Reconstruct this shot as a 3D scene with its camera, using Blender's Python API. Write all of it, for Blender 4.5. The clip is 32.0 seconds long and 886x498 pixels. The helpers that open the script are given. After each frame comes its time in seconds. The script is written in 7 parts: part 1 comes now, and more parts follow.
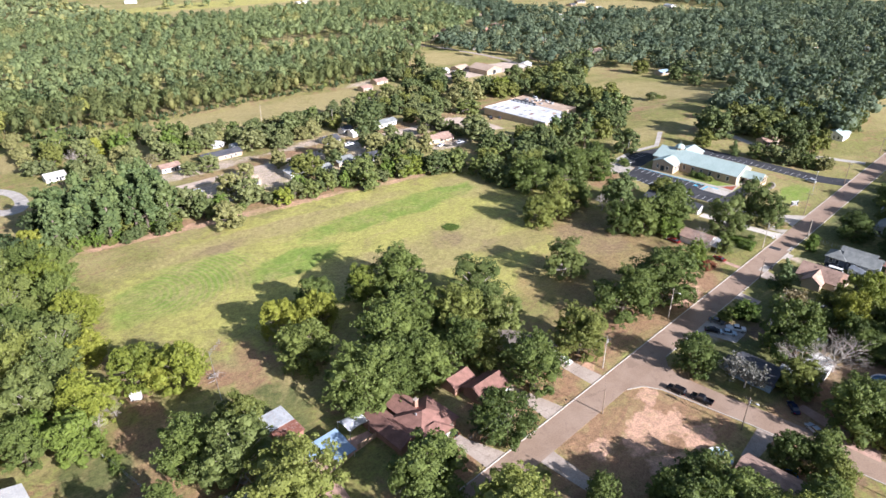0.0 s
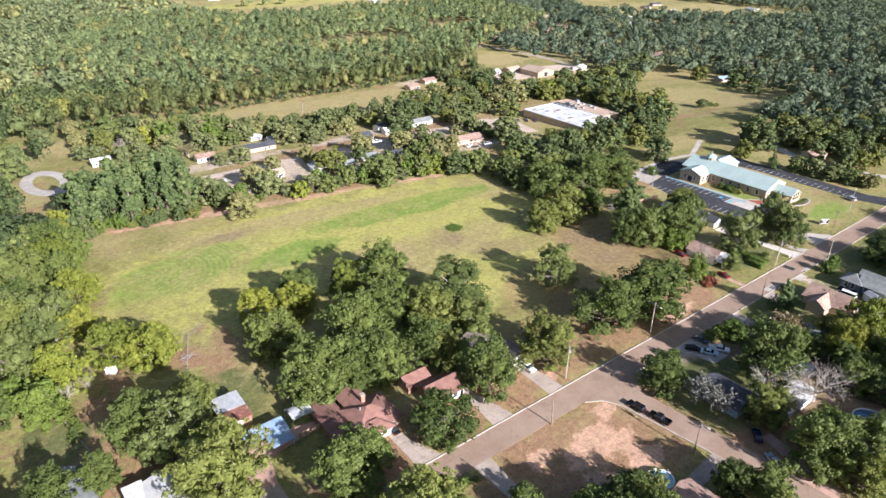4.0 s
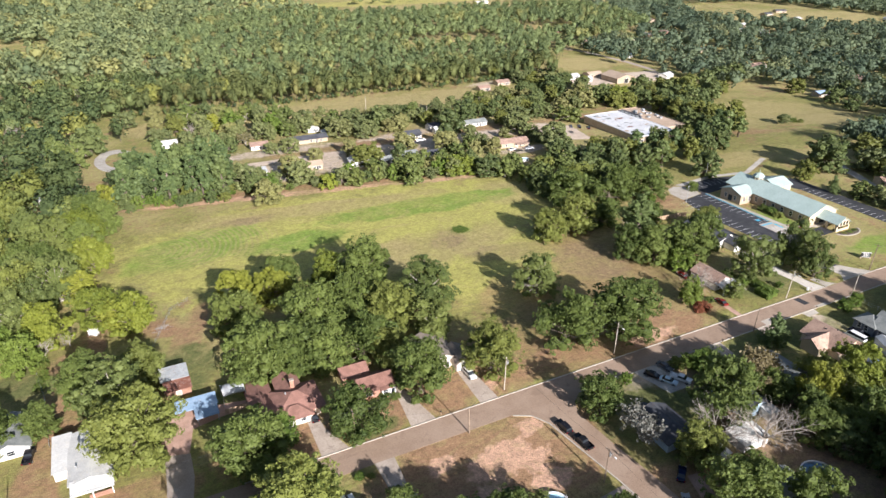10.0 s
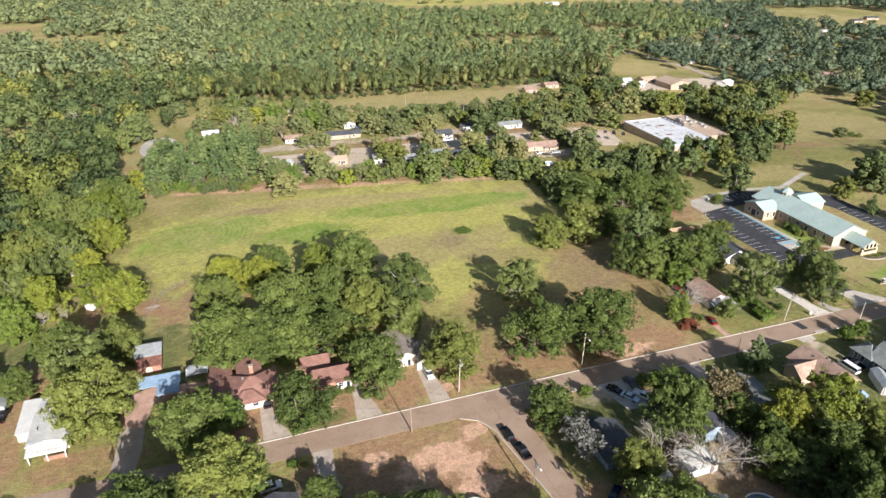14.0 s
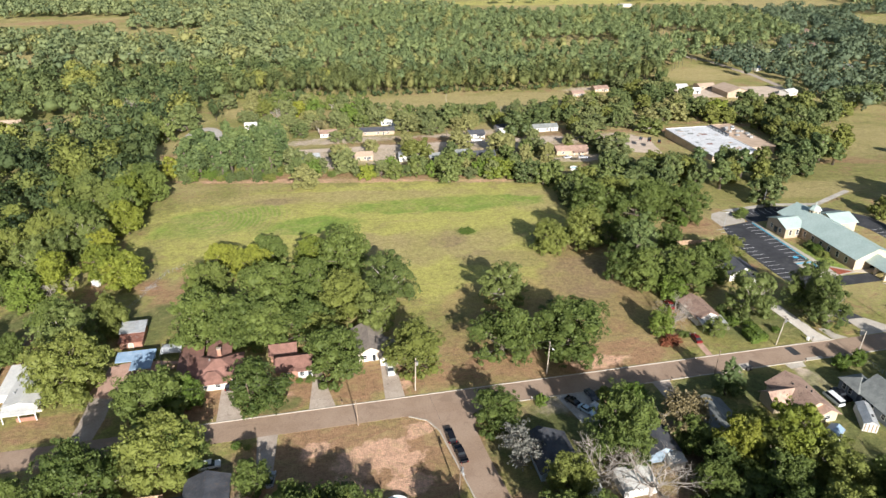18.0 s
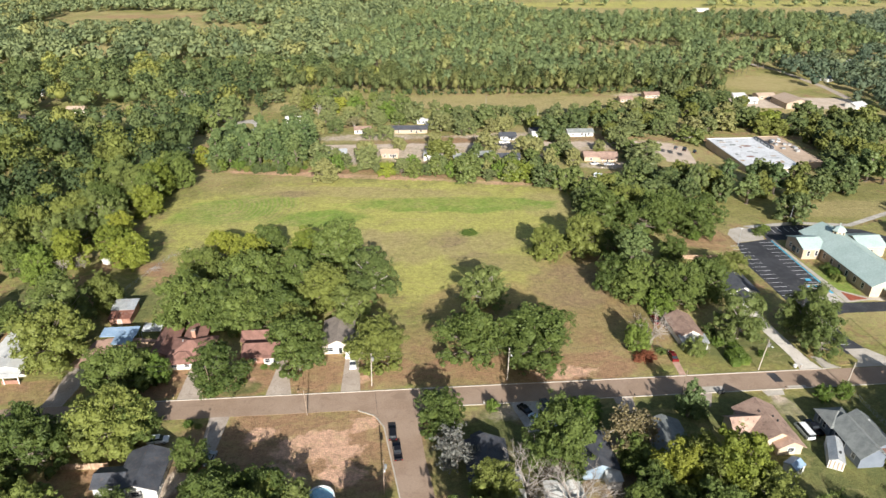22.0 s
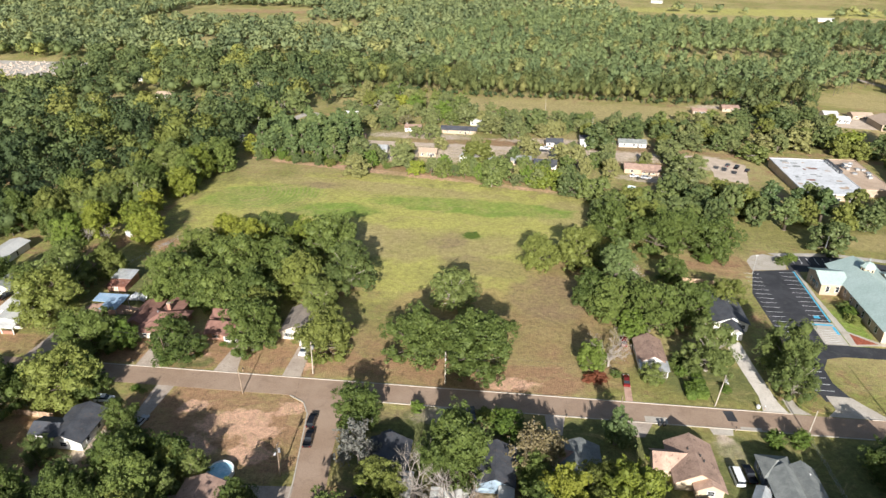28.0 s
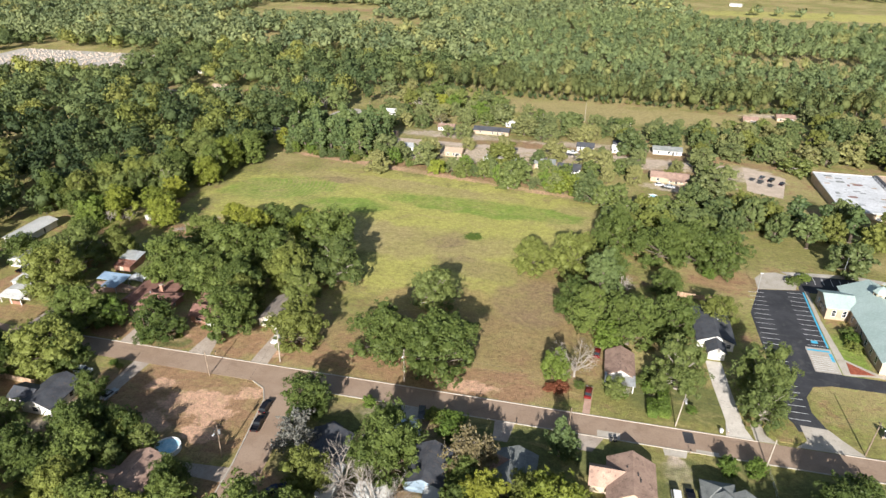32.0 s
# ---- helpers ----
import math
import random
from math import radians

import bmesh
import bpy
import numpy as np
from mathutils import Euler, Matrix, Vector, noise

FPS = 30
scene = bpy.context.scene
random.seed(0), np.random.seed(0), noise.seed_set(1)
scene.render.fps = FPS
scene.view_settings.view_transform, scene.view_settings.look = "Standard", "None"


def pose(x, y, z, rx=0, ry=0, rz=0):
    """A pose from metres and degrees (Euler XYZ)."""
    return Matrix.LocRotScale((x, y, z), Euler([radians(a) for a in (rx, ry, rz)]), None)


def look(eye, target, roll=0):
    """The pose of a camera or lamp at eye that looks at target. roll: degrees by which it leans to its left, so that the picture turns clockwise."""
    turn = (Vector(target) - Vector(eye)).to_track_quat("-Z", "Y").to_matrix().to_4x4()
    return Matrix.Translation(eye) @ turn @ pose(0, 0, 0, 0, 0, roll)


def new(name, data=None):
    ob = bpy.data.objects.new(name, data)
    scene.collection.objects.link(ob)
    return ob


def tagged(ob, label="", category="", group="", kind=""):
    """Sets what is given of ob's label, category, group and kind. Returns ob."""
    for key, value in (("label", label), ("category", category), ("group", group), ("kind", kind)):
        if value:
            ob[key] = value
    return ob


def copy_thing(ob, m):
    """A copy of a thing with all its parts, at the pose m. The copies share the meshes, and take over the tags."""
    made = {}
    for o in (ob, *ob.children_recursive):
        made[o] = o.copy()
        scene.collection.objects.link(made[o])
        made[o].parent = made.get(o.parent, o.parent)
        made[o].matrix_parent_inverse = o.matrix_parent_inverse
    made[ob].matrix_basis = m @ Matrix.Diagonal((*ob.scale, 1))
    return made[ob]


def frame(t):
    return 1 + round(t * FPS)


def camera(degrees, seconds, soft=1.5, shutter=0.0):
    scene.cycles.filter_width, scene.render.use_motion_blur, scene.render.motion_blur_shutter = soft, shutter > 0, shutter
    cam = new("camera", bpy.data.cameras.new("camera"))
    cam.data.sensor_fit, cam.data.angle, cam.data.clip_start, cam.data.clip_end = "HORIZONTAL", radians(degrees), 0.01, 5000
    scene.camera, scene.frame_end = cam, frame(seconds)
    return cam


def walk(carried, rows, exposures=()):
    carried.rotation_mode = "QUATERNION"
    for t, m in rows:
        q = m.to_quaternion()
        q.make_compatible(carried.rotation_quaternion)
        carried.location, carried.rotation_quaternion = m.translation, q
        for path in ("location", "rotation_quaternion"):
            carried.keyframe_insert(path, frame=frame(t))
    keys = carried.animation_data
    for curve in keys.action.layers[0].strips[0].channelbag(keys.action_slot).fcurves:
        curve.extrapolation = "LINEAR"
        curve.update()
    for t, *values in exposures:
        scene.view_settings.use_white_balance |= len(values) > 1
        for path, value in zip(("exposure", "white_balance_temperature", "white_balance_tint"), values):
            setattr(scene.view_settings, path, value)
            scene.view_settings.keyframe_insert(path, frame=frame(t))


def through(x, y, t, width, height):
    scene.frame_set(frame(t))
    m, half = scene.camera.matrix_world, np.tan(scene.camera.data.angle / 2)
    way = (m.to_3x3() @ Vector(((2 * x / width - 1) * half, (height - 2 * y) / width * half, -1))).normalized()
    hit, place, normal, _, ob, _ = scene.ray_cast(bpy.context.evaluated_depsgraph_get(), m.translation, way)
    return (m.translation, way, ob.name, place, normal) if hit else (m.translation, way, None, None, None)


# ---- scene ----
cam = camera(67.8, 32.0, soft=1.5)
METRES, EYE, TILT, LEAN, TURN = 228.0, 108.0, 0.0, 0.0, -45.3
ROWS = [
    (0.0, 0.0, 0.0, 0.0, 0.25, -26.89, -0.5),
    (0.5, 0.0159, -0.0001, 0.0003, 1.14, -26.88, -0.47),
    (1.0, 0.0317, 0.0001, 0.0006, 2.05, -26.9, -0.46),
    (1.5, 0.0474, 0.0005, 0.0008, 2.97, -26.91, -0.46),
    (2.0, 0.0632, 0.0012, 0.0011, 3.89, -26.92, -0.44),
    (2.5, 0.0792, 0.0019, 0.0012, 4.82, -26.91, -0.41),
    (3.0, 0.0948, 0.0031, 0.0016, 5.73, -26.93, -0.4),
    (3.5, 0.1107, 0.0045, 0.0018, 6.66, -26.93, -0.39),
    (5.5, 0.1732, 0.0132, 0.0027, 10.35, -26.96, -0.26),
    (6.0, 0.1887, 0.016, 0.0029, 11.29, -26.96, -0.26),
    (6.5, 0.2043, 0.019, 0.003, 12.21, -26.95, -0.24),
    (7.0, 0.22, 0.0221, 0.003, 13.13, -26.94, -0.2),
    (7.5, 0.2353, 0.0257, 0.0031, 14.05, -26.93, -0.21),
    (8.0, 0.2506, 0.0294, 0.0032, 14.97, -26.92, -0.21),
    (8.5, 0.2658, 0.0334, 0.0035, 15.89, -26.91, -0.2),
    (9.0, 0.2811, 0.0374, 0.0036, 16.81, -26.9, -0.19),
    (9.5, 0.296, 0.0417, 0.0037, 17.72, -26.91, -0.2),
    (10.0, 0.3112, 0.0463, 0.0037, 18.64, -26.91, -0.18),
    (10.5, 0.326, 0.0513, 0.004, 19.55, -26.92, -0.18),
    (11.0, 0.3413, 0.0564, 0.004, 20.46, -26.9, -0.16),
    (11.5, 0.3557, 0.0617, 0.0043, 21.38, -26.91, -0.18),
    (12.0, 0.3704, 0.0672, 0.0044, 22.29, -26.91, -0.19),
    (12.5, 0.3852, 0.0731, 0.0044, 23.19, -26.9, -0.16),
    (13.0, 0.3995, 0.0791, 0.0047, 24.1, -26.92, -0.19),
    (13.5, 0.4139, 0.0854, 0.005, 25.02, -26.94, -0.21),
    (14.0, 0.4281, 0.0918, 0.005, 25.92, -26.94, -0.22),
    (14.5, 0.4424, 0.0987, 0.0051, 26.84, -26.97, -0.21),
    (16.5, 0.4963, 0.1271, 0.0058, 30.46, -27.01, -0.28),
    (17.0, 0.5098, 0.1348, 0.006, 31.38, -27.01, -0.27),
    (17.5, 0.5233, 0.1427, 0.0061, 32.29, -27.0, -0.25),
    (18.0, 0.5365, 0.1508, 0.0065, 33.2, -27.01, -0.26),
    (18.5, 0.5496, 0.1591, 0.0068, 34.12, -27.01, -0.28),
    (19.0, 0.5627, 0.1676, 0.0071, 35.03, -27.02, -0.29),
    (19.5, 0.5756, 0.1763, 0.0072, 35.95, -27.02, -0.3),
    (20.0, 0.5883, 0.1853, 0.0074, 36.86, -27.03, -0.31),
    (20.5, 0.6009, 0.1944, 0.0076, 37.77, -27.03, -0.32),
    (21.0, 0.6133, 0.2039, 0.0078, 38.68, -27.02, -0.34),
    (21.5, 0.6256, 0.2134, 0.0079, 39.58, -27.02, -0.35),
    (22.0, 0.6378, 0.2233, 0.008, 40.48, -27.02, -0.36),
    (22.5, 0.6497, 0.2332, 0.0081, 41.4, -27.02, -0.38),
    (23.0, 0.6614, 0.2436, 0.0083, 42.32, -27.02, -0.39),
    (23.5, 0.673, 0.2539, 0.0083, 43.21, -27.0, -0.41),
    (24.0, 0.6845, 0.2644, 0.0084, 44.12, -26.99, -0.43),
    (24.5, 0.6959, 0.2752, 0.0086, 45.03, -26.98, -0.44),
    (25.0, 0.7071, 0.2862, 0.0086, 45.94, -26.98, -0.44),
    (25.5, 0.718, 0.2972, 0.0089, 46.84, -26.98, -0.45),
    (27.5, 0.7595, 0.3427, 0.0102, 50.42, -26.99, -0.48),
    (28.0, 0.7695, 0.3547, 0.0103, 51.31, -27.01, -0.46),
    (28.5, 0.7793, 0.3667, 0.0104, 52.22, -27.02, -0.45),
    (29.0, 0.789, 0.3788, 0.0106, 53.13, -27.05, -0.44),
    (29.5, 0.7984, 0.3911, 0.0108, 54.02, -27.06, -0.43),
    (30.0, 0.8077, 0.4034, 0.011, 54.91, -27.05, -0.42),
    (30.5, 0.8168, 0.416, 0.0111, 55.81, -27.06, -0.4),
    (31.0, 0.8255, 0.4288, 0.0112, 56.69, -27.06, -0.39),
    (31.5, 0.834, 0.4418, 0.0114, 57.58, -27.07, -0.39),
    (32.0, 0.8423, 0.4549, 0.0115, 58.46, -27.08, -0.38),
]
walk(cam, [(t, pose(0, 0, EYE, TILT, LEAN, TURN) @ pose(METRES * x, METRES * y, METRES * z, 90 + pitch, roll, yaw)) for t, x, y, z, yaw, pitch, roll in ROWS], exposures=((0.0, 1.23, 5800, 20), (10.0, 0.98, 6100, 16), (22.0, 0.885, 6280, 11), (32.0, 0.885, 6280, 11.5)))

# ---- light ----
SUN_EL, SUN_AZ = 24.0, 176.5          # degrees; the sun stands behind the camera's arc
world = bpy.data.worlds.new("sky")
scene.world = world
world.use_nodes = True
wn = world.node_tree.nodes
sky = wn.new("ShaderNodeTexSky")
sky.sky_type = "NISHITA"
sky.sun_disc = False
sky.sun_elevation = radians(SUN_EL)
sky.sun_rotation = radians(SUN_AZ)
sky.air_density, sky.dust_density = 1.2, 1.6
wn["Background"].inputs["Strength"].default_value = 0.055
world.node_tree.links.new(sky.outputs[0], wn["Background"].inputs["Color"])
sun = new("sun", bpy.data.lights.new("sun", "SUN"))
sun.data.energy, sun.data.angle, sun.data.color = 5.0, radians(0.6), (1.0, 0.96, 0.89)
az = radians(SUN_AZ)
sun.matrix_world = look((math.sin(az) * 100, math.cos(az) * 100, 100 * math.tan(radians(SUN_EL))), (0, 0, 0))


# ---- materials ----
def nodes_of(name, rough=0.8, metal=0.0):
    m = bpy.data.materials.new(name)
    m.use_nodes = True
    b = m.node_tree.nodes["Principled BSDF"]
    b.inputs["Roughness"].default_value, b.inputs["Metallic"].default_value = rough, metal
    b.inputs["Specular IOR Level"].default_value = 0.3
    return m, m.node_tree, b


def noise_node(nt, vec, scale, detail=4.0, rough=0.6, distort=0.0):
    n = nt.nodes.new("ShaderNodeTexNoise")
    n.inputs["Scale"].default_value, n.inputs["Detail"].default_value = scale, detail
    n.inputs["Roughness"].default_value, n.inputs["Distortion"].default_value = rough, distort
    nt.links.new(vec, n.inputs["Vector"])
    return n.outputs["Fac"]


def ramp(nt, fac, lo, hi):
    n = nt.nodes.new("ShaderNodeMapRange")
    n.interpolation_type = "SMOOTHSTEP"
    n.inputs["From Min"].default_value, n.inputs["From Max"].default_value = lo, hi
    nt.links.new(fac, n.inputs["Value"])
    return n.outputs["Result"]


def sum_of(nt, op, a, b):
    n = nt.nodes.new("ShaderNodeMath")
    n.operation = op
    for i, v in enumerate((a, b)):
        if isinstance(v, (int, float)):
            n.inputs[i].default_value = v
        else:
            nt.links.new(v, n.inputs[i])
    return n.outputs[0]


def blend(nt, fac, a, b, mode="MIX"):
    n = nt.nodes.new("ShaderNodeMix")
    n.data_type, n.blend_type = "RGBA", mode
    for sock, v in ((n.inputs[0], fac), (n.inputs[6], a), (n.inputs[7], b)):
        if isinstance(v, tuple):
            sock.default_value = (*v, 1)
        elif isinstance(v, (int, float)):
            sock.default_value = v
        else:
            nt.links.new(v, sock)
    return n.outputs[2]


def bump(nt, b, fac, strength, distance):
    n = nt.nodes.new("ShaderNodeBump")
    n.inputs["Strength"].default_value, n.inputs["Distance"].default_value = strength, distance
    nt.links.new(fac, n.inputs["Height"])
    nt.links.new(n.outputs[0], b.inputs["Normal"])


def surface(name, a, b_col, big=0.3, small=4.0, rough=0.8, metal=0.0, relief=0.3, stain=None, vary=0.12):
    """A surface of two tones at two scales, with stains and a little difference from thing to thing."""
    m, nt, b = nodes_of(name, rough, metal)
    geo = nt.nodes.new("ShaderNodeNewGeometry").outputs["Position"]
    n1, n2 = noise_node(nt, geo, big, 5), noise_node(nt, geo, small, 6, 0.7)
    col = blend(nt, ramp(nt, n1, 0.35, 0.65), a, b_col)
    tone = sum_of(nt, "MULTIPLY_ADD", n2, 0.9)
    tone.node.inputs[2].default_value = 0.55
    col = blend(nt, 1.0, col, grey(nt, tone), "MULTIPLY")
    if stain:
        col = blend(nt, sum_of(nt, "MULTIPLY", ramp(nt, noise_node(nt, geo, big * 2.3, 6, 0.7, 1.0), 0.52, 0.68), 0.75), col, stain)
    if vary:
        rnd = nt.nodes.new("ShaderNodeObjectInfo").outputs["Random"]
        v = sum_of(nt, "MULTIPLY_ADD", rnd, vary * 2)
        v.node.inputs[2].default_value = 1 - vary
        col = blend(nt, 1.0, col, grey(nt, v), "MULTIPLY")
    nt.links.new(col, b.inputs["Base Color"])
    if relief:
        bump(nt, b, n2, relief, 0.05)
    return m


def grey(nt, fac):
    n = nt.nodes.new("ShaderNodeCombineColor")
    for i in range(3):
        nt.links.new(fac, n.inputs[i])
    return n.outputs[0]


def plain(name, col, rough=0.5, metal=0.0):
    m, nt, b = nodes_of(name, rough, metal)
    geo = nt.nodes.new("ShaderNodeNewGeometry").outputs["Position"]
    v = sum_of(nt, "MULTIPLY_ADD", noise_node(nt, geo, 3.0, 4), 0.24)
    v.node.inputs[2].default_value = 0.88
    nt.links.new(blend(nt, 1.0, col, grey(nt, v), "MULTIPLY"), b.inputs["Base Color"])
    return m


def foliage(name, dark, light, odd, through=0.2, share=0.35, cut=0.0, stand=False, leafy=0.42):
    """Leaves: each spray differs a little, and each tree from its neighbours. cut: gaps between the leaves of a spray, per metre.
    stand: many trees in one mesh, each with a tint and a sort of its own."""
    m, nt, b = nodes_of(name, 0.6)
    g = nt.nodes.new("ShaderNodeNewGeometry")
    isl, pos = g.outputs["Random Per Island"], g.outputs["Position"]
    if stand:
        tint, sort = (nt.nodes.new("ShaderNodeAttribute") for i in range(2))
        tint.attribute_name, sort.attribute_name = "tint", "sort"
        tint, sort = tint.outputs["Fac"], sort.outputs["Fac"]
    else:
        tint = nt.nodes.new("ShaderNodeObjectInfo").outputs["Random"]
        sort = sum_of(nt, "FRACT", sum_of(nt, "MULTIPLY", tint, 17.3), 0.0)
    clump = noise_node(nt, pos, 0.45, 2)
    f = sum_of(nt, "ADD", sum_of(nt, "MULTIPLY", isl, leafy), sum_of(nt, "MULTIPLY", tint, 0.8 - leafy))
    f = sum_of(nt, "ADD", f, sum_of(nt, "MULTIPLY", sum_of(nt, "SUBTRACT", clump, 0.35), 0.6))
    col = blend(nt, f, dark, light)
    col = blend(nt, ramp(nt, sort, 0.98 - share, 1.06 - share), col, blend(nt, f, tuple(0.6 * c for c in odd), tuple(1.2 * c for c in odd)))
    nt.links.new(col, b.inputs["Base Color"])
    tr = nt.nodes.new("ShaderNodeBsdfTranslucent")
    nt.links.new(blend(nt, 1.0, col, (1.0, 1.0, 0.5), "MULTIPLY"), tr.inputs["Color"])
    mix = nt.nodes.new("ShaderNodeMixShader")
    mix.inputs[0].default_value = through
    nt.links.new(b.outputs[0], mix.inputs[1])
    nt.links.new(tr.outputs[0], mix.inputs[2])
    out = mix.outputs[0]
    if stand:
        bump(nt, b, noise_node(nt, pos, 1.1, 3, 0.7), 0.9, 0.9)
    if cut:
        hole = nt.nodes.new("ShaderNodeMath")
        hole.operation = "GREATER_THAN"
        nt.links.new(noise_node(nt, pos, cut, 1, 0.5), hole.inputs[0])
        hole.inputs[1].default_value = 0.42
        cutter = nt.nodes.new("ShaderNodeMixShader")
        nt.links.new(hole.outputs[0], cutter.inputs[0])
        nt.links.new(nt.nodes.new("ShaderNodeBsdfTransparent").outputs[0], cutter.inputs[1])
        nt.links.new(out, cutter.inputs[2])
        out = cutter.outputs[0]
    nt.links.new(out, nt.nodes["Material Output"].inputs["Surface"])
    return m


TONES = {
    "oak": ((0.040, 0.066, 0.014), (0.170, 0.212, 0.050), (0.188, 0.212, 0.048)),
    "fresh": ((0.058, 0.100, 0.016), (0.175, 0.240, 0.040), (0.15, 0.20, 0.036)),
    "yellow": ((0.084, 0.115, 0.018), (0.278, 0.305, 0.042), (0.255, 0.27, 0.038)),
    "light": ((0.066, 0.095, 0.025), (0.190, 0.222, 0.062), (0.165, 0.195, 0.05)),
    "pine": ((0.048, 0.082, 0.030), (0.172, 0.220, 0.074), (0.155, 0.20, 0.065)),
}
LEAF = {k: foliage("leaves_" + k, *v, cut=3.2, leafy=0.30) for k, v in TONES.items()}
LEAF.update({k + "_far": foliage("leaves_" + k + "_far", *v) for k, v in TONES.items()})
LEAF.update({
    "mixed": foliage("leaves_mixed", (0.050, 0.078, 0.026), (0.170, 0.200, 0.066), (0.17, 0.185, 0.042)),
    # yard leaves are paler than mixed: haze over the far houses, put into colour
    "yard": foliage("leaves_yard_hazed", (0.070, 0.092, 0.036), (0.230, 0.250, 0.088), (0.24, 0.235, 0.085)),
    # darker than woodland: shading of the west woods, put into the leaf colour
    "woods": foliage("leaves_woods_darkened", (0.026, 0.048, 0.019), (0.118, 0.155, 0.049), (0.175, 0.196, 0.044), share=0.26, stand=True, leafy=0.25),
    "woodland": foliage("leaves_woodland", (0.050, 0.082, 0.032), (0.205, 0.245, 0.082), (0.285, 0.295, 0.072), share=0.28, stand=True, leafy=0.25),
    # deep, stand and town leaves are paled and blued: haze put into the colour
    "deep": foliage("leaves_deep_hazed", (0.092, 0.132, 0.064), (0.275, 0.308, 0.128), (0.32, 0.32, 0.115), share=0.22, stand=True, leafy=0.2),
    "stand": foliage("needles_stand_hazed", (0.098, 0.140, 0.062), (0.245, 0.295, 0.112), (0.28, 0.285, 0.10), share=0.22, stand=True, leafy=0.2),
    "town": foliage("leaves_town_hazed", (0.058, 0.092, 0.058), (0.172, 0.215, 0.118), (0.20, 0.225, 0.108), share=0.15, stand=True, leafy=0.2),
    "edge": foliage("leaves_edge", (0.060, 0.085, 0.030), (0.195, 0.215, 0.068), (0.23, 0.225, 0.075), share=0.25, stand=True, leafy=0.3),
    "tan": foliage("leaves_tan", (0.15, 0.14, 0.06), (0.26, 0.235, 0.11), (0.22, 0.18, 0.09)),
    "silver": foliage("leaves_silver", (0.18, 0.18, 0.16), (0.34, 0.33, 0.31), (0.22, 0.22, 0.19)),
    "red": foliage("leaves_red", (0.16, 0.05, 0.025), (0.28, 0.10, 0.05), (0.2, 0.1, 0.04), cut=4.5),
})
BARK = surface("bark", (0.13, 0.10, 0.075), (0.20, 0.165, 0.13), 1.0, 9.0, 0.9, relief=0.6)
DEADWOOD = surface("deadwood", (0.30, 0.26, 0.22), (0.42, 0.37, 0.32), 1.0, 8.0, 0.9, relief=0.4)
ASPHALT = surface("asphalt_old", (0.300, 0.210, 0.146), (0.355, 0.258, 0.186), 0.12, 3.0, 0.9, relief=0.2, stain=(0.255, 0.178, 0.126), vary=0)
ASPHALT_NEW = surface("asphalt_new", (0.035, 0.036, 0.04), (0.055, 0.055, 0.06), 0.15, 5.0, 0.85, relief=0.2, stain=(0.08, 0.078, 0.075), vary=0)
CONCRETE_PALE = surface("pale_concrete", (0.43, 0.38, 0.31), (0.50, 0.45, 0.38), 0.25, 4.0, 0.85, relief=0.2, stain=(0.34, 0.29, 0.23), vary=0.06)
CONCRETE_CLEAN = surface("clean_concrete", (0.60, 0.54, 0.46), (0.68, 0.62, 0.54), 0.25, 4.0, 0.85, relief=0.2, stain=(0.48, 0.42, 0.35), vary=0.06)
CONCRETE = surface("concrete", (0.37, 0.30, 0.24), (0.45, 0.375, 0.305), 0.25, 4.0, 0.85, relief=0.2, stain=(0.25, 0.20, 0.155), vary=0.1)
GRAVEL = surface("gravel", (0.40, 0.36, 0.31), (0.52, 0.48, 0.42), 0.3, 6.0, 0.95, relief=0.4, stain=(0.30, 0.25, 0.19), vary=0)
DIRT = surface("pale_dirt", (0.50, 0.395, 0.30), (0.60, 0.485, 0.375), 0.2, 4.0, 0.95, relief=0.3, stain=(0.40, 0.32, 0.22), vary=0)
PAINT = plain("white_paint_line", (0.72, 0.72, 0.70), 0.7)
BLUE_PAINT = plain("blue_paint_line", (0.07, 0.42, 0.62), 0.7)


# ---- building helpers ----
def part(name, bm, material, parent=None, label="", smooth=False):
    me = bpy.data.meshes.new(name)
    bm.to_mesh(me)
    bm.free()
    return placed(name, me, material, parent, label, smooth)


def mesh_of(name, bm):
    me = bpy.data.meshes.new(name)
    bm.to_mesh(me)
    bm.free()
    return me


def placed(name, me, material, parent=None, label="", smooth=False):
    if material:
        me.materials.append(material)
    if smooth:
        me.polygons.foreach_set("use_smooth", [True] * len(me.polygons))
    ob = new(name, me)
    if parent:
        ob.parent = parent
    if label:
        ob["label"] = label
    return ob


def arrays(name, verts, faces):
    """A mesh from numpy arrays; faces all have the same number of corners."""
    me = bpy.data.meshes.new(name)
    faces = np.asarray(faces, dtype=np.int32)
    n, k = faces.shape
    me.vertices.add(len(verts))
    me.vertices.foreach_set("co", np.asarray(verts, dtype=np.float32).ravel())
    me.loops.add(n * k)
    me.loops.foreach_set("vertex_index", faces.ravel())
    me.polygons.add(n)
    me.polygons.foreach_set("loop_start", np.arange(0, n * k, k, dtype=np.int32))
    me.update(calc_edges=True)
    return me


def thing(name, x, y, z=0, turn=0, label="", category="", group="", kind="", size=1.0):
    ob = new(name)
    x, y, dz = (float(v) for v in on_land(x, y))
    ob.matrix_world = pose(x, y, z + dz, 0, 0, turn) @ Matrix.Diagonal((size, size, size, 1))
    return tagged(ob, label, category, group, kind)


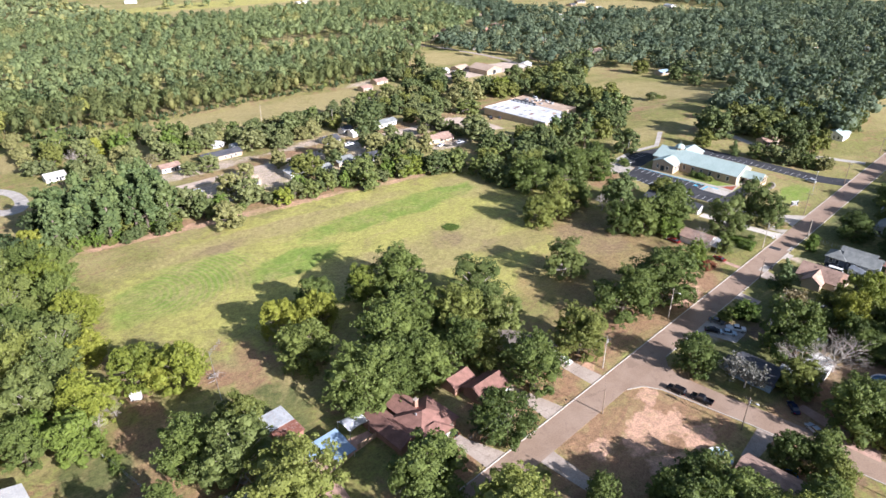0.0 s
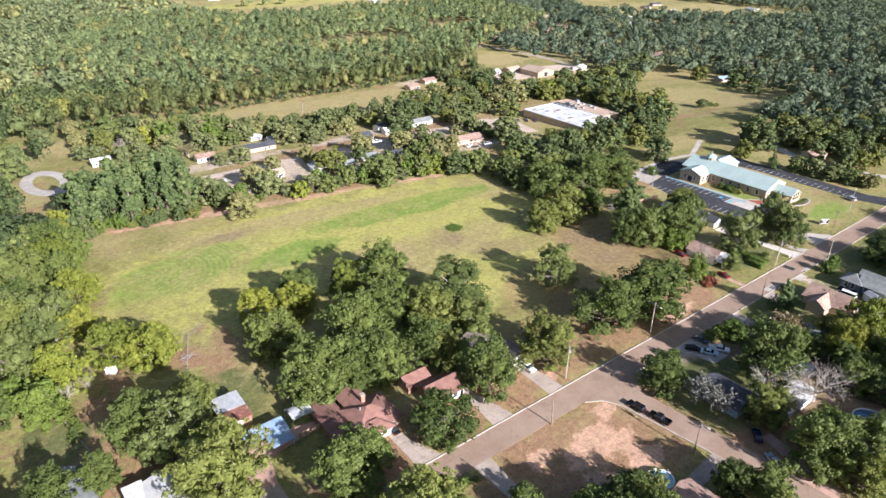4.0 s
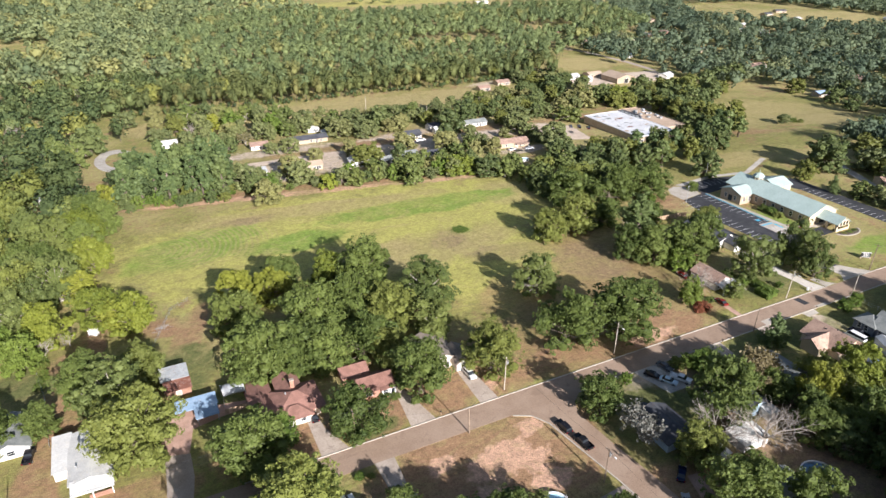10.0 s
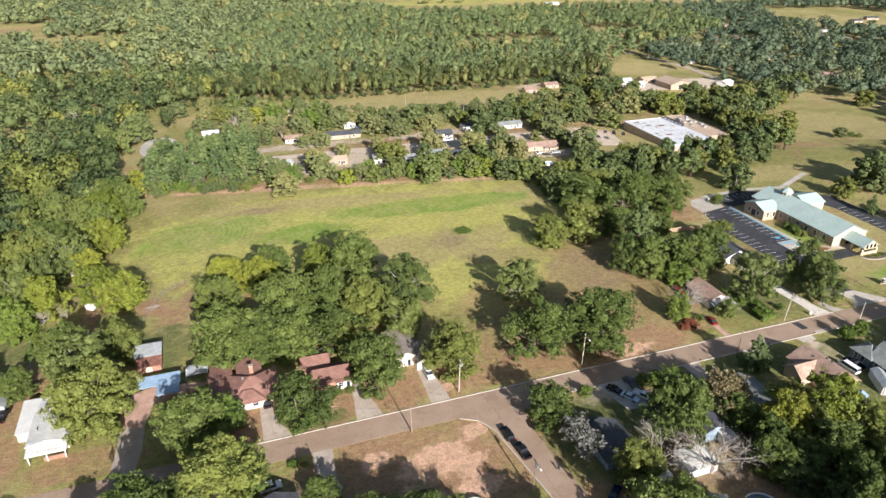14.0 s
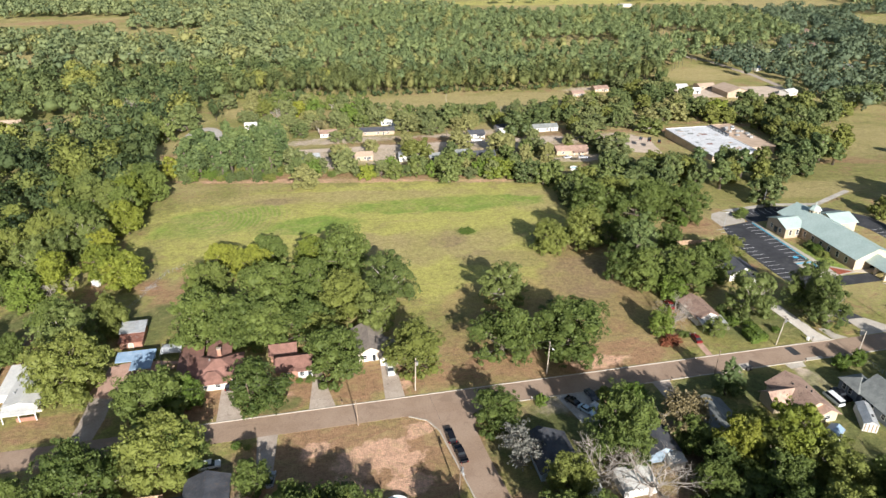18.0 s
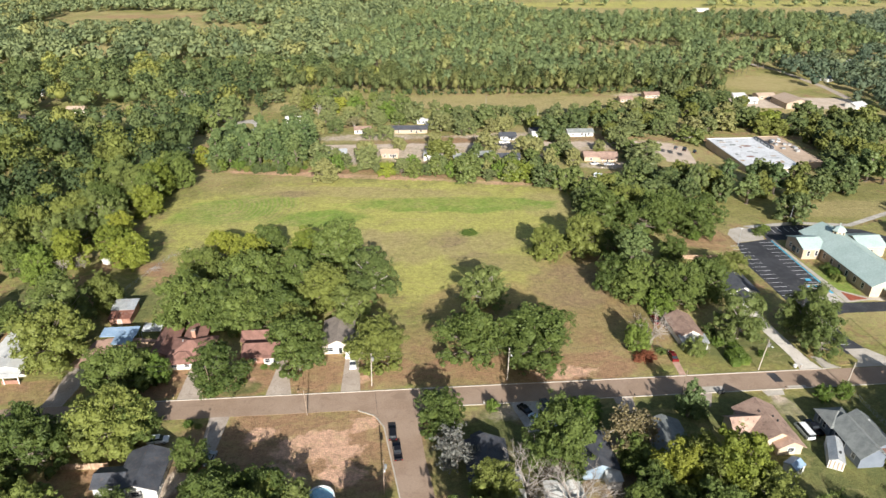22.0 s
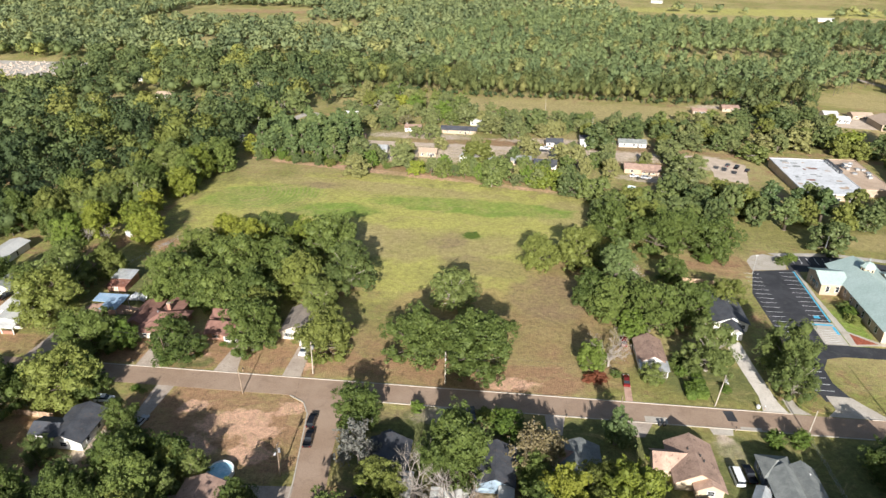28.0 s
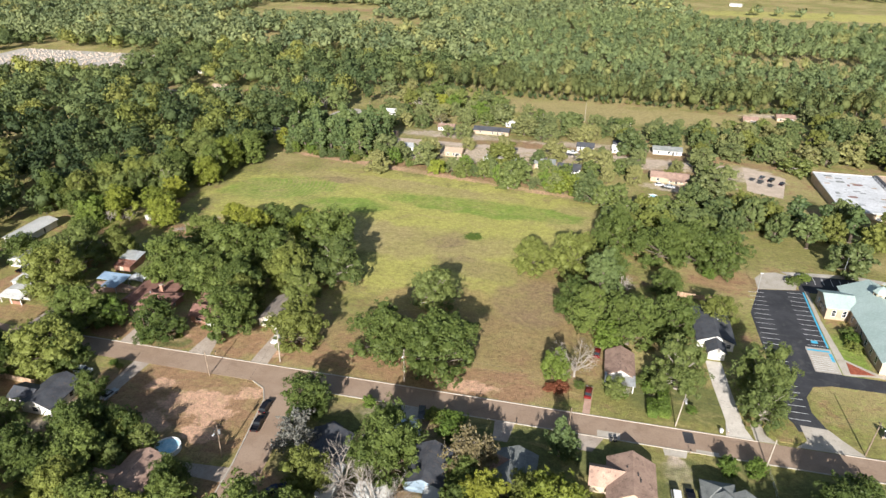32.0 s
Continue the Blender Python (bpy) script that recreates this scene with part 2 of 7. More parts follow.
def box(bm, x0, x1, y0, y1, z0, z1, m=None, bevel=0.0):
    vs = [bm.verts.new(((m or Matrix()) @ Vector((x, y, z)))) for z in (z0, z1) for y in (y0, y1) for x in (x0, x1)]
    for f in ((0, 2, 3, 1), (4, 5, 7, 6), (0, 1, 5, 4), (2, 6, 7, 3), (0, 4, 6, 2), (1, 3, 7, 5)):
        bm.faces.new([vs[i] for i in f])
    if bevel:
        own = set(vs)
        bmesh.ops.bevel(bm, geom=[e for e in bm.edges if e.verts[0] in own and e.verts[1] in own], offset=bevel, segments=1, affect="EDGES")
    return bm


def boxed(*a, **k):
    return box(bmesh.new(), *a, **k)


def cone(bm, p0, p1, r0, r1, n=8, cap=True):
    p0, p1 = Vector(p0), Vector(p1)
    q = (p1 - p0).to_track_quat("Z", "Y")
    rings = []
    for p, r in ((p0, r0), (p1, r1)):
        rings.append([bm.verts.new(p + q @ Vector((r * math.cos(a), r * math.sin(a), 0))) for a in (2 * math.pi * i / n for i in range(n))])
    for i in range(n):
        bm.faces.new((rings[0][i], rings[0][(i + 1) % n], rings[1][(i + 1) % n], rings[1][i]))
    if cap:
        bm.faces.new(rings[1])
        bm.faces.new(rings[0][::-1])
    return bm


def slab(pts, z0, z1, bm=None):
    """A flat slab over a polygon that runs anticlockwise."""
    bm = bm or bmesh.new()
    lo, hi = [bm.verts.new((x, y, z0)) for x, y in pts], [bm.verts.new((x, y, z1)) for x, y in pts]
    bm.faces.new(hi)
    bm.faces.new(lo[::-1])
    for i in range(len(pts)):
        j = (i + 1) % len(pts)
        bm.faces.new((lo[i], lo[j], hi[j], hi[i]))
    return bm


# ---- the lie of the land ----
def land(x, y):
    """Height of the ground, fitted to the camera's sight lines: level along the street, falling northwards behind the
    far houses.
    """
    x, y = np.asarray(x, float), np.asarray(y, float)
    z = sum(np.interp(y + o, (120, 170, 220, 255, 293, 330, 410, 700), (0, -1.6, -2.8, -4.0, -5.2, -7.5, -10.0, -9.0)) for o in (-16, -8, 0, 8, 16)) / 5
    ramp_up = lambda v, lo, hi: np.clip((v - lo) / (hi - lo), 0, 1) ** 2 * (3 - 2 * np.clip((v - lo) / (hi - lo), 0, 1))
    return z - 3.0 * ramp_up(x, 265, 325) * ramp_up(y, 175, 240) * (1 - ramp_up(y, 290, 390))


def on_land(x, y):
    """A place of the flat plan slid along the sight line from mid camera path, (110, -60, 109), down to the land: it
    keeps its place in the view.
    """
    x, y = np.asarray(x, float), np.asarray(y, float)
    px, py, z = x, y, land(x, y)
    for i in range(6):
        px, py = x - z * (x - 110) / 109, y - z * (y + 60) / 109
        z = land(px, py)
    return px, py, z


def drape(bm):
    """Cuts a flat slab into small fields and lays it on the land."""
    vs = [v.co.copy() for v in bm.verts]
    if max(v.y for v in vs) < 100:
        return bm
    for axis, no in ((0, (1, 0, 0)), (1, (0, 1, 0))):
        lo, hi = min(v[axis] for v in vs), max(v[axis] for v in vs)
        at = math.ceil((lo + 1) / 9) * 9
        while at < hi - 1:
            bmesh.ops.bisect_plane(bm, geom=bm.verts[:] + bm.edges[:] + bm.faces[:], plane_co=[at if k == axis else 0 for k in range(3)], plane_no=no)
            at += 9
    for v in bm.verts:
        x, y, z = on_land(v.co.x, v.co.y)
        v.co = (float(x), float(y), v.co.z + float(z))
    return bm


# ---- ground ----
def ground_material():
    m, nt, b = nodes_of("ground_grass_and_soil", 0.95)
    pos = nt.nodes.new("ShaderNodeNewGeometry").outputs["Position"]
    wob = nt.nodes.new("ShaderNodeTexNoise")
    wob.inputs["Scale"].default_value, wob.inputs["Detail"].default_value = 0.07, 6
    nt.links.new(pos, wob.inputs["Vector"])
    off = nt.nodes.new("ShaderNodeVectorMath")
    off.operation = "MULTIPLY_ADD"
    nt.links.new(wob.outputs["Color"], off.inputs[0])
    off.inputs[1].default_value, off.inputs[2].default_value = (26, 26, 0), (-13, -13, 0)
    mov = nt.nodes.new("ShaderNodeVectorMath")
    nt.links.new(pos, mov.inputs[0])
    nt.links.new(off.outputs[0], mov.inputs[1])
    loose = mov.outputs[0]
    def patch(i, ragged):
        n = nt.nodes.new("ShaderNodeAttribute")
        n.attribute_name = "patch_%d" % i
        return ramp(nt, sum_of(nt, "ADD", n.outputs["Fac"], ragged), 0.30, 0.72)

    wild, frayed = (sum_of(nt, "MULTIPLY", sum_of(nt, "SUBTRACT", noise_node(nt, pos, s, 6, 0.65), 0.5), 1.5) for s in (0.10, 0.34))
    big, mid, fine, grain = (noise_node(nt, pos, s, 5, 0.65) for s in (0.018, 0.09, 0.6, 3.5))
    st = nt.nodes.new("ShaderNodeMapping")
    st.inputs["Scale"].default_value, st.inputs["Rotation"].default_value = (0.16, 1.0, 1.0), (0, 0, radians(4))
    nt.links.new(loose, st.inputs["Vector"])
    streak = noise_node(nt, st.outputs[0], 0.35, 6, 0.7)
    tuft = noise_node(nt, pos, 1.6, 3, 0.8)
    straw, olive, green, soil, clay, mauve = GRASS
    col = blend(nt, ramp(nt, big, 0.42, 0.60), olive, straw)
    col = blend(nt, ramp(nt, mid, 0.50, 0.70), col, soil)
    col = blend(nt, sum_of(nt, "MULTIPLY", ramp(nt, fine, 0.48, 0.70), 0.55), col, green)
    tones = {"straw": straw, "olive": olive, "green": green, "soil": soil, "clay": clay, "mauve": mauve, "meadow": MEADOW_GRASS, "dust": DUST, "lawn": LAWN_AND_SHADE}
    thin = ramp(nt, mid, 0.30, 0.62)
    for i, (what, amount, places) in enumerate(PATCHES[:-1]):
        f = sum_of(nt, "MULTIPLY_ADD", thin, 0.6 * amount)
        f.node.inputs[2].default_value = 0.4 * amount
        col = blend(nt, sum_of(nt, "MULTIPLY", patch(i, frayed if what in ("clay", "dust") else wild), f), col, tones[what])
    col = blend(nt, sum_of(nt, "MULTIPLY", ramp(nt, streak, 0.50, 0.66), 0.5), col, straw)
    col = blend(nt, sum_of(nt, "MULTIPLY", ramp(nt, streak, 0.46, 0.34), 0.35), col, olive)
    mow = nt.nodes.new("ShaderNodeTexWave")                    # rings left by the mower
    mow.wave_type, mow.rings_direction = "RINGS", "Z"
    mow.inputs["Scale"].default_value, mow.inputs["Distortion"].default_value, mow.inputs["Detail"].default_value = 0.16, 3.0, 2
    mow.inputs["Detail Scale"].default_value = 0.6
    mid_of = nt.nodes.new("ShaderNodeVectorMath")
    nt.links.new(pos, mid_of.inputs[0])
    mid_of.inputs[1].default_value = (-60, -196, 0)
    nt.links.new(mid_of.outputs[0], mow.inputs["Vector"])
    rings = sum_of(nt, "MULTIPLY", sum_of(nt, "MULTIPLY", patch(len(PATCHES) - 1, wild), ramp(nt, mow.outputs["Fac"], 0.35, 0.75)), 0.4)
    col = blend(nt, rings, col, straw)
    tone = sum_of(nt, "MULTIPLY_ADD", sum_of(nt, "ADD", sum_of(nt, "ADD", grain, fine), tuft), 1.25)
    tone.node.inputs[2].default_value = -0.9
    col = blend(nt, 1.0, col, grey(nt, tone), "MULTIPLY")
    nt.links.new(col, b.inputs["Base Color"])
    bump(nt, b, sum_of(nt, "ADD", fine, grain), 0.8, 0.35)
    return m


GRASS = ((0.39, 0.315, 0.135), (0.245, 0.225, 0.069), (0.21, 0.295, 0.048), (0.345, 0.205, 0.112), (0.62, 0.38, 0.25), (0.26, 0.175, 0.112))
LAWN_AND_SHADE = (0.150, 0.160, 0.052)
DUST = (0.56, 0.45, 0.34)
MEADOW_GRASS = (0.425, 0.395, 0.105)
PATCHES = (
    ("olive", 1.0, ((130, 180, 95, 45), (180, 120, 40, 40), (320, 178, 50, 20), (430, 235, 60, 35, -30))),
    ("straw", 0.9, ((425, 222, 50, 36, -30), (330, 172, 30, 10))),
    ("meadow", 1.2, ((130, 178, 90, 44), (165, 128, 34, 24))),
    ("soil", 0.62, ((190, 98, 36, 26), (150, 88, 30, 10), (206, 125, 16, 24), (160, 112, 16, 8, 30))),
    ("straw", 0.7, ((172, 150, 16, 9, 30), (130, 158, 22, 8, -20), (205, 185, 14, 14))),
    ("green", 1.0, ((165, 188, 42, 9, -4), (74, 189, 26, 14, 20), (108, 178, 22, 8), (168, 159, 5, 2.5), (300, 80, 14, 6), (285, 110, 6, 12))),
    ("olive", 1.0, ((200, 40, 90, 22), (290, 55, 60, 16), (235, 78, 20, 9), (40, 110, 26, 34))),
    # brown yard soil, darkened further as painted tree shade on the southern plots
    ("mauve", 1.1, ((178, 42, 32, 17), (185, 18, 60, 14), (160, 50, 12, 9), (85, 40, 16, 14))),
    ("straw", 1.2, ((200, 348, 130, 24), (262, 352, 60, 16), (86, 352, 26, 22), (410, 398, 36, 24), (375, 548, 60, 20))),
    ("straw", 0.9, ((120, 205, 60, 7, -6), (140, 150, 35, 14), (340, 565, 50, 8), (590, 790, 300, 70), (790, 470, 110, 130), (350, 560, 60, 22))),
    ("meadow", 1.0, ((560, 860, 300, 40),)),
    ("mauve", 0.55, ((176, 136, 18, 7, -10), (160, 155, 9, 6, 40), (196, 118, 12, 16), (95, 205, 14, 4))),
    ("soil", 1.2, ((68, 40, 9, 6), (156, 76, 12, 5), (172, 72, 14, 4), (196, 74, 8, 6), (78, 75, 9, 6), (98, 74, 9, 6), (118, 75, 7, 6), (115, 50, 22, 10))),
    ("soil", 1.0, ((140, 226, 92, 6, -8), (170, 74, 40, 7), (107, 78, 34, 8), (57, 139, 6, 6), (62, 128, 4, 24, -22), (120, 48, 30, 18), (24, 126, 9, 9), (33, 130, 7, 7), (31, 106, 8, 14), (46, 74, 12, 5), (26, 84, 5, 14), (40, 150, 3, 30), (205, 268, 90, 22),
                    (258, 148, 13, 8), (315, 268, 60, 5), (380, 200, 20, 6, -20), (-135, 765, 75, 14), (150, 20, 20, 12), (35, 112, 12, 20), (340, 205, 40, 4))),
    ("dust", 1.15, ((150, 262, 66, 11), (215, 262, 50, 11), (190, 248, 32, 7), (130, 285, 40, 8), (245, 232, 15, 6), (118, 248, 16, 8), (152, 250, 22, 9), (205, 284, 40, 7), (280, 256, 14, 14), (310, 372, 26, 6), (415, 336, 34, 10))),
    ("dust", 1.1, ((236, 52.5, 3.2, 7, 8, 0.5), (235, 46, 2.0, 6, 0, 0.5), (165, 57, 5, 3.5, 20, 0.5), (88, 37, 2.2, 12, -25, 0.5))),
    ("clay", 1.0, ((110, 226.5, 62, 3.0, -11), (186, 212, 22, 2.5, -9))),
    ("clay", 1.5, ((118.5, 49.5, 9, 4.5, 15), (131, 56, 3.5, 2.2), (106, 54, 4, 2.2), (125, 47, 5, 2.5), (96, 74, 6, 2.5), (128, 73, 4, 2), (183, 72, 9, 2.5), (112, 40, 6, 3), (126, 40, 5, 3))),
    # dark lawn; part of its tone stands in for tree shade
    ("lawn", 1.25, ((240, 34, 28, 20), (255, 15, 45, 20), (250, 50, 14, 10), (205, 53, 24, 7), (160, 44, 14, 14), (238, 79, 14, 8), (60, 116, 8, 12), (66, 96, 8, 5), (300, 50, 60, 10), (22, 126, 7, 10), (98, 72, 6, 3))),
    ("rings", 1.0, ((80, 188, 24, 17, 20),)),
)
GROUND = ground_material()
ground = new("ground", bpy.data.meshes.new("ground"))
xs = np.concatenate([[-4000, -1500, -700], np.arange(-300, -60, 20), np.arange(-60, 460, 2.5), np.arange(460, 960, 20), [1100, 2000, 4500]])
ys = np.concatenate([[-3000, -800, -200], np.arange(-40, 300, 2.5), np.arange(300, 1000, 12), [1600, 2600, 4500]])
gx, gy = (a.ravel() for a in np.meshgrid(xs, ys))
cell = np.add.outer(np.arange(len(ys) - 1) * len(xs), np.arange(len(xs) - 1)).ravel()
ground.data = arrays("ground", np.column_stack([gx, gy, land(gx, gy)]), np.column_stack([cell, cell + 1, cell + len(xs) + 1, cell + len(xs)]))
for i, (what, amount, places) in enumerate(PATCHES):      # where each kind of ground lies
    w = np.zeros(len(gx))
    for cx, cy, rx, ry, *more in places:
        a = radians(more[0]) if more else 0.0
        px, py, pz = on_land(cx, cy)
        dx, dy = gx - px, gy - py
        far = np.hypot((dx * math.cos(a) + dy * math.sin(a)) / rx, (dy * math.cos(a) - dx * math.sin(a)) / ry)
        w = np.maximum(w, np.clip((1.45 - far) / 0.9, 0, 1))
    ground.data.attributes.new("patch_%d" % i, "FLOAT", "POINT").data.foreach_set("value", w.astype(np.float32))
ground.data.materials.append(GROUND)
tagged(ground, "dry olive and straw grass with bare reddish soil", "ground", kind="structure")


def paved(name, pts, material, label, z=0.03, category="road", kind="structure"):
    return tagged(part(name, drape(slab(pts, -0.2, z)), material), label, category, kind=kind)


ROAD_S, ROAD_N = 60.9, 67.9
paved("road", [(-90, ROAD_S), (700, ROAD_S), (700, ROAD_N), (-90, ROAD_N)], ASPHALT, "worn brownish asphalt residential street", 0.03)
SIDE = [(129.0, 60.9), (133.2, 58.6), (135.4, 54.5), (138.6, 33.0), (163.2, -300), (170.2, -300), (146.0, 32.0), (144.6, 43.0), (143.8, 54.0), (145.5, 58.2), (149.0, 60.9)]
paved("side_road", SIDE, ASPHALT, "worn side street of brownish asphalt", 0.025)
for nm, pts in (("kerb_north", [(66, ROAD_N), (255, ROAD_N)]), ("kerb_east", [(273, ROAD_N), (480, ROAD_N)]), ("kerb_south", [(149, ROAD_S - 0.3), (440, ROAD_S - 0.3)])):
    tagged(part(nm, boxed(pts[0][0], pts[1][0], pts[0][1], pts[0][1] + 0.3, -0.1, 0.15, bevel=0.03), CONCRETE_PALE), "pale concrete kerb along the street", "kerb", kind="structure")
bm = bmesh.new()
for (ax, ay), (bx, by) in zip(SIDE[:4], SIDE[1:5]):
    d = Vector((bx - ax, by - ay, 0))
    n = d.normalized().cross(Vector((0, 0, 1))) * 0.3
    slab([(ax, ay), (ax + n.x, ay + n.y), (bx + n.x, by + n.y), (bx, by)][::-1], -0.1, 0.15, bm)
tagged(part("kerb_side", bm, CONCRETE_PALE), "pale concrete kerb round the vacant corner lot", "kerb", kind="structure")


# ---- trees ----
def quads(c, n, size, rng, loose=0.36):
    """Leaf clumps: bent quads at the places c, facing about n."""
    k = len(c)
    n = n + rng.normal(0, loose, (k, 3))
    n /= np.linalg.norm(n, axis=1)[:, None] + 1e-9
    t = np.cross(n, rng.normal(0, 1, (k, 3)))
    t /= np.linalg.norm(t, axis=1)[:, None] + 1e-9
    u = np.cross(n, t)
    s = (size * rng.uniform(0.6, 1.35, k))[:, None]
    a = rng.uniform(0.55, 1.0, k)[:, None]
    v = np.stack([c - t * s, c - u * s * a + n * s * 0.25, c + t * s, c + u * s * a + n * s * 0.25], 1).reshape(-1, 3)
    return v, np.arange(4 * k).reshape(k, 4), n


def shaded(me, normals):
    """Leaves take the light as the round clump that they stand on."""
    normals = normals / (np.linalg.norm(normals, axis=1)[:, None] + 1e-9)
    at = me.attributes.new("custom_normal", "FLOAT_VECTOR", "POINT")
    at.data.foreach_set("vector", normals.astype(np.float32).ravel())
    return me


ICO = bmesh.new()
bmesh.ops.create_icosphere(ICO, subdivisions=1, radius=1)
ICO_V, ICO_F = np.array([v.co[:] for v in ICO.verts]), np.array([[v.index for v in f.verts] for f in ICO.faces])
bmesh.ops.subdivide_edges(ICO, edges=ICO.edges[:], cuts=1, use_grid_fill=True)
bmesh.ops.triangulate(ICO, faces=ICO.faces[:])
ICO.verts.index_update()
BALL_V, BALL_F = np.array([v.co.normalized()[:] for v in ICO.verts]), np.array([[v.index for v in f.verts] for f in ICO.faces])
ICO.free()


def sphere_dirs(k, rng, up=0.0):
    d = rng.normal(0, 1, (k, 3))
    d[:, 2] += up
    return d / np.linalg.norm(d, axis=1)[:, None]


def lobes_for(kind, rng):
    """Lobes of a crown of radius 1 and height 2 about the origin: centre and radius."""
    out = []
    if kind == "pine":
        for i in range(22):
            f = i / 21
            a, r = rng.uniform(0, 6.283), (0.25 + 0.45 * rng.random()) * (1.05 - 0.65 * f)
            out.append((np.array([r * math.cos(a), r * math.sin(a), -0.75 + 1.6 * f]), np.array([0.36, 0.36, 0.22]) * rng.uniform(0.75, 1.2)))
    elif kind == "cedar":
        for i in range(12):
            f = i / 11
            a, r = rng.uniform(0, 6.283), 0.45 * (1 - f) ** 0.8
            out.append((np.array([r * math.cos(a), r * math.sin(a), -0.85 + 1.7 * f]), np.full(3, 0.55 - 0.38 * f)))
    else:
        for i in range(26):
            d = sphere_dirs(1, rng, 0.12)[0]
            s = rng.uniform(0.18, 0.40)
            c = d * (1 - s * 0.95) * rng.uniform(0.72, 1.05)
            c[:2] *= 1 + 0.38 * max(0.0, -c[2])
            c[2] = c[2] * 0.95 - 0.05
            out.append((c, np.array([s, s, s * rng.uniform(0.65, 0.9)])))
        for i in range(8):                        # the skirt of low boughs
            a, q = 0.785 * i + rng.uniform(-0.3, 0.3), rng.uniform(0.48, 0.74)
            out.append((np.array([q * math.cos(a), q * math.sin(a), rng.uniform(-0.80, -0.55)]), np.array([0.27, 0.27, 0.22]) * rng.uniform(0.8, 1.2)))
        out.append((np.array([0, 0, -0.1]), np.array([0.5, 0.5, 0.55])))
    return out


def crown_mesh(name, kind, r, hgt, leaves, size, rng, core=True):
    """The crown, r metres wide to each side and hgt high, about the origin."""
    lobes = lobes_for(kind, rng)
    area = np.array([l[1][0] ** 2 for l in lobes])
    count = np.maximum((leaves * area / area.sum()).astype(int), 8)
    V, F, N, n0 = [], [], [], 0
    tri_v, tri_f = [], []
    sc = np.array([r, r, hgt / 2])
    for (c, s), k in zip(lobes, count):
        m = max(4, k // 24)                       # every lobe is a bunch of sprays, with gaps between them
        ds = sphere_dirs(m, rng, 0.35)
        hub = c + ds * s * rng.uniform(0.62, 1.08, m)[:, None]
        own = rng.integers(0, m, k)
        d = sphere_dirs(k, rng, 0.15) + 0.7 * ds[own]
        d /= np.linalg.norm(d, axis=1)[:, None]
        v, f, n = quads((hub[own] + d * s * 0.36 * rng.uniform(0.55, 1.15, k)[:, None]) * sc, d, size, rng, 0.6)
        V.append(v)
        N.append(np.repeat(0.62 * d + 0.62 * n + 0.22 * ds[own] + 0.22 * c, 4, axis=0))
        F.append(f + n0)
        n0 += len(v)
        if core:
            tri_v.append((c + ICO_V * s * 0.66) * sc)
    me_v, me_f = np.concatenate(V), np.concatenate(F)
    if core:
        fs, base = [], len(me_v)
        for i, tv in enumerate(tri_v):
            fs.append(np.column_stack([ICO_F, ICO_F[:, 2]]) + base + i * len(ICO_V))
        allv = np.concatenate([me_v, *tri_v])
        me = bpy.data.meshes.new(name)
        me.from_pydata(allv.tolist(), [], me_f.tolist() + [list(dict.fromkeys(q)) for q in np.concatenate(fs).tolist()])
        return shaded(me, np.concatenate(N + [ICO_V] * len(tri_v))), lobes
    return shaded(arrays(name, me_v, me_f), np.concatenate(N)), lobes


def tree_proto(name, kind, r, h, leaves, size, leaf, seed, label, bark=None):
    rng = np.random.default_rng(seed)
    clear = {"pine": 0.16, "cedar": 0.02}.get(kind, 0.0) * h
    hgt = h - clear
    root = thing(name, 0, -500, 0, label=label, category="shrub" if kind == "bush" else "tree")
    me, lobes = crown_mesh("crown", "round" if kind == "bush" else kind, r, hgt, leaves, size, rng)
    crown = placed("crown", me, leaf, root)
    crown.location.z = clear + hgt / 2
    bm = bmesh.new()
    tr = 0.028 * h + 0.06 if kind != "bush" else 0.05
    top = Vector((rng.normal(0, 0.25), rng.normal(0, 0.25), clear + hgt * (0.85 if kind == "pine" else 0.45)))
    cone(bm, (0, 0, -0.2), (0, 0, 0.35), tr * 1.6, tr, 9, False)
    cone(bm, (0, 0, 0.3), top, tr, tr * 0.35, 9)
    for c, s in lobes[:: 1 if kind != "cedar" else 4]:
        end = Vector((c[0] * r, c[1] * r, clear + hgt / 2 + c[2] * hgt / 2))
        f = min(0.95, max(0.30, 0.2 + 0.75 * (end.z - clear * 0.7) / h)) if kind != "pine" else min(0.98, max(0.4, end.z / top.z - 0.03))
        start = top * f
        cone(bm, start, end, tr * 0.38 * (1.1 - f * 0.6), tr * 0.08, 5, False)
    part("trunk", bm, bark or BARK, root, smooth=True)
    return root


def twig(bm, p, d, length, r, depth, rng, thin):
    """A limb that forks on and on."""
    q = p + d * length
    cone(bm, p, q, r, r * 0.62, 5 if depth > 2 else 3, False)
    if depth == 0:
        return
    for i in range(3 if depth > 1 else 2 + int(rng.random() < thin)):
        nd = (d + Vector(rng.normal(0, 0.52, 3)) + Vector((0, 0, 0.10))).normalized()
        twig(bm, p.lerp(q, rng.uniform(0.55, 1.0)), nd, length * rng.uniform(0.58, 0.86), r * 0.58, depth - 1, rng, thin)


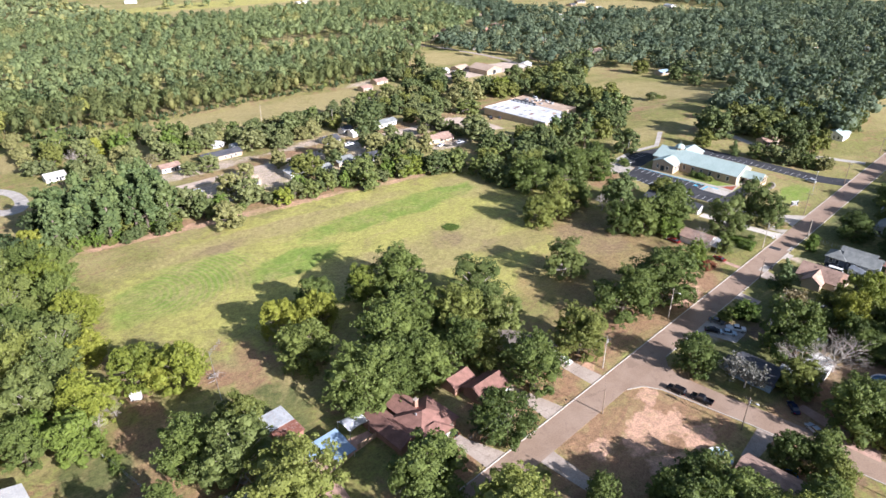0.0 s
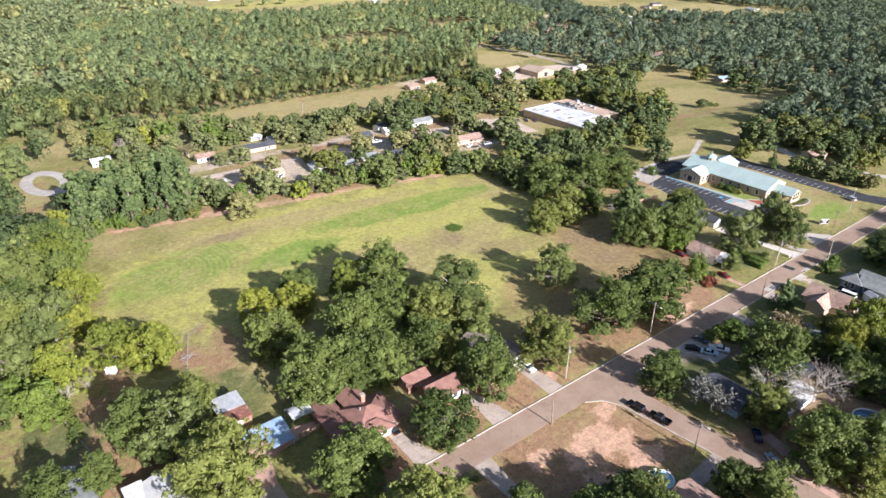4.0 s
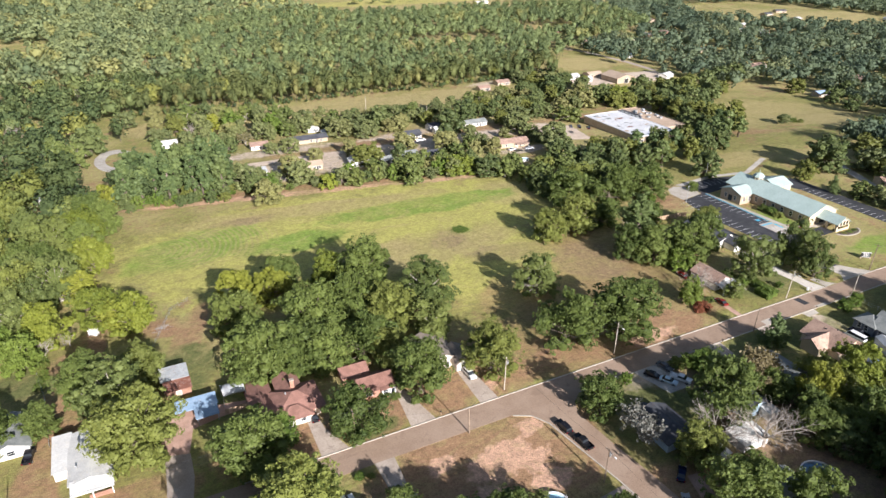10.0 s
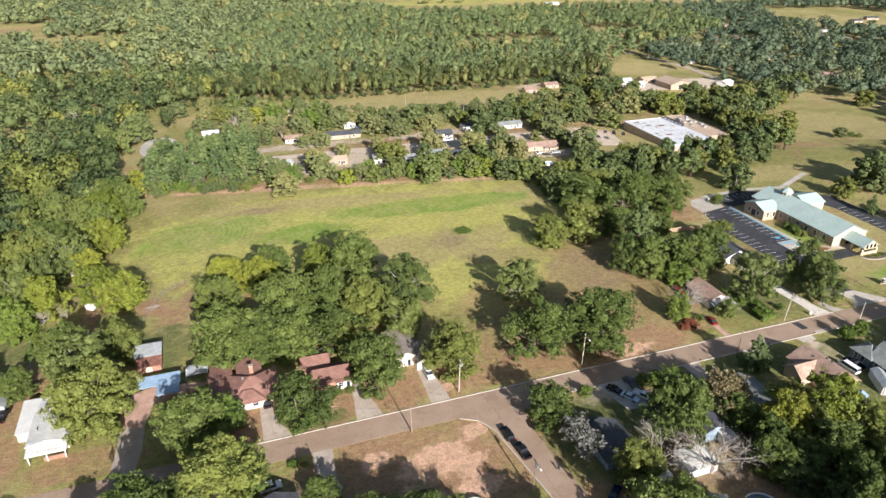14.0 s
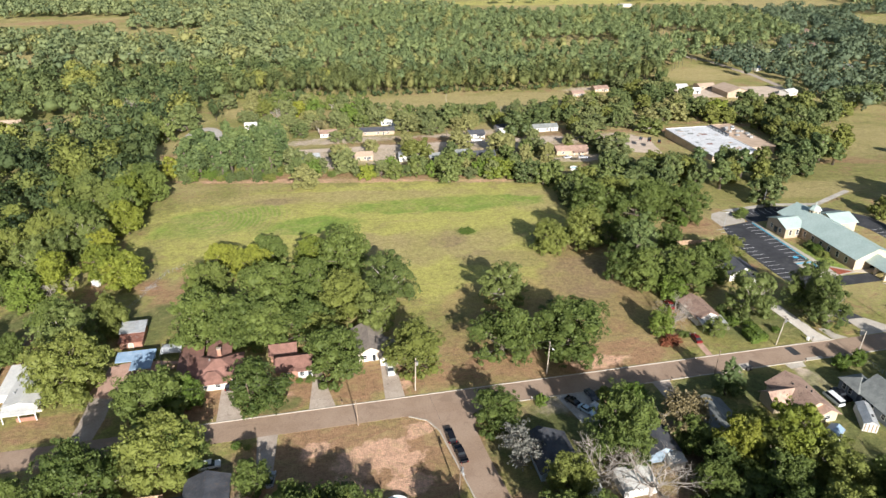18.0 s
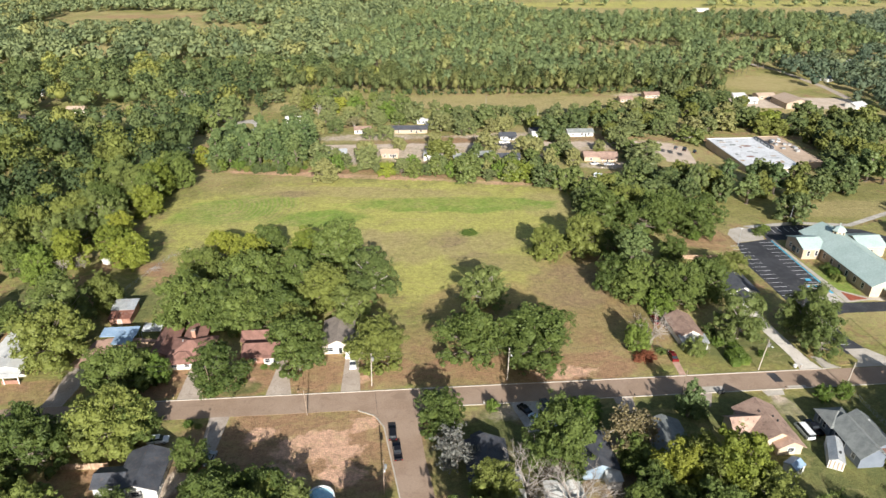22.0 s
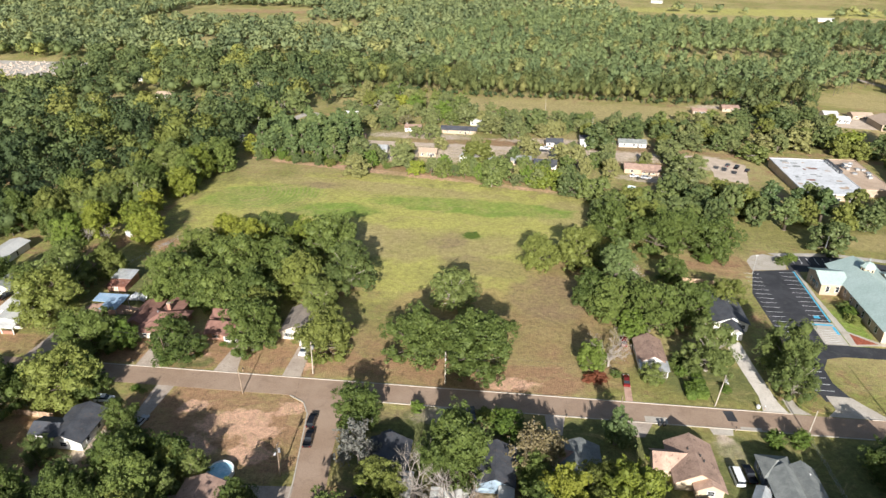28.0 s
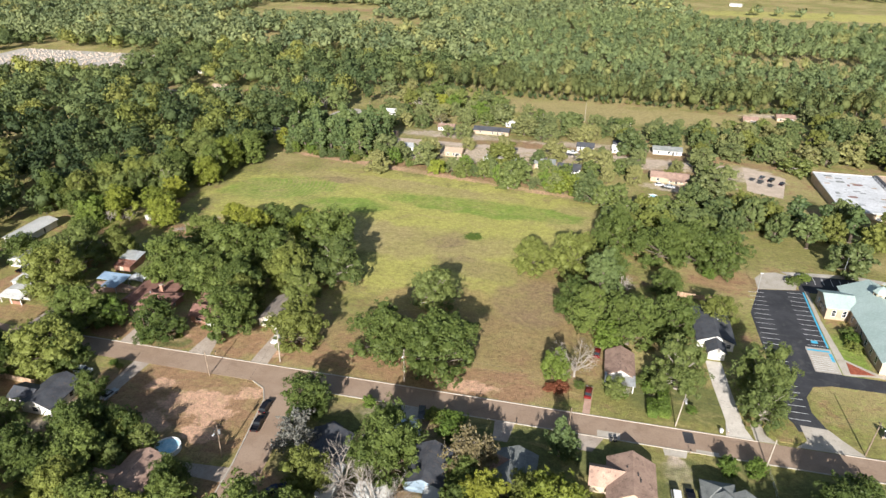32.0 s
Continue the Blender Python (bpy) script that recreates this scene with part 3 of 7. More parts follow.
def bare_proto(name, h, seed, label, leaf=None, leaves=0, spread=0.55):
    rng = np.random.default_rng(seed)
    root = thing(name, 0, -500, 0, label=label, category="tree")
    bm = bmesh.new()
    cone(bm, (0, 0, -0.2), (0.1, 0.05, h * 0.24), 0.045 * h * 0.6, 0.03 * h * 0.6, 9, False)
    part("trunk", bm, DEADWOOD, root, smooth=True)
    bm = bmesh.new()
    for i in range(7):
        a = i * 2.4 + rng.uniform(-0.3, 0.3)
        d = Vector((math.cos(a) * spread, math.sin(a) * spread, rng.uniform(0.5, 1.1))).normalized()
        twig(bm, Vector((0.1, 0.05, h * rng.uniform(0.12, 0.23))), d, h * 0.26, 0.011 * h, 4, rng, 0.5)
    tips = np.array([v.co[:] for v in bm.verts])
    part("branch_mass", bm, DEADWOOD, root)
    if leaf:
        pick = tips[rng.integers(0, len(tips), leaves)] + rng.normal(0, 0.25, (leaves, 3))
        pick = pick[pick[:, 2] > h * 0.25]
        v, f, n = quads(pick, sphere_dirs(len(pick), rng, 0.4), 0.26, rng)
        placed("leaves", arrays("leaves", v, f), leaf, root)
    return root


PROTO = {
    "o": [tree_proto("oak_tree", "round", 7.5, 15.5, 7600, 0.27, LEAF["oak"], 10 + i, "broad oak with a dense dark green crown") for i in range(5)],
    "g": [tree_proto("green_tree", "round", 5.0, 10.5, 5000, 0.225, LEAF["fresh"], 20 + i, "round tree with fresh green leaves") for i in range(2)],
    "y": [tree_proto("yellow_tree", "round", 6.5, 14.0, 5800, 0.26, LEAF["yellow"], 30 + i, "tree with yellow-green early autumn leaves") for i in range(3)],
    "l": [tree_proto("pecan_tree", "round", 8.0, 17.0, 5600, 0.26, LEAF["light"], 40 + i, "tall loose tree with pale olive leaves and grey limbs", DEADWOOD) for i in range(3)],
    "p": [tree_proto("pine_tree", "pine", 5.5, 21.0, 3200, 0.32, LEAF["pine"], 50 + i, "tall pine with a bare trunk and tiered crown") for i in range(3)],
    "c": [tree_proto("cedar_tree", "cedar", 4.0, 10.0, 2400, 0.27, LEAF["pine"], 60, "dense dark green conical cedar")],
    "b": [bare_proto("bare_tree", 14.0, 70 + i, "leafless grey tree with fine spreading twigs") for i in range(2)],
    "w": [bare_proto("silver_tree", 10.0, 75, "half bare tree with thin silvery leaves", LEAF["silver"], 1900)],
    "t": [bare_proto("tan_tree", 11.0, 77, "thinning tree with tan dry leaves", LEAF["tan"], 3600, 0.42)],
    "s": [tree_proto("shrub", "bush", 1.6, 2.4, 520, 0.17, LEAF["fresh"], 80, "rounded green garden shrub"),
          tree_proto("shrub", "bush", 1.6, 2.2, 520, 0.17, LEAF["oak"], 81, "rounded dark green garden shrub")],
    "r": [tree_proto("red_shrub", "bush", 2.2, 3.0, 500, 0.2, LEAF["red"], 82, "rusty red shrub in the grass")],
    "O": [tree_proto("roadside_tree", "round", 6.5, 13.5, 1900, 0.46, LEAF["mixed"], 90 + i, "broad green tree among the houses") for i in range(6)],
    "K": [tree_proto("yard_tree", "round", 6.0, 12.5, 1900, 0.40, LEAF["yard"], 95 + i, "loose olive-green tree among far houses") for i in range(4)],
    "Y": [tree_proto("yellowing_tree", "round", 5.5, 11.5, 1300, 0.46, LEAF["yellow_far"], 100 + i, "yellow-green tree at the edge of the field") for i in range(3)],
    "L": [tree_proto("olive_tree", "round", 6.0, 13.0, 1300, 0.46, LEAF["light_far"], 105 + i, "pale olive tree with thin grey limbs", DEADWOOD) for i in range(3)],
    "G": [tree_proto("bright_tree", "round", 6.0, 12.0, 1700, 0.44, LEAF["fresh_far"], 107 + i, "bright green tree hung with vines") for i in range(2)],
    "P": [tree_proto("loblolly_pine", "pine", 5.0, 20.0, 1150, 0.55, LEAF["pine_far"], 110 + i, "tall dark pine in a dense stand") for i in range(4)],
}
SIZE = {"o": (7.5, 15.5), "g": (5, 10.5), "y": (6.5, 14), "l": (8, 17), "p": (5.5, 21), "c": (4, 10), "b": (6.8, 14), "w": (4.9, 10), "t": (5, 11), "s": (1.6, 2.3), "r": (2.2, 3), "O": (6.5, 13.5), "K": (6, 12.5), "Y": (5.5, 11.5), "L": (6, 13), "G": (6, 12), "P": (5, 20)}
GROUP = {"o": "oaks", "g": "green trees", "y": "yellowing trees", "l": "pecan trees", "p": "pines", "s": "garden shrubs", "b": "bare trees", "O": "trees among the houses", "K": "far yard trees", "Y": "yellowing field trees", "L": "olive trees", "G": "vine trees", "P": "pines of the stand"}
planted = []
used = {}


def plant(kind, x, y, r, h):
    if kind in "OYPLK" and r > 9.2:           # a broad crown is a close group of three
        a = random.uniform(0, 2.1)
        for k in range(3):
            plant(kind, x + 0.52 * r * math.cos(a + 2.1 * k), y + 0.52 * r * math.sin(a + 2.1 * k), 0.6 * r, h * (0.82, 1.0, 0.9)[k])
        return None
    i = used.get(kind, 0)
    used[kind] = i + 1
    src = PROTO[kind][i % len(PROTO[kind])]
    r0, h0 = SIZE[kind]
    r, h = (r * 1.2, h * 1.06) if kind.islower() else (r * 1.04, h)
    planted.append((x, y, r))
    m = Matrix.LocRotScale([float(v) for v in on_land(x, y)], Euler((0, 0, random.uniform(0, 6.283))), (r / r0, r / r0, h / h0))
    ob = copy_thing(src, m) if i >= len(PROTO[kind]) else src
    ob.matrix_world = m
    if kind in GROUP:
        ob["group"] = GROUP[kind]
    return ob


# front yards and grove
for row in (
    ("o", 69.1, 72.1, 7.5, 15.8), ("g", 75.2, 75.1, 4.8, 10.0), ("o", 93.9, 72.4, 6.7, 14.0), ("o", 112.6, 78.8, 7.2, 16.2),
    ("o", 133.3, 79.0, 7.2, 15.1), ("y", 80.2, 142.6, 5.7, 12.6), ("y", 89.7, 138.8, 5.9, 12.9), ("o", 94.5, 146.6, 6.0, 12.7),
    ("o", 119.3, 136.7, 8.7, 18.3), ("y", 108.8, 141.0, 5.9, 13.1), ("l", 131.9, 116.0, 8.2, 18.1), ("o", 110.4, 117.7, 8.2, 17.3),
    ("o", 95.4, 113.5, 8.7, 18.4), ("o", 76.2, 125.9, 6.9, 14.5), ("o", 77.5, 103.2, 8.7, 18.3), ("o", 89.6, 102.6, 7.5, 15.8),
    ("o", 104.8, 98.7, 7.6, 15.9), ("o", 116.9, 109.1, 7.1, 14.9), ("l", 126.2, 99.7, 6.0, 13.3), ("o", 95.0, 98.5, 6.0, 14.0),
    ("o", 83.6, 100.5, 5.4, 13.0), ("o", 110.8, 92.5, 5.6, 13.0),
):
    plant(*row)
# field and east side
for row in (
    ("o", 158.5, 80.5, 8.0, 18.0), ("o", 176.0, 77.0, 9.8, 18.5), ("l", 166.8, 107.5, 6.8, 15.0), ("o", 193.6, 137.9, 6.2, 13.0),
    ("o", 206.3, 139.7, 8.0, 16.8), ("o", 221.2, 163.0, 8.2, 17.2), ("p", 216.7, 117.8, 6.8, 20.0), ("o", 235.9, 155.5, 8.7, 18.3),
    ("o", 246.1, 157.8, 7.8, 16.3), ("o", 255.3, 153.3, 8.3, 17.0), ("o", 237.5, 133.0, 4.7, 10.0), ("o", 252.1, 118.4, 5.0, 11.0),
    ("o", 216.0, 106.7, 6.8, 16.0), ("o", 209.2, 112.3, 5.8, 13.5), ("o", 225.4, 101.6, 7.4, 17.0), ("o", 236.9, 105.9, 6.9, 16.5),
    ("g", 220.2, 98.6, 4.4, 9.3), ("g", 206.4, 80.5, 3.6, 10.0), ("l", 237.6, 84.0, 6.6, 17.0), ("l", 257.4, 83.0, 6.6, 18.5),
    ("l", 256.6, 74.5, 5.0, 15.0), ("g", 252.0, 147.6, 2.3, 4.9), ("o", 234.2, 173.4, 6.8, 14.3), ("o", 218.8, 139.6, 6.0, 12.7),
):
    plant(*row)
# south of the road
for row in (
    ("o", 148.3, 52.2, 5.4, 11.4), ("o", 173.2, 38.0, 7.2, 19.0), ("o", 158.0, 30.1, 5.3, 11.2),
    ("c", 209.5, 52.6, 4.2, 10.6), ("y", 196.2, 29.5, 4.6, 15.0), ("y", 209.8, 29.5, 6.2, 17.0), ("o", 213.6, 20.0, 6.6, 13.5),
    ("o", 204.2, 26.4, 5.2, 10.9), ("o", 59.4, 46.9, 7.0, 17.4), ("o", 73.5, 52.6, 7.7, 16.1), ("o", 77.7, 55.4, 5.6, 11.7),
    ("l", 66.5, 52.1, 4.5, 9.9), ("o", 66.0, 31.5, 5.0, 11.0), ("o", 93.0, 45.2, 3.5, 8.9), ("l", 81.0, 32.0, 3.2, 8.0),
    ("o", 101.4, 35.3, 4.0, 10.1), ("o", 111.5, 32.6, 3.4, 8.5), ("l", 117.3, 32.1, 2.9, 7.7),
    ("o", 95.7, 33.8, 2.9, 7.4), ("g", 246.3, 56.0, 2.1, 5.0), ("g", 252.4, 56.8, 2.1, 4.8),
):
    plant(*row)
# bare
for row in (
    ("b", 165.5, 31.5, 6.6, 13.5), ("b", 175.0, 26.5, 8.2, 13.5), ("w", 151.4, 40.0, 4.9, 9.8), ("o", 151.8, 14.8, 6.6, 16.5), ("l", 189.5, 17.0, 4.6, 9.0), ("t", 191.0, 42.5, 5.2, 12.5), ("b", 211.4, 82.6, 5.4, 13.5), ("l", 221.6, 76.8, 2.9, 6.4), ("b", 223.6, 77.2, 2.4, 5.6),
    ("b", 223.4, 128.8, 4.1, 8.6),
):
    plant(*row)
# left
for row in (
    ("o", 49.6, 114.1, 5.6, 14.0), ("o", 36.7, 112.2, 6.0, 14.5), ("l", 43.5, 102.0, 8.1, 17.1),
    ("o", 46.8, 86.4, 8.7, 18.3), ("o", 27.0, 104.5, 4.3, 8.9), ("o", 17.7, 103.4, 5.2, 11.0),
):
    plant(*row)
# houses beyond the field
for row in (
    ("K", 127.3, 234.2, 7.6, 12.5), ("K", 135.7, 280.6, 5.6, 9.2), ("K", 152.0, 311.0, 8.2, 15.5), ("K", 167.0, 293.9, 8.7, 12.5),
    ("O", 164.2, 245.3, 9.1, 12.5), ("L", 174.6, 221.8, 9.1, 12.5), ("L", 149.6, 222.4, 5.0, 8.5), ("Y", 136.7, 223.7, 4.8, 7.9),
    ("K", 108.8, 218.6, 7.1, 11.6), ("K", 103.8, 241.4, 7.5, 12.4), ("K", 126.4, 281.6, 4.5, 7.4),
    ("Y", 107.6, 336.9, 6.7, 11.0), ("L", 94.4, 346.4, 7.8, 12.5), ("O", 191.5, 298.5, 9.1, 16.5), ("K", 178.0, 297.5, 7.5, 13.5),
    ("K", 187.8, 255.6, 7.9, 12.5), ("K", 206.2, 244.5, 8.0, 12.5), ("O", 225.2, 274.5, 9.1, 16.0), ("Y", 196.9, 212.6, 7.3, 12.0),
    ("O", 208.4, 205.9, 7.4, 12.1), ("O", 242.5, 291.0, 9.1, 15.0), ("K", 259.3, 260.7, 8.4, 12.5), ("K", 259.2, 224.9, 9.1, 12.5),
    ("K", 246.9, 254.2, 4.0, 6.6), ("O", 242.6, 242.4, 3.4, 5.5), ("L", 219.7, 204.8, 6.4, 11.2), ("L", 239.0, 204.6, 4.6, 7.6),
    ("O", 106.0, 232.5, 4.6, 12.0), ("K", 126.5, 247.5, 6.0, 11.5), ("L", 172.5, 212.5, 5.6, 12.5), ("K", 143.5, 226.0, 4.8, 9.0), ("K", 193.5, 213.5, 4.6, 11.0),
    ("O", 205.0, 215.0, 5.0, 11.0), ("K", 161.5, 263.5, 4.8, 10.0), ("O", 181.0, 247.5, 4.6, 9.0), ("K", 143.0, 262.0, 4.2, 8.0), ("G", 117.0, 328.0, 6.2, 14.5),
    ("L", 95.4, 265.2, 6.7, 11.6), ("L", 83.7, 266.8, 8.0, 12.5),
):
    plant(*row)
# conifers between the church lawn and the long building
for row in (
    ("O", 269.8, 204.1, 6.6, 13.0), ("O", 277.1, 199.0, 6.1, 13.0), ("P", 287.4, 197.1, 4.8, 14.0), ("P", 297.0, 194.5, 4.8, 13.0),
    ("P", 305.9, 189.7, 5.7, 15.0), ("O", 320.5, 196.7, 6.0, 14.0), ("P", 337.0, 201.1, 5.3, 12.0), ("P", 347.4, 201.2, 5.4, 13.0),
    ("P", 357.4, 202.0, 5.8, 15.0), ("P", 362.5, 197.8, 4.9, 12.0), ("P", 359.4, 209.1, 5.3, 14.0), ("O", 298.9, 162.6, 7.8, 14.0),
):
    plant(*row)
# behind and beside the long building
for row in (
    ("K", 273.5, 278.6, 8.2, 10.0), ("O", 293.4, 287.1, 9.1, 13.0), ("L", 299.2, 264.8, 9.1, 11.0), ("O", 327.6, 316.9, 9.1, 17.0),
    ("O", 306.7, 321.2, 9.1, 14.0), ("K", 326.5, 284.1, 8.3, 14.0), ("O", 343.6, 290.6, 8.6, 15.0), ("Y", 352.7, 283.7, 9.1, 14.0),
    ("O", 377.9, 292.8, 9.1, 17.0), ("O", 368.2, 250.4, 9.1, 14.0), ("O", 405.6, 274.6, 9.1, 18.0), ("O", 435.1, 287.1, 9.1, 16.0),
    ("O", 456.1, 295.4, 9.1, 16.0), ("O", 470.7, 295.5, 9.1, 16.0), ("O", 354.3, 220.4, 8.8, 11.0), ("K", 264.5, 233.7, 9.1, 13.0),
):
    plant(*row)
# round the church and its pasture
for row in (
    ("O", 356.0, 141.0, 9.1, 18.0), ("O", 364.0, 150.0, 8.0, 15.5), ("O", 336.5, 139.5, 5.6, 10.0), ("c", 332.6, 121.8, 3.0, 7.5),
    ("L", 337.5, 112.0, 5.0, 8.5), ("K", 338.0, 104.0, 5.2, 9.0), ("K", 339.0, 96.5, 5.4, 9.0), ("L", 340.5, 89.0, 5.0, 8.5),
    ("K", 342.0, 81.5, 4.8, 8.0), ("K", 374.0, 133.0, 8.5, 12.0), ("O", 386.5, 127.1, 9.1, 14.0), ("O", 378.0, 112.0, 9.0, 13.5),
    ("O", 392.0, 146.0, 8.0, 13.0), ("O", 431.8, 169.3, 6.0, 12.7), ("O", 260.4, 192.5, 8.5, 13.0), ("O", 248.3, 184.4, 7.1, 11.5),
    ("O", 402.0, 138.0, 8.0, 13.0),
):
    plant(*row)
# edge of the west woods
for row in (
    ("Y", 48.8, 245.0, 5.6, 11.0), ("O", 45.9, 319.6, 9.2, 19.0), ("L", 34.0, 299.5, 9.8, 19.0),
    ("O", 29.3, 267.9, 7.8, 16.5), ("l", 34.9, 227.4, 6.1, 14.6), ("l", 29.5, 200.1, 8.6, 17.9), ("y", 38.0, 204.2, 8.1, 17.9),
    ("y", 41.4, 184.0, 6.2, 14.0), ("l", 31.0, 169.5, 7.7, 17.9), ("l", 22.9, 176.1, 7.0, 17.0), ("y", 37.0, 166.0, 4.9, 11.4),
    ("l", 19.7, 152.0, 7.0, 15.9), ("y", 28.3, 143.4, 6.3, 14.4), ("g", 21.7, 134.4, 5.6, 12.5), ("y", 41.7, 147.8, 6.0, 13.7),
    ("y", 49.7, 140.9, 6.0, 13.7),
):
    plant(*row)
# pale snags in the west woods
for row in (("b", 27.0, 137.5, 3.0, 7.5), ("b", 21.5, 134.0, 2.6, 6.5), ("b", 33.0, 141.0, 2.4, 6.0)):
    plant(*row)


# ---- woods ----
def inside(x, y, poly):
    hit = np.zeros(len(x), bool)
    for (ax, ay), (bx, by) in zip(poly, poly[1:] + poly[:1]):
        cross = (ay > y) != (by > y)
        with np.errstate(divide="ignore", invalid="ignore"):
            hit ^= cross & (x < (bx - ax) * (y - ay) / (by - ay + 1e-12) + ax)
    return hit


def scatter(poly, gap, seed, holes=()):
    """Places on a jittered grid inside a polygon, outside the holes."""
    rng = np.random.default_rng(seed)
    px, py = [p[0] for p in poly], [p[1] for p in poly]
    gx, gy = np.meshgrid(np.arange(min(px), max(px), gap), np.arange(min(py), max(py), gap))
    gx[::2] += gap / 2
    x, y = gx.ravel() + rng.uniform(-0.46, 0.46, gx.size) * gap, gy.ravel() + rng.uniform(-0.46, 0.46, gx.size) * gap
    keep = inside(x, y, poly)
    for h in holes:
        keep &= ~inside(x, y, h)
    return np.column_stack([x[keep], y[keep]])


def rect(x0, x1, y0, y1):
    return [(x0, y0), (x1, y0), (x1, y1), (x0, y1)]


def woods(name, places, kind, leaf, label, seed, r=(3.6, 5.6), h=(11, 16), clumps=64, size=0.95, trunks=True, low=0.3, heart=(0.34, 0.60), L=15):
    """Far woods in one mesh: every tree is a lumpy crown of clumps over a dark heart and a thin trunk."""
    rng = np.random.default_rng(seed)
    n = len(places)
    u = rng.random(n)
    R, Hh = r[0] + (r[1] - r[0]) * u ** 1.2, h[0] + (h[1] - h[0]) * np.clip(0.6 * u + 0.4 * rng.random(n), 0, 1)
    wide = np.array([noise.noise(Vector((x * 0.022, y * 0.022, seed))) * 0.5 + 0.5 for x, y in places])
    tone = np.array([noise.noise(Vector((x * 0.013, y * 0.013, seed + 40))) * 0.5 + 0.5 for x, y in places])
    R, Hh = R * (0.85 + 0.3 * wide), Hh * (0.8 + 0.4 * wide)
    tint = np.clip(0.95 * rng.random(n) + 1.1 * (tone - 0.5) + 0.03, 0, 1.1)
    sort = np.clip(0.62 * rng.random(n) + 0.38 * np.clip((wide - 0.3) * 2.5, 0, 1), 0, 1)
    base = low * Hh
    px, py, foot = on_land(places[:, 0], places[:, 1])
    places = np.column_stack([px, py])
    mid = np.column_stack([places, foot + (Hh + base) / 2])
    half = np.column_stack([R * rng.uniform(0.85, 1.2, n), R * rng.uniform(0.85, 1.2, n), (Hh - base) / 2])
    # L lobes to one crown
    ld = sphere_dirs(n * L, rng, 0.7).reshape(n, L, 3)
    ls = rng.uniform(0.20, 0.42, (n, L))
    lc = ld * (1 - ls * 0.9)[:, :, None]
    if kind == "pine":
        ls = ls * 0.9
        lc[:, :, :2] *= (1.0 - 0.35 * np.clip(lc[:, :, 2:], 0, 1))
    k = clumps // L
    d = sphere_dirs(n * L * k, rng, 0.55).reshape(n, L, k, 3)
    rad = rng.uniform(0.82, 1.2, (n, L, k, 1))
    c = lc[:, :, None, :] + d * ls[:, :, None, None] * rad
    nrm = (0.9 * d + 0.55 * lc[:, :, None, :]).reshape(-1, 3)
    c = mid[:, None, None, :] + c * half[:, None, None, :]
    v, f, tilt = quads(c.reshape(-1, 3), d.reshape(-1, 3), size * np.repeat((R / 4.6) ** 0.5, L * k), rng)
    K = len(BALL_V)
    wob = rng.uniform(*heart, (n, K, 1))
    core_n = np.tile(BALL_V, (n, 1))
    core = (mid[:, None, :] + BALL_V[None] * wob * half[:, None, :]).reshape(-1, 3)
    cf = np.repeat(np.arange(n), len(BALL_F))[:, None] * K + np.tile(BALL_F, (n, 1))
    me = shaded(join_mesh(name, v, f, core, cf), np.concatenate([np.repeat(nrm + 0.6 * tilt, 4, axis=0), core_n]))
    for what, val in (("tint", tint), ("sort", sort)):
        at = me.attributes.new(what, "FLOAT", "POINT")
        at.data.foreach_set("value", np.concatenate([np.repeat(val, L * k * 4), np.repeat(val, K)]).astype(np.float32))
    root = tagged(placed(name, me, leaf), label, "woods", kind="stuff")
    if trunks:
        a = np.array([0, 2.094, 4.188])
        ring = np.column_stack([np.cos(a), np.sin(a), np.zeros(3)]) * 0.2
        lo = np.column_stack([places, foot - 0.2])[:, None, :] + ring[None]
        hi = np.column_stack([places, foot + base + 2])[:, None, :] + ring[None] * 0.7
        tv = np.concatenate([lo, hi], 1).reshape(-1, 3)
        tf = np.concatenate([np.arange(n)[:, None] * 6 + np.array([[i, (i + 1) % 3, 3 + (i + 1) % 3, 3 + i]]) for i in range(3)])
        tagged(placed("trunk", arrays("trunk", tv, tf), BARK, root), kind="stuff")
    return root


def join_mesh(name, v, f, tv, tf):
    me = bpy.data.meshes.new(name)
    nq, nt = len(f), len(tf)
    me.vertices.add(len(v) + len(tv))
    me.vertices.foreach_set("co", np.concatenate([v, tv]).astype(np.float32).ravel())
    me.loops.add(nq * 4 + nt * 3)
    me.loops.foreach_set("vertex_index", np.concatenate([f.ravel(), (tf + len(v)).ravel()]).astype(np.int32))
    me.polygons.add(nq + nt)
    me.polygons.foreach_set("loop_start", np.concatenate([np.arange(nq) * 4, nq * 4 + np.arange(nt) * 3]).astype(np.int32))
    me.update(calc_edges=True)
    return me


MEADOW = [(66, 383), (190, 371), (312, 370), (330, 352), (300, 335), (225, 324), (140, 326), (95, 342), (72, 352), (40, 330), (55, 365)]
# Far clearings are stretched towards the camera so their ground shows over trees
CLEARINGS = [
    MEADOW, rect(303, 402, 490, 540), [(440, 520), (502, 520), (512, 572), (456, 566)],
    [(376, 372), (440, 380), (446, 410), (424, 412), (376, 400)], [(442, 345), (455, 345), (453, 394), (441, 394)],
    rect(318, 440, 318, 345), rect(-72, 5, 318, 345), rect(-305, -155, 345, 450), rect(-235, -60, 660, 800), rect(-60, 20, 600, 690),
    [(345, 172), (400, 172), (470, 188), (496, 238), (478, 284), (405, 262), (345, 225)], [(36, 262), (54, 258), (72, 284), (74, 330), (40, 330)], rect(-130, -95, 500, 560), rect(-30, -5, 455, 500),
    [(310, 722), (600, 700), (860, 690), (860, 815), (600, 826), (310, 846)], [(300, 850), (860, 830), (860, 1010), (300, 1060)],
    [(700, 560), (790, 410), (860, 350), (930, 380), (900, 640), (760, 660)],
]
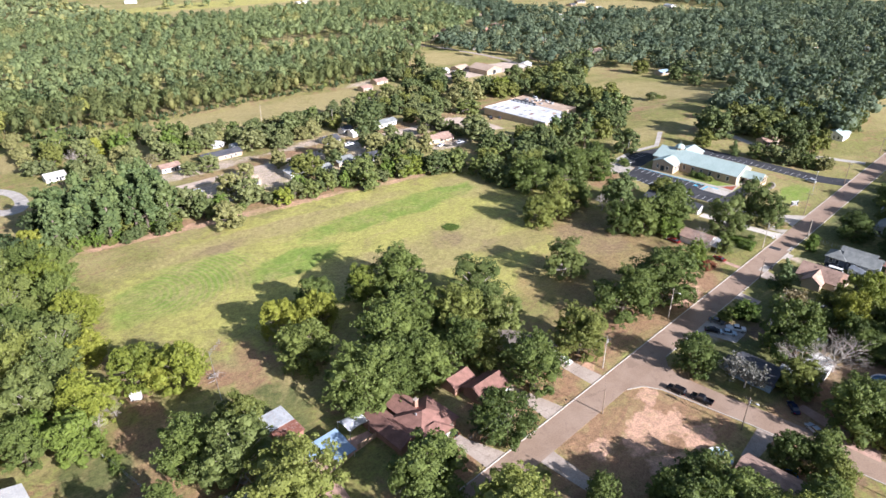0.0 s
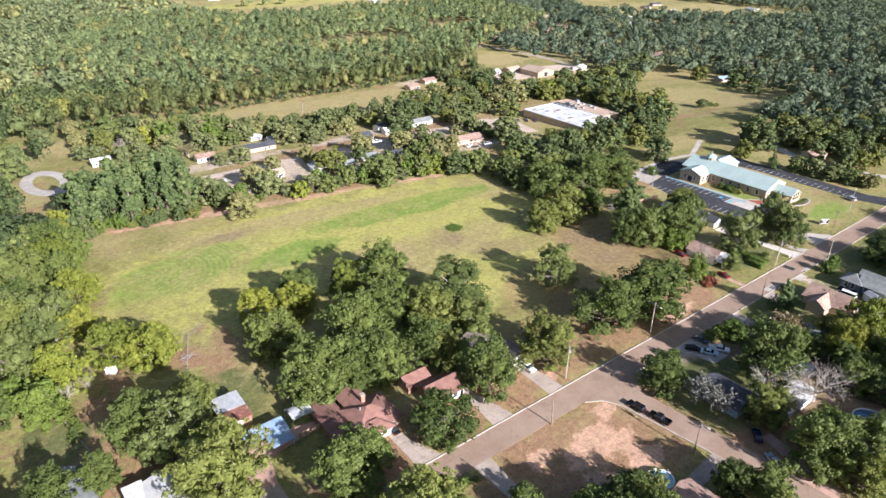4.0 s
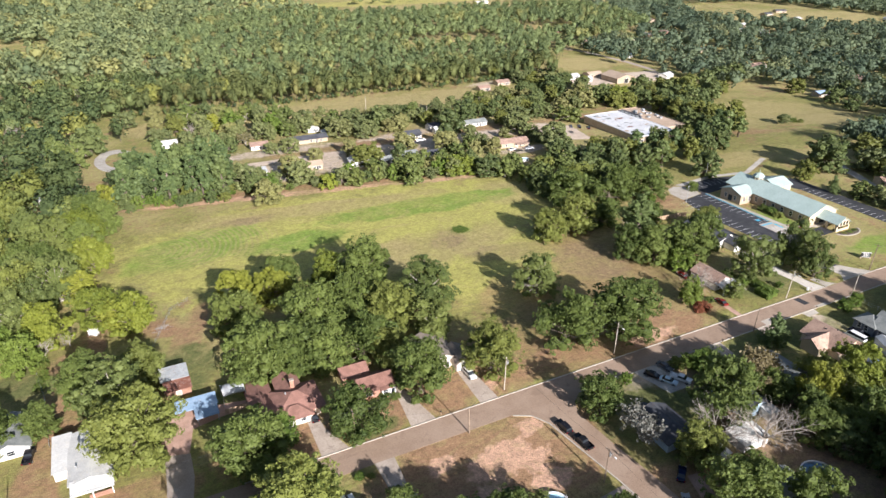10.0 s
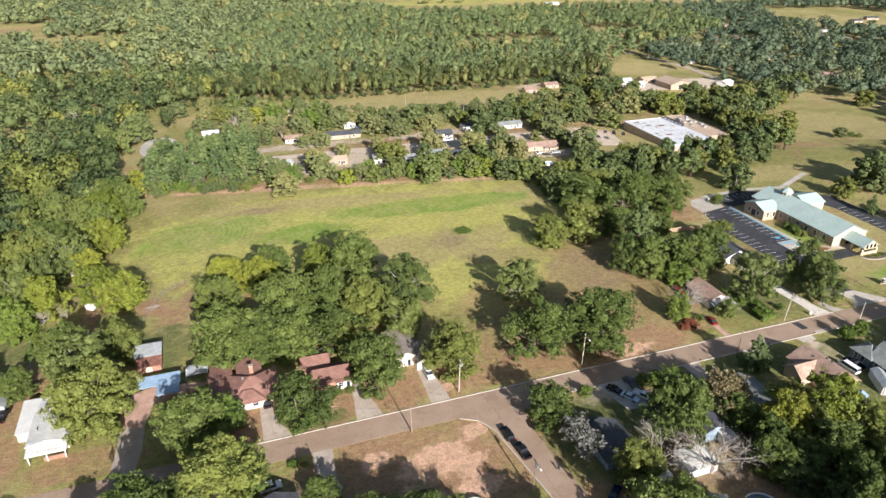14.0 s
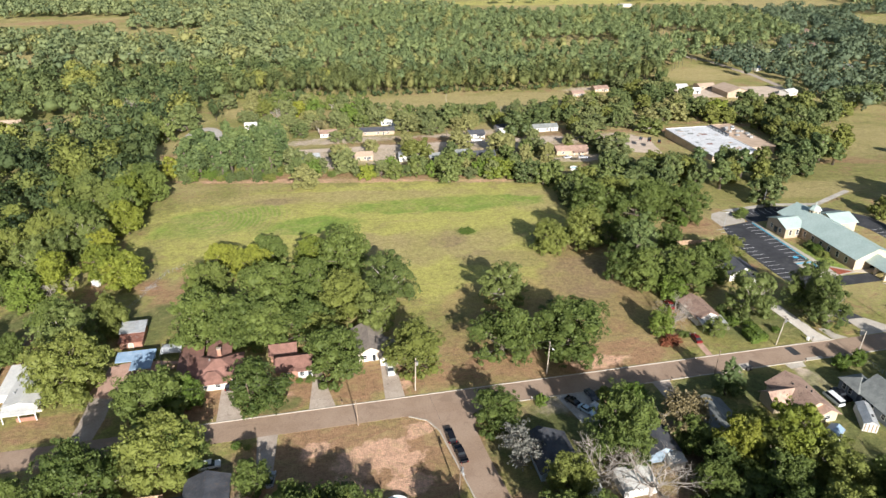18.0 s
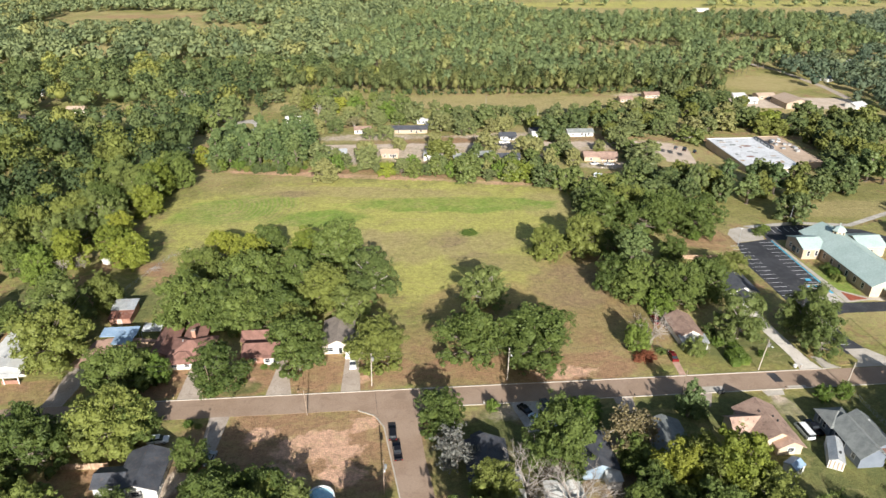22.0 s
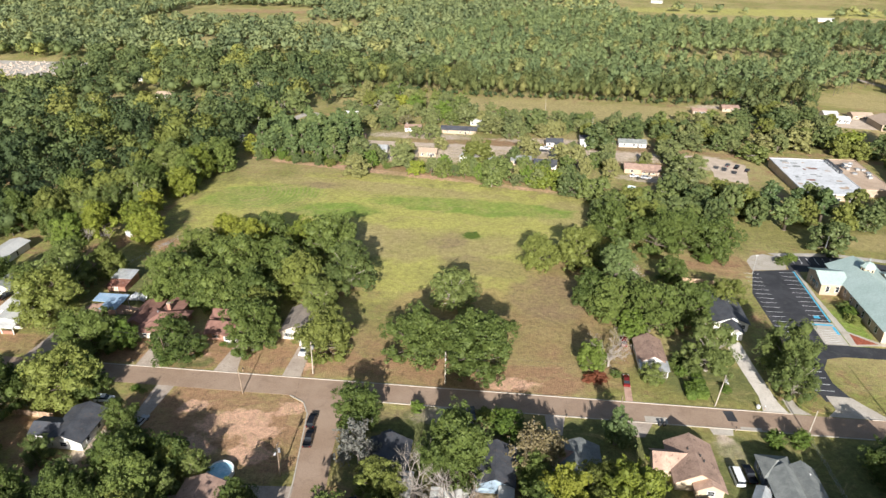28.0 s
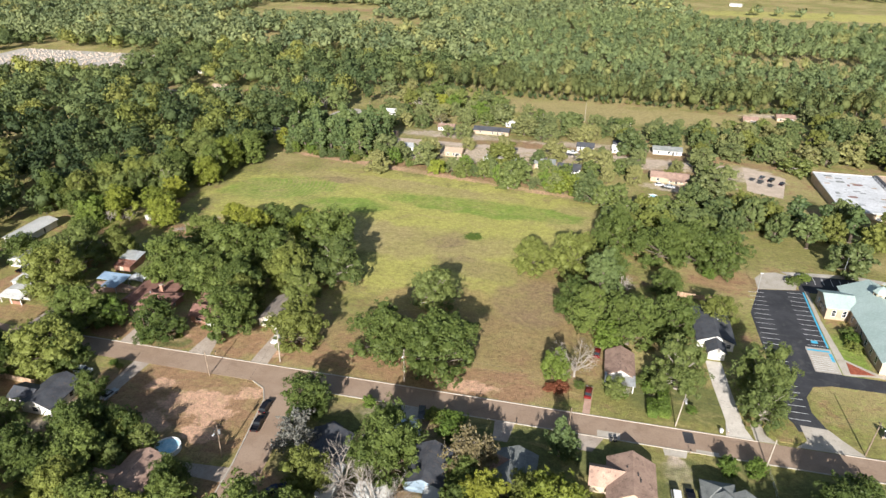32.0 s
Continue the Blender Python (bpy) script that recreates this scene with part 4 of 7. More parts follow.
# the tall pines beyond the meadow, with a leafy edge before them
PINES = [(160, 388), (360, 384), (440, 440), (600, 520), (640, 740), (340, 730), (180, 780), (90, 560), (130, 420)]
EDGE = [(60, 386), (190, 372.5), (312, 371.5), (372, 376), (372, 408), (190, 414), (130, 424), (60, 402)]
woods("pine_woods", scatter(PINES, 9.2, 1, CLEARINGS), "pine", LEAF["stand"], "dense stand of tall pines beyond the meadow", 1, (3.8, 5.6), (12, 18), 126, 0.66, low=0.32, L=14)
woods("edge_woods", scatter(EDGE, 7.2, 6, CLEARINGS), "round", LEAF["edge"], "leafy olive-green edge of the woods along the meadow", 6, (2.8, 5.0), (10, 18), 270, 0.46, low=0.06)
woods("edge_brush", scatter([(60, 383), (190, 371.5), (312, 370.5), (372, 375), (372, 380), (190, 377), (60, 390)], 4.0, 8, CLEARINGS[1:]), "round", LEAF["woods"], "dark brush at the foot of the woods", 8, (1.6, 3.0), (2.5, 6.5), 45, 0.5, False, low=0.0, L=9)
# mixed woods to the west
WEST = [(-420, 240), (-60, 240), (40, 300), (62, 388), (130, 402), (130, 420), (90, 560), (180, 780), (150, 1150), (-560, 1150), (-560, 500)]
west = scatter(WEST, 11.6, 2, CLEARINGS)
woods("mixed_woods", west[west[:, 1] < 470], "round", LEAF["woodland"], "mixed broadleaf woods turning yellow-green", 2, (4.8, 8.8), (8, 19), 256, 0.62, False, low=0.10, L=16)
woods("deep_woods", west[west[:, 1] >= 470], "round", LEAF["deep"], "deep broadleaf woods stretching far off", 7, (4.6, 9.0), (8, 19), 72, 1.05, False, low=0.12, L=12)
FAR = [(180, 780), (300, 745), (640, 720), (1000, 690), (1200, 1000), (900, 1280), (150, 1280), (150, 1150)]
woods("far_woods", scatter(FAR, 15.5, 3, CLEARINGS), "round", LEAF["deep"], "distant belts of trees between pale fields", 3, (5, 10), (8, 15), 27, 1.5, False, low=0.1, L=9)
EAST = [(440, 440), (436, 345), (446, 300), (440, 270), (405, 262), (478, 284), (500, 235), (470, 185), (400, 165), (405, 90), (1050, 90), (1150, 500), (1000, 700), (640, 760), (600, 520)]
rg = random.Random(77)
TOWN = [(rg.uniform(480, 900), rg.uniform(110, 560)) for i in range(34)]
town = scatter(EAST, 11.6, 4, CLEARINGS)
keep = np.min(np.hypot(town[:, None, 0] - np.array(TOWN)[None, :, 0], (town[:, None, 1] - np.array(TOWN)[None, :, 1] + 8)), axis=1) > 13.0
woods("town_trees", town[keep], "round", LEAF["town"], "dark green trees over a distant neighbourhood", 4, (4.6, 8.8), (8, 16), 120, 0.78, False, low=0.06, L=12)
PARK = [(62, 388), (40, 300), (-60, 240), (-420, 240), (-420, 60), (-50, 60), (0, 130), (14, 210), (44, 240), (75, 240)]
woods("west_woods", scatter(PARK, 11.5, 5, CLEARINGS + [rect(-4, 18, 106, 134)]), "round", LEAF["woods"], "dark broadleaf woods west of the field", 5, (4.8, 8.4), (10, 20), 272, 0.6, low=0.08, L=16)


def fill(kind, poly, gap, r, h, seed, holes=()):
    """Single trees in the room that is left between houses and the trees that stand already."""
    rg = random.Random(seed)
    for x, y in scatter(poly, gap, seed, holes):
        if all(math.hypot(x - a, y - b) > 0.6 * c + 0.5 * r[0] for a, b, c in planted):
            plant(kind[int(rg.random() * len(kind))], x, y, rg.uniform(*r), rg.uniform(*h))


for x, y in scatter([(54, 237), (97, 233), (101, 262), (58, 268)], 6.0, 12):
    plant("P", x, y, random.uniform(4.6, 6.2), random.uniform(15, 21))
    planted.pop()
# BUILT and HOMES also hold strips kept treeless for the camera's sight lines
BUILT = [rect(152, 165.5, 26, 48.5), rect(165, 178, 24, 62), rect(176, 188, 30, 47), rect(193, 206, 37, 62), rect(212, 262, 20, 64), rect(226, 264, 28, 64), rect(226, 250, -20, 64), rect(64, 100, 25, 58), rect(91, 98, 45, 64), rect(99, 146, 37, 64), rect(115, 146, 15, 40), [(146, -4), (172, 0), (184, 8), (184, 22), (160, 21), (146, 22)], rect(275, 292, 32, 47), rect(298, 314, 36, 50), rect(128, 158, -30, 62)]
HOMES = [rect(85, 330, 262, 275), rect(105, 120, 246, 262), rect(130, 205, 234, 262), rect(230, 256, 226, 262), rect(264, 350, 214, 266), rect(40, 72, 284, 328), rect(112, 164, 280, 304), rect(194, 254, 270, 288)]
for row in (
        ("oool", [(-6, 140), (30, 140), (46, 205), (50, 236), (18, 230), (-2, 180)], 9.0, (5.0, 7.0), (14, 19), 11, ()),
        ("s", [(52, 235.5), (96, 231), (150, 229), (205, 218), (222, 214), (222, 219), (150, 233), (100, 238)], 5.0, (1.2, 2.4), (1.6, 3.4), 13, ()),
        ("KL", [(72, 335), (150, 300), (230, 305), (300, 320), (306, 336), (225, 322), (140, 324), (80, 347)], 14.0, (4.0, 6.0), (8, 12), 14, HOMES),
        ("KLKOG", [(98, 233), (205, 213), (216, 221), (108, 242)], 5.8, (2.7, 4.6), (5.0, 10.5), 15, HOMES),
        ("KKOK", [(85, 286), (300, 274), (300, 324), (225, 318), (140, 318), (76, 333)], 9.2, (3.8, 5.8), (8, 12), 19, HOMES),
        ("KKL", [(100, 238), (262, 224), (264, 262), (100, 264)], 9.0, (3.4, 5.4), (7, 11), 20, HOMES),
        ("OK", [(318, 318), (366, 318), (372, 372), (318, 382)], 10.5, (4.5, 6.5), (8, 12.5), 27, [rect(305, 322, 350, 372), rect(362, 420, 318, 366)]),
        ("OPO", [(256, 180), (300, 180), (352, 184), (360, 202), (300, 200), (256, 198)], 8.2, (5.2, 7.0), (12, 16), 28, [rect(296, 314, 150, 174)]),
        ("OKO", [(262, 284), (330, 272), (352, 300), (305, 318), (262, 315)], 10.5, (5.2, 7.2), (10, 14.5), 29, HOMES[2:4]),
        ("O", [(350, 204), (372, 200), (388, 222), (404, 258), (440, 272), (440, 290), (352, 290), (352, 268), (356, 240)], 10.0, (5.4, 7.4), (11, 15), 30, ()),
        ("KOLK", [(62, 352), (98, 338), (150, 318), (158, 346), (104, 362), (66, 378)], 10.5, (5.2, 7.2), (11, 15), 35, [rect(40, 72, 284, 328)]),
        ("KOKG", [(74, 338), (110, 322), (166, 305), (168, 318), (115, 336), (78, 350)], 11.0, (5.0, 7.0), (12, 15.5), 37, HOMES),
        ("OOG", [(50, 233), (100, 229), (103, 264), (56, 270)], 5.5, (2.2, 3.6), (4, 8), 16, ()),
        ("O", [(332, 274), (440, 272), (440, 297), (332, 297)], 11.5, (5.0, 7.0), (9, 13), 17, HOMES),
        ("OOL", [(212, 165), (250, 160), (266, 180), (270, 205), (225, 222), (208, 205)], 10.0, (4.5, 6.5), (9, 12.5), 18, ()),
        ("O", [(345, 92), (450, 92), (450, 150), (380, 140)], 11.0, (4.5, 6.5), (9, 13), 21, ()),
        # oaks kept below the view, added to shade the church lawn and street
        ("o", [(252, 2), (330, 2), (330, 28), (252, 27)], 8.0, (5.2, 6.8), (15, 18), 33, BUILT),
        ("oO", [(260, -20), (480, -20), (480, 50), (262, 50)], 13.0, (5, 7), (10, 14), 23, BUILT),
        # tall oaks out of view, added to shade the southern yards
        ("o", [(196, -30), (262, -30), (262, -6), (196, -6)], 10.0, (6.2, 7.6), (19, 22), 36, ()),
        ("ooo", [(182, -16), (226, -16), (226, 15), (182, 15)], 8.0, (4.6, 6.0), (14, 17), 34, BUILT),
        ("ooo", [(145, -30), (300, -30), (300, 24), (146, 24)], 8.0, (5.0, 6.6), (13, 16), 22, BUILT),
        ("oo", [(145, 20), (262, 20), (262, 40), (146, 40)], 9.4, (3.6, 5.0), (9, 12.5), 24, BUILT),
        ("oo", [(-30, 66), (16, 66), (16, 96), (-30, 110)], 10.0, (4.5, 6), (10, 14), 25, ()),
        ("oolo", [(-30, -5), (72, -5), (114, 5), (114, 40), (100, 44), (90, 56), (-30, 56)], 9.0, (4.5, 6.5), (10, 14), 26, BUILT)):
    fill(*row)


# ---- building parts ----
ROOF_MAROON = surface("shingle_maroon", (0.20, 0.105, 0.080), (0.27, 0.145, 0.112), 0.5, 5.0, 0.9, relief=0.5, stain=(0.16, 0.09, 0.07))
ROOF_BROWN = surface("shingle_brown", (0.29, 0.19, 0.145), (0.40, 0.27, 0.205), 0.5, 5.0, 0.9, relief=0.5, stain=(0.11, 0.075, 0.06))
ROOF_PINK = surface("shingle_tan", (0.38, 0.255, 0.19), (0.46, 0.31, 0.235), 0.5, 5.0, 0.9, relief=0.4, stain=(0.25, 0.165, 0.13))
ROOF_ROSE = surface("shingle_streaked", (0.33, 0.22, 0.165), (0.44, 0.30, 0.225), 0.35, 3.0, 0.9, relief=0.5, stain=(0.13, 0.088, 0.07))
ROOF_GREY = surface("shingle_grey", (0.19, 0.20, 0.19), (0.26, 0.27, 0.25), 0.5, 5.0, 0.9, relief=0.5, stain=(0.14, 0.15, 0.14))
ROOF_TAUPE = surface("shingle_taupe", (0.21, 0.175, 0.145), (0.28, 0.235, 0.195), 0.5, 5.0, 0.9, relief=0.5, stain=(0.15, 0.12, 0.10))
ROOF_DARK = surface("shingle_dark", (0.055, 0.058, 0.068), (0.085, 0.09, 0.10), 0.4, 5.0, 0.9, relief=0.5, stain=(0.12, 0.10, 0.09))
ROOF_WHITE = surface("white_metal_roof", (0.52, 0.51, 0.48), (0.60, 0.59, 0.55), 0.3, 3.0, 0.5, relief=0.1, stain=(0.62, 0.58, 0.50))
MEMBRANE = surface("white_roof_membrane", (0.58, 0.58, 0.58), (0.68, 0.68, 0.68), 0.2, 2.0, 0.6, relief=0.05, stain=(0.36, 0.34, 0.32), vary=0)
ROOF_GREEN = surface("pale_green_metal_roof", (0.36, 0.45, 0.41), (0.41, 0.50, 0.46), 0.15, 2.0, 0.45, relief=0.1, vary=0.02)
ROOF_BLUE = surface("pale_blue_metal_roof", (0.23, 0.33, 0.44), (0.29, 0.39, 0.50), 0.4, 3.0, 0.45, relief=0.1, stain=(0.38, 0.44, 0.50))
ROOF_RUST = surface("rusted_metal_roof", (0.19, 0.075, 0.05), (0.27, 0.12, 0.08), 0.6, 4.0, 0.8, relief=0.3, stain=(0.42, 0.36, 0.32))
ROOF_TIN = surface("galvanised_metal_roof", (0.40, 0.42, 0.42), (0.52, 0.53, 0.52), 0.6, 4.0, 0.45, 0.3, relief=0.2, stain=(0.33, 0.25, 0.20))
ROOF_TAN = surface("tan_flat_roof", (0.42, 0.31, 0.22), (0.50, 0.38, 0.28), 0.1, 3.0, 0.9, relief=0.2, stain=(0.32, 0.24, 0.18))
WALL_WHITE = surface("white_siding", (0.60, 0.58, 0.53), (0.67, 0.65, 0.61), 0.4, 5.0, 0.7, relief=0.1, stain=(0.62, 0.58, 0.50))
WALL_TAN = surface("tan_brick", (0.40, 0.31, 0.22), (0.48, 0.38, 0.28), 0.5, 6.0, 0.9, relief=0.4, stain=(0.34, 0.26, 0.19))
WALL_BRICK = surface("orange_brick", (0.32, 0.17, 0.115), (0.39, 0.22, 0.155), 0.5, 7.0, 0.9, relief=0.4, stain=(0.34, 0.19, 0.13))
WALL_CREAM = surface("cream_stucco", (0.52, 0.42, 0.29), (0.59, 0.48, 0.34), 0.3, 5.0, 0.85, relief=0.2, vary=0.03)
WALL_PALE = surface("pale_painted_brick", (0.60, 0.54, 0.46), (0.67, 0.61, 0.53), 0.3, 5.0, 0.85, relief=0.2, stain=(0.50, 0.42, 0.34), vary=0.03)
WALL_GREY = surface("grey_siding", (0.16, 0.185, 0.22), (0.20, 0.225, 0.26), 0.4, 6.0, 0.8, relief=0.2)
WALL_BLUE = surface("blue_siding", (0.28, 0.37, 0.45), (0.34, 0.43, 0.51), 0.4, 6.0, 0.8, relief=0.2)
TRIM = plain("white_trim", (0.75, 0.74, 0.71), 0.6)
DARKMETAL = plain("dark_metal", (0.05, 0.05, 0.05), 0.5, 0.4)
STEEL = plain("galvanised_steel", (0.45, 0.46, 0.46), 0.45, 0.6)
WOODPOLE = surface("weathered_pole_wood", (0.20, 0.145, 0.10), (0.30, 0.23, 0.17), 0.8, 6.0, 0.9, relief=0.4)
PALEPOLE = surface("pale_pole_wood", (0.42, 0.36, 0.29), (0.52, 0.46, 0.38), 0.8, 6.0, 0.9, relief=0.4)
FENCEWOOD = surface("fence_boards", (0.36, 0.24, 0.15), (0.50, 0.36, 0.24), 1.0, 6.0, 0.9, relief=0.3, vary=0.25)
MULCH = surface("red_mulch", (0.26, 0.065, 0.035), (0.36, 0.11, 0.06), 1.0, 9.0, 0.95, relief=0.6, vary=0)
SOIL_BED = surface("dark_soil_bed", (0.09, 0.07, 0.05), (0.15, 0.12, 0.09), 1.0, 9.0, 0.95, relief=0.6)
BRICKPAVE = surface("pinkish_brick_paving", (0.42, 0.26, 0.19), (0.52, 0.34, 0.26), 0.3, 5.0, 0.9, relief=0.3, stain=(0.36, 0.24, 0.18), vary=0.03)
MURKY = surface("murky_water", (0.09, 0.075, 0.06), (0.10, 0.22, 0.36), 0.5, 3.0, 0.12, relief=0.05, vary=0)
POOLWATER = surface("pool_water", (0.30, 0.56, 0.68), (0.50, 0.70, 0.78), 0.6, 3.0, 0.08, relief=0.05, vary=0)
PLASTIC_BLUE = plain("blue_plastic", (0.03, 0.16, 0.45), 0.5)
CLOTH = surface("pale_canvas", (0.62, 0.64, 0.66), (0.72, 0.73, 0.74), 0.5, 4.0, 0.9, relief=0.2)
GLASS, gnt, gb = nodes_of("window_glass", 0.05)
gb.inputs["Base Color"].default_value = (0.03, 0.035, 0.04, 1)
gb.inputs["Specular IOR Level"].default_value = 0.6
RUBBER = plain("tyre_rubber", (0.02, 0.02, 0.02), 0.9)


def wing(parent, x0, x1, y0, y1, h, rise, ridge="x", wall=None, roof=None, over=0.4, z0=0.0, ends=True):
    """One block of a building: walls with their gables, and a roof with thickness over them."""
    bm = bmesh.new()
    xm, ym, t = (x0 + x1) / 2, (y0 + y1) / 2, 0.16
    if wall:
        if ridge in "xy" and ends:
            prof = [(0, z0 - 0.2), (1, z0 - 0.2), (1, h), (0.5, h + rise - 0.02), (0, h)]
        else:
            prof = [(0, z0 - 0.2), (1, z0 - 0.2), (1, h), (0, h)]
        rings = []
        for e in (0, 1):
            if ridge == "x" or ridge not in "xy":
                rings.append([bm.verts.new((x0 if e == 0 else x1, y0 + f * (y1 - y0), z)) for f, z in prof])
            else:
                rings.append([bm.verts.new((x0 + f * (x1 - x0), y1 if e == 0 else y0, z)) for f, z in prof])
        bm.faces.new(rings[0][::-1])
        bm.faces.new(rings[1])
        n = len(prof)
        for i in range(n):
            bm.faces.new((rings[0][i], rings[0][(i + 1) % n], rings[1][(i + 1) % n], rings[1][i]))
        bmesh.ops.recalc_face_normals(bm, faces=bm.faces)
        part("wall", bm, wall, parent)
        bm = bmesh.new()
    X0, X1, Y0, Y1 = x0 - over, x1 + over, y0 - over, y1 + over
    if ridge == "flat":
        box(bm, X0, X1, Y0, Y1, h, h + 0.25)
        for a in ((X0, X1, Y0, Y0 + 0.3), (X0, X1, Y1 - 0.3, Y1), (X0, X0 + 0.3, Y0 + 0.3, Y1 - 0.3), (X1 - 0.3, X1, Y0 + 0.3, Y1 - 0.3)):
            box(bm, *a, h + 0.25, h + 0.5)
    elif ridge == "shed":
        vs = [bm.verts.new((x, y, z)) for d in (0, t) for x, y, z in ((X0, Y0, h - d), (X1, Y0, h - d), (X1, Y1, h + rise - d), (X0, Y1, h + rise - d))]
        for f in ((0, 1, 2, 3), (7, 6, 5, 4), (0, 4, 5, 1), (1, 5, 6, 2), (2, 6, 7, 3), (3, 7, 4, 0)):
            bm.faces.new([vs[i] for i in f])
    elif ridge == "hip":
        e = min(X1 - X0, Y1 - Y0) / 2
        if X1 - X0 > Y1 - Y0:
            a, b = (X0 + e, ym), (X1 - e, ym)
        else:
            a, b = (xm, Y0 + e), (xm, Y1 - e)
        eave = h - over * rise / e
        low = [bm.verts.new((x, y, eave - t)) for x, y in ((X0, Y0), (X1, Y0), (X1, Y1), (X0, Y1))]
        up = [bm.verts.new((x, y, eave)) for x, y in ((X0, Y0), (X1, Y0), (X1, Y1), (X0, Y1))]
        if max(abs(a[0] - b[0]), abs(a[1] - b[1])) < 0.05:
            tip = bm.verts.new((xm, ym, h + rise))
            for i in range(4):
                bm.faces.new((up[i], up[(i + 1) % 4], tip))
        else:
            A, B = bm.verts.new((*a, h + rise)), bm.verts.new((*b, h + rise))
            if X1 - X0 > Y1 - Y0:
                for f in ((up[0], up[1], B, A), (up[1], up[2], B), (up[2], up[3], A, B), (up[3], up[0], A)):
                    bm.faces.new(f)
            else:
                for f in ((up[0], up[1], A), (up[1], up[2], B, A), (up[2], up[3], B), (up[3], up[0], A, B)):
                    bm.faces.new(f)
        for i in range(4):
            bm.faces.new((low[i], low[(i + 1) % 4], up[(i + 1) % 4], up[i]))
        bm.faces.new(low[::-1])
    else:
        half = (y1 - y0) / 2 if ridge == "x" else (x1 - x0) / 2
        drop = over * rise / half
        prof = [(-half - over, h - drop), (0, h + rise), (half + over, h - drop), (half + over, h - drop - t), (0, h + rise - t * 0.9), (-half - over, h - drop - t)]
        prof = [(s, z + 0.05) for s, z in prof]
        rings = [[bm.verts.new((e, ym + s, z) if ridge == "x" else (xm + s, e, z)) for s, z in prof] for e in ((X0, X1) if ridge == "x" else (Y1, Y0))]
        for i in range(6):
            bm.faces.new((rings[0][i], rings[0][(i + 1) % 6], rings[1][(i + 1) % 6], rings[1][i]))
        for r in rings:
            bm.faces.new((r[0], r[1], r[4], r[5]))
            bm.faces.new((r[1], r[2], r[3], r[4]))
        bmesh.ops.recalc_face_normals(bm, faces=bm.faces)
    return part("roof", bm, roof, parent)


def opening(parent, face, at, along, sill, w, h, name="window", frame_mat=None, fill=None):
    """A window or door set on a wall: face S, N, E or W at that coordinate, its middle along the wall."""
    frame_mat, fill = frame_mat or TRIM, fill or GLASS
    out = {"S": -1, "W": -1, "N": 1, "E": 1}[face]

    def slot(bm, a0, a1, z0, z1, d0, d1):
        lo, hi = sorted((at + out * d0, at + out * d1))
        if face in "SN":
            box(bm, a0, a1, lo, hi, z0, z1)
        else:
            box(bm, lo, hi, a0, a1, z0, z1)
    bm = bmesh.new()
    f = 0.1
    a0, a1 = along - w / 2, along + w / 2
    slot(bm, a0 - f, a0, sill - f, sill + h + f, -0.05, 0.07)
    slot(bm, a1, a1 + f, sill - f, sill + h + f, -0.05, 0.07)
    slot(bm, a0, a1, sill + h, sill + h + f, -0.05, 0.07)
    slot(bm, a0, a1, sill - f, sill, -0.05, 0.07)
    if name == "window":
        slot(bm, a0, a1, sill + h / 2 - 0.03, sill + h / 2 + 0.03, -0.05, 0.06)
    ob = part(name, bm, frame_mat, parent)
    bm = bmesh.new()
    slot(bm, a0, a1, sill, sill + h, -0.05, 0.025)
    part("pane" if name == "window" else "door_leaf", bm, fill, ob)
    return ob


def vent(parent, x, y, z, mat=None, s=0.35):
    part("roof_vent", box(bmesh.new(), x - s / 2, x + s / 2, y - s / 2, y + s / 2, z - 0.3, z + 0.35, bevel=0.05), mat or STEEL, parent)


# ---- the church and its ground ----
LOT = [(264.8, 74.0), (272.8, 74.0), (271.8, 77), (270, 82), (270.2, 88), (273, 93), (278, 94.5), (296, 94.5), (296, 100), (282, 100.2), (281.8, 112), (282, 145), (300, 146.5), (318, 142), (323, 130), (322.5, 80), (326, 68.2), (338, 68.2), (333, 78), (333, 140), (322, 152), (300, 158.2), (284, 157), (281, 150.5), (280.5, 146.2), (267.5, 143.8), (263.0, 128), (263.8, 100), (262.8, 82)]
paved("parking_lot", LOT, ASPHALT_NEW, "dark new asphalt car park with white stall lines", 0.035, "car park")
paved("loop_pad", [(267.5, 144.2), (279.5, 146.2), (281, 151), (279, 156), (275, 157.5), (270.5, 156), (267.5, 151.5)], CONCRETE_PALE, "pale concrete turning pad at the end of the car park", 0.045, "pavement")
paved("north_walk", [(279, 156.3), (300, 158.6), (320, 155), (345, 166), (344, 168.2), (320, 157.5), (300, 161), (277, 158.6)], GRAVEL, "pale gravel path behind the church", 0.028, "path")
paved("stall_pad", [(275.3, 100.4), (282.0, 100.4), (282.0, 112.3), (275.3, 112.3)], CONCRETE_PALE, "concrete bays with hatching beside the car park", 0.043, "pavement")
lines = thing("stall_lines", 0, 0, 0.036, label="white painted stall lines on the car park", category="road marking", kind="structure")
bay = placed("stall_line", mesh_of("stall_line", boxed(0, 5.0, -0.07, 0.07, 0, 0.006)), PAINT, lines)
spots = [(264.0, y) for y in np.arange(78.5, 142, 2.75)] + [(276.4, y) for y in np.arange(113.5, 144.5, 2.75)] + [(323.4, y) for y in np.arange(82, 132, 2.8)]
for i, (x, y) in enumerate(spots):
    ob = bay if i == 0 else bay.copy()
    if i:
        scene.collection.objects.link(ob)
    ob.location = [float(v) for v in on_land(x, y)]
for i, x in enumerate(np.arange(284, 302, 2.75)):
    ob = bay.copy()
    scene.collection.objects.link(ob)
    ob.location, ob.rotation_euler = [float(v) for v in on_land(x, 151.5)], (0, 0, radians(88))
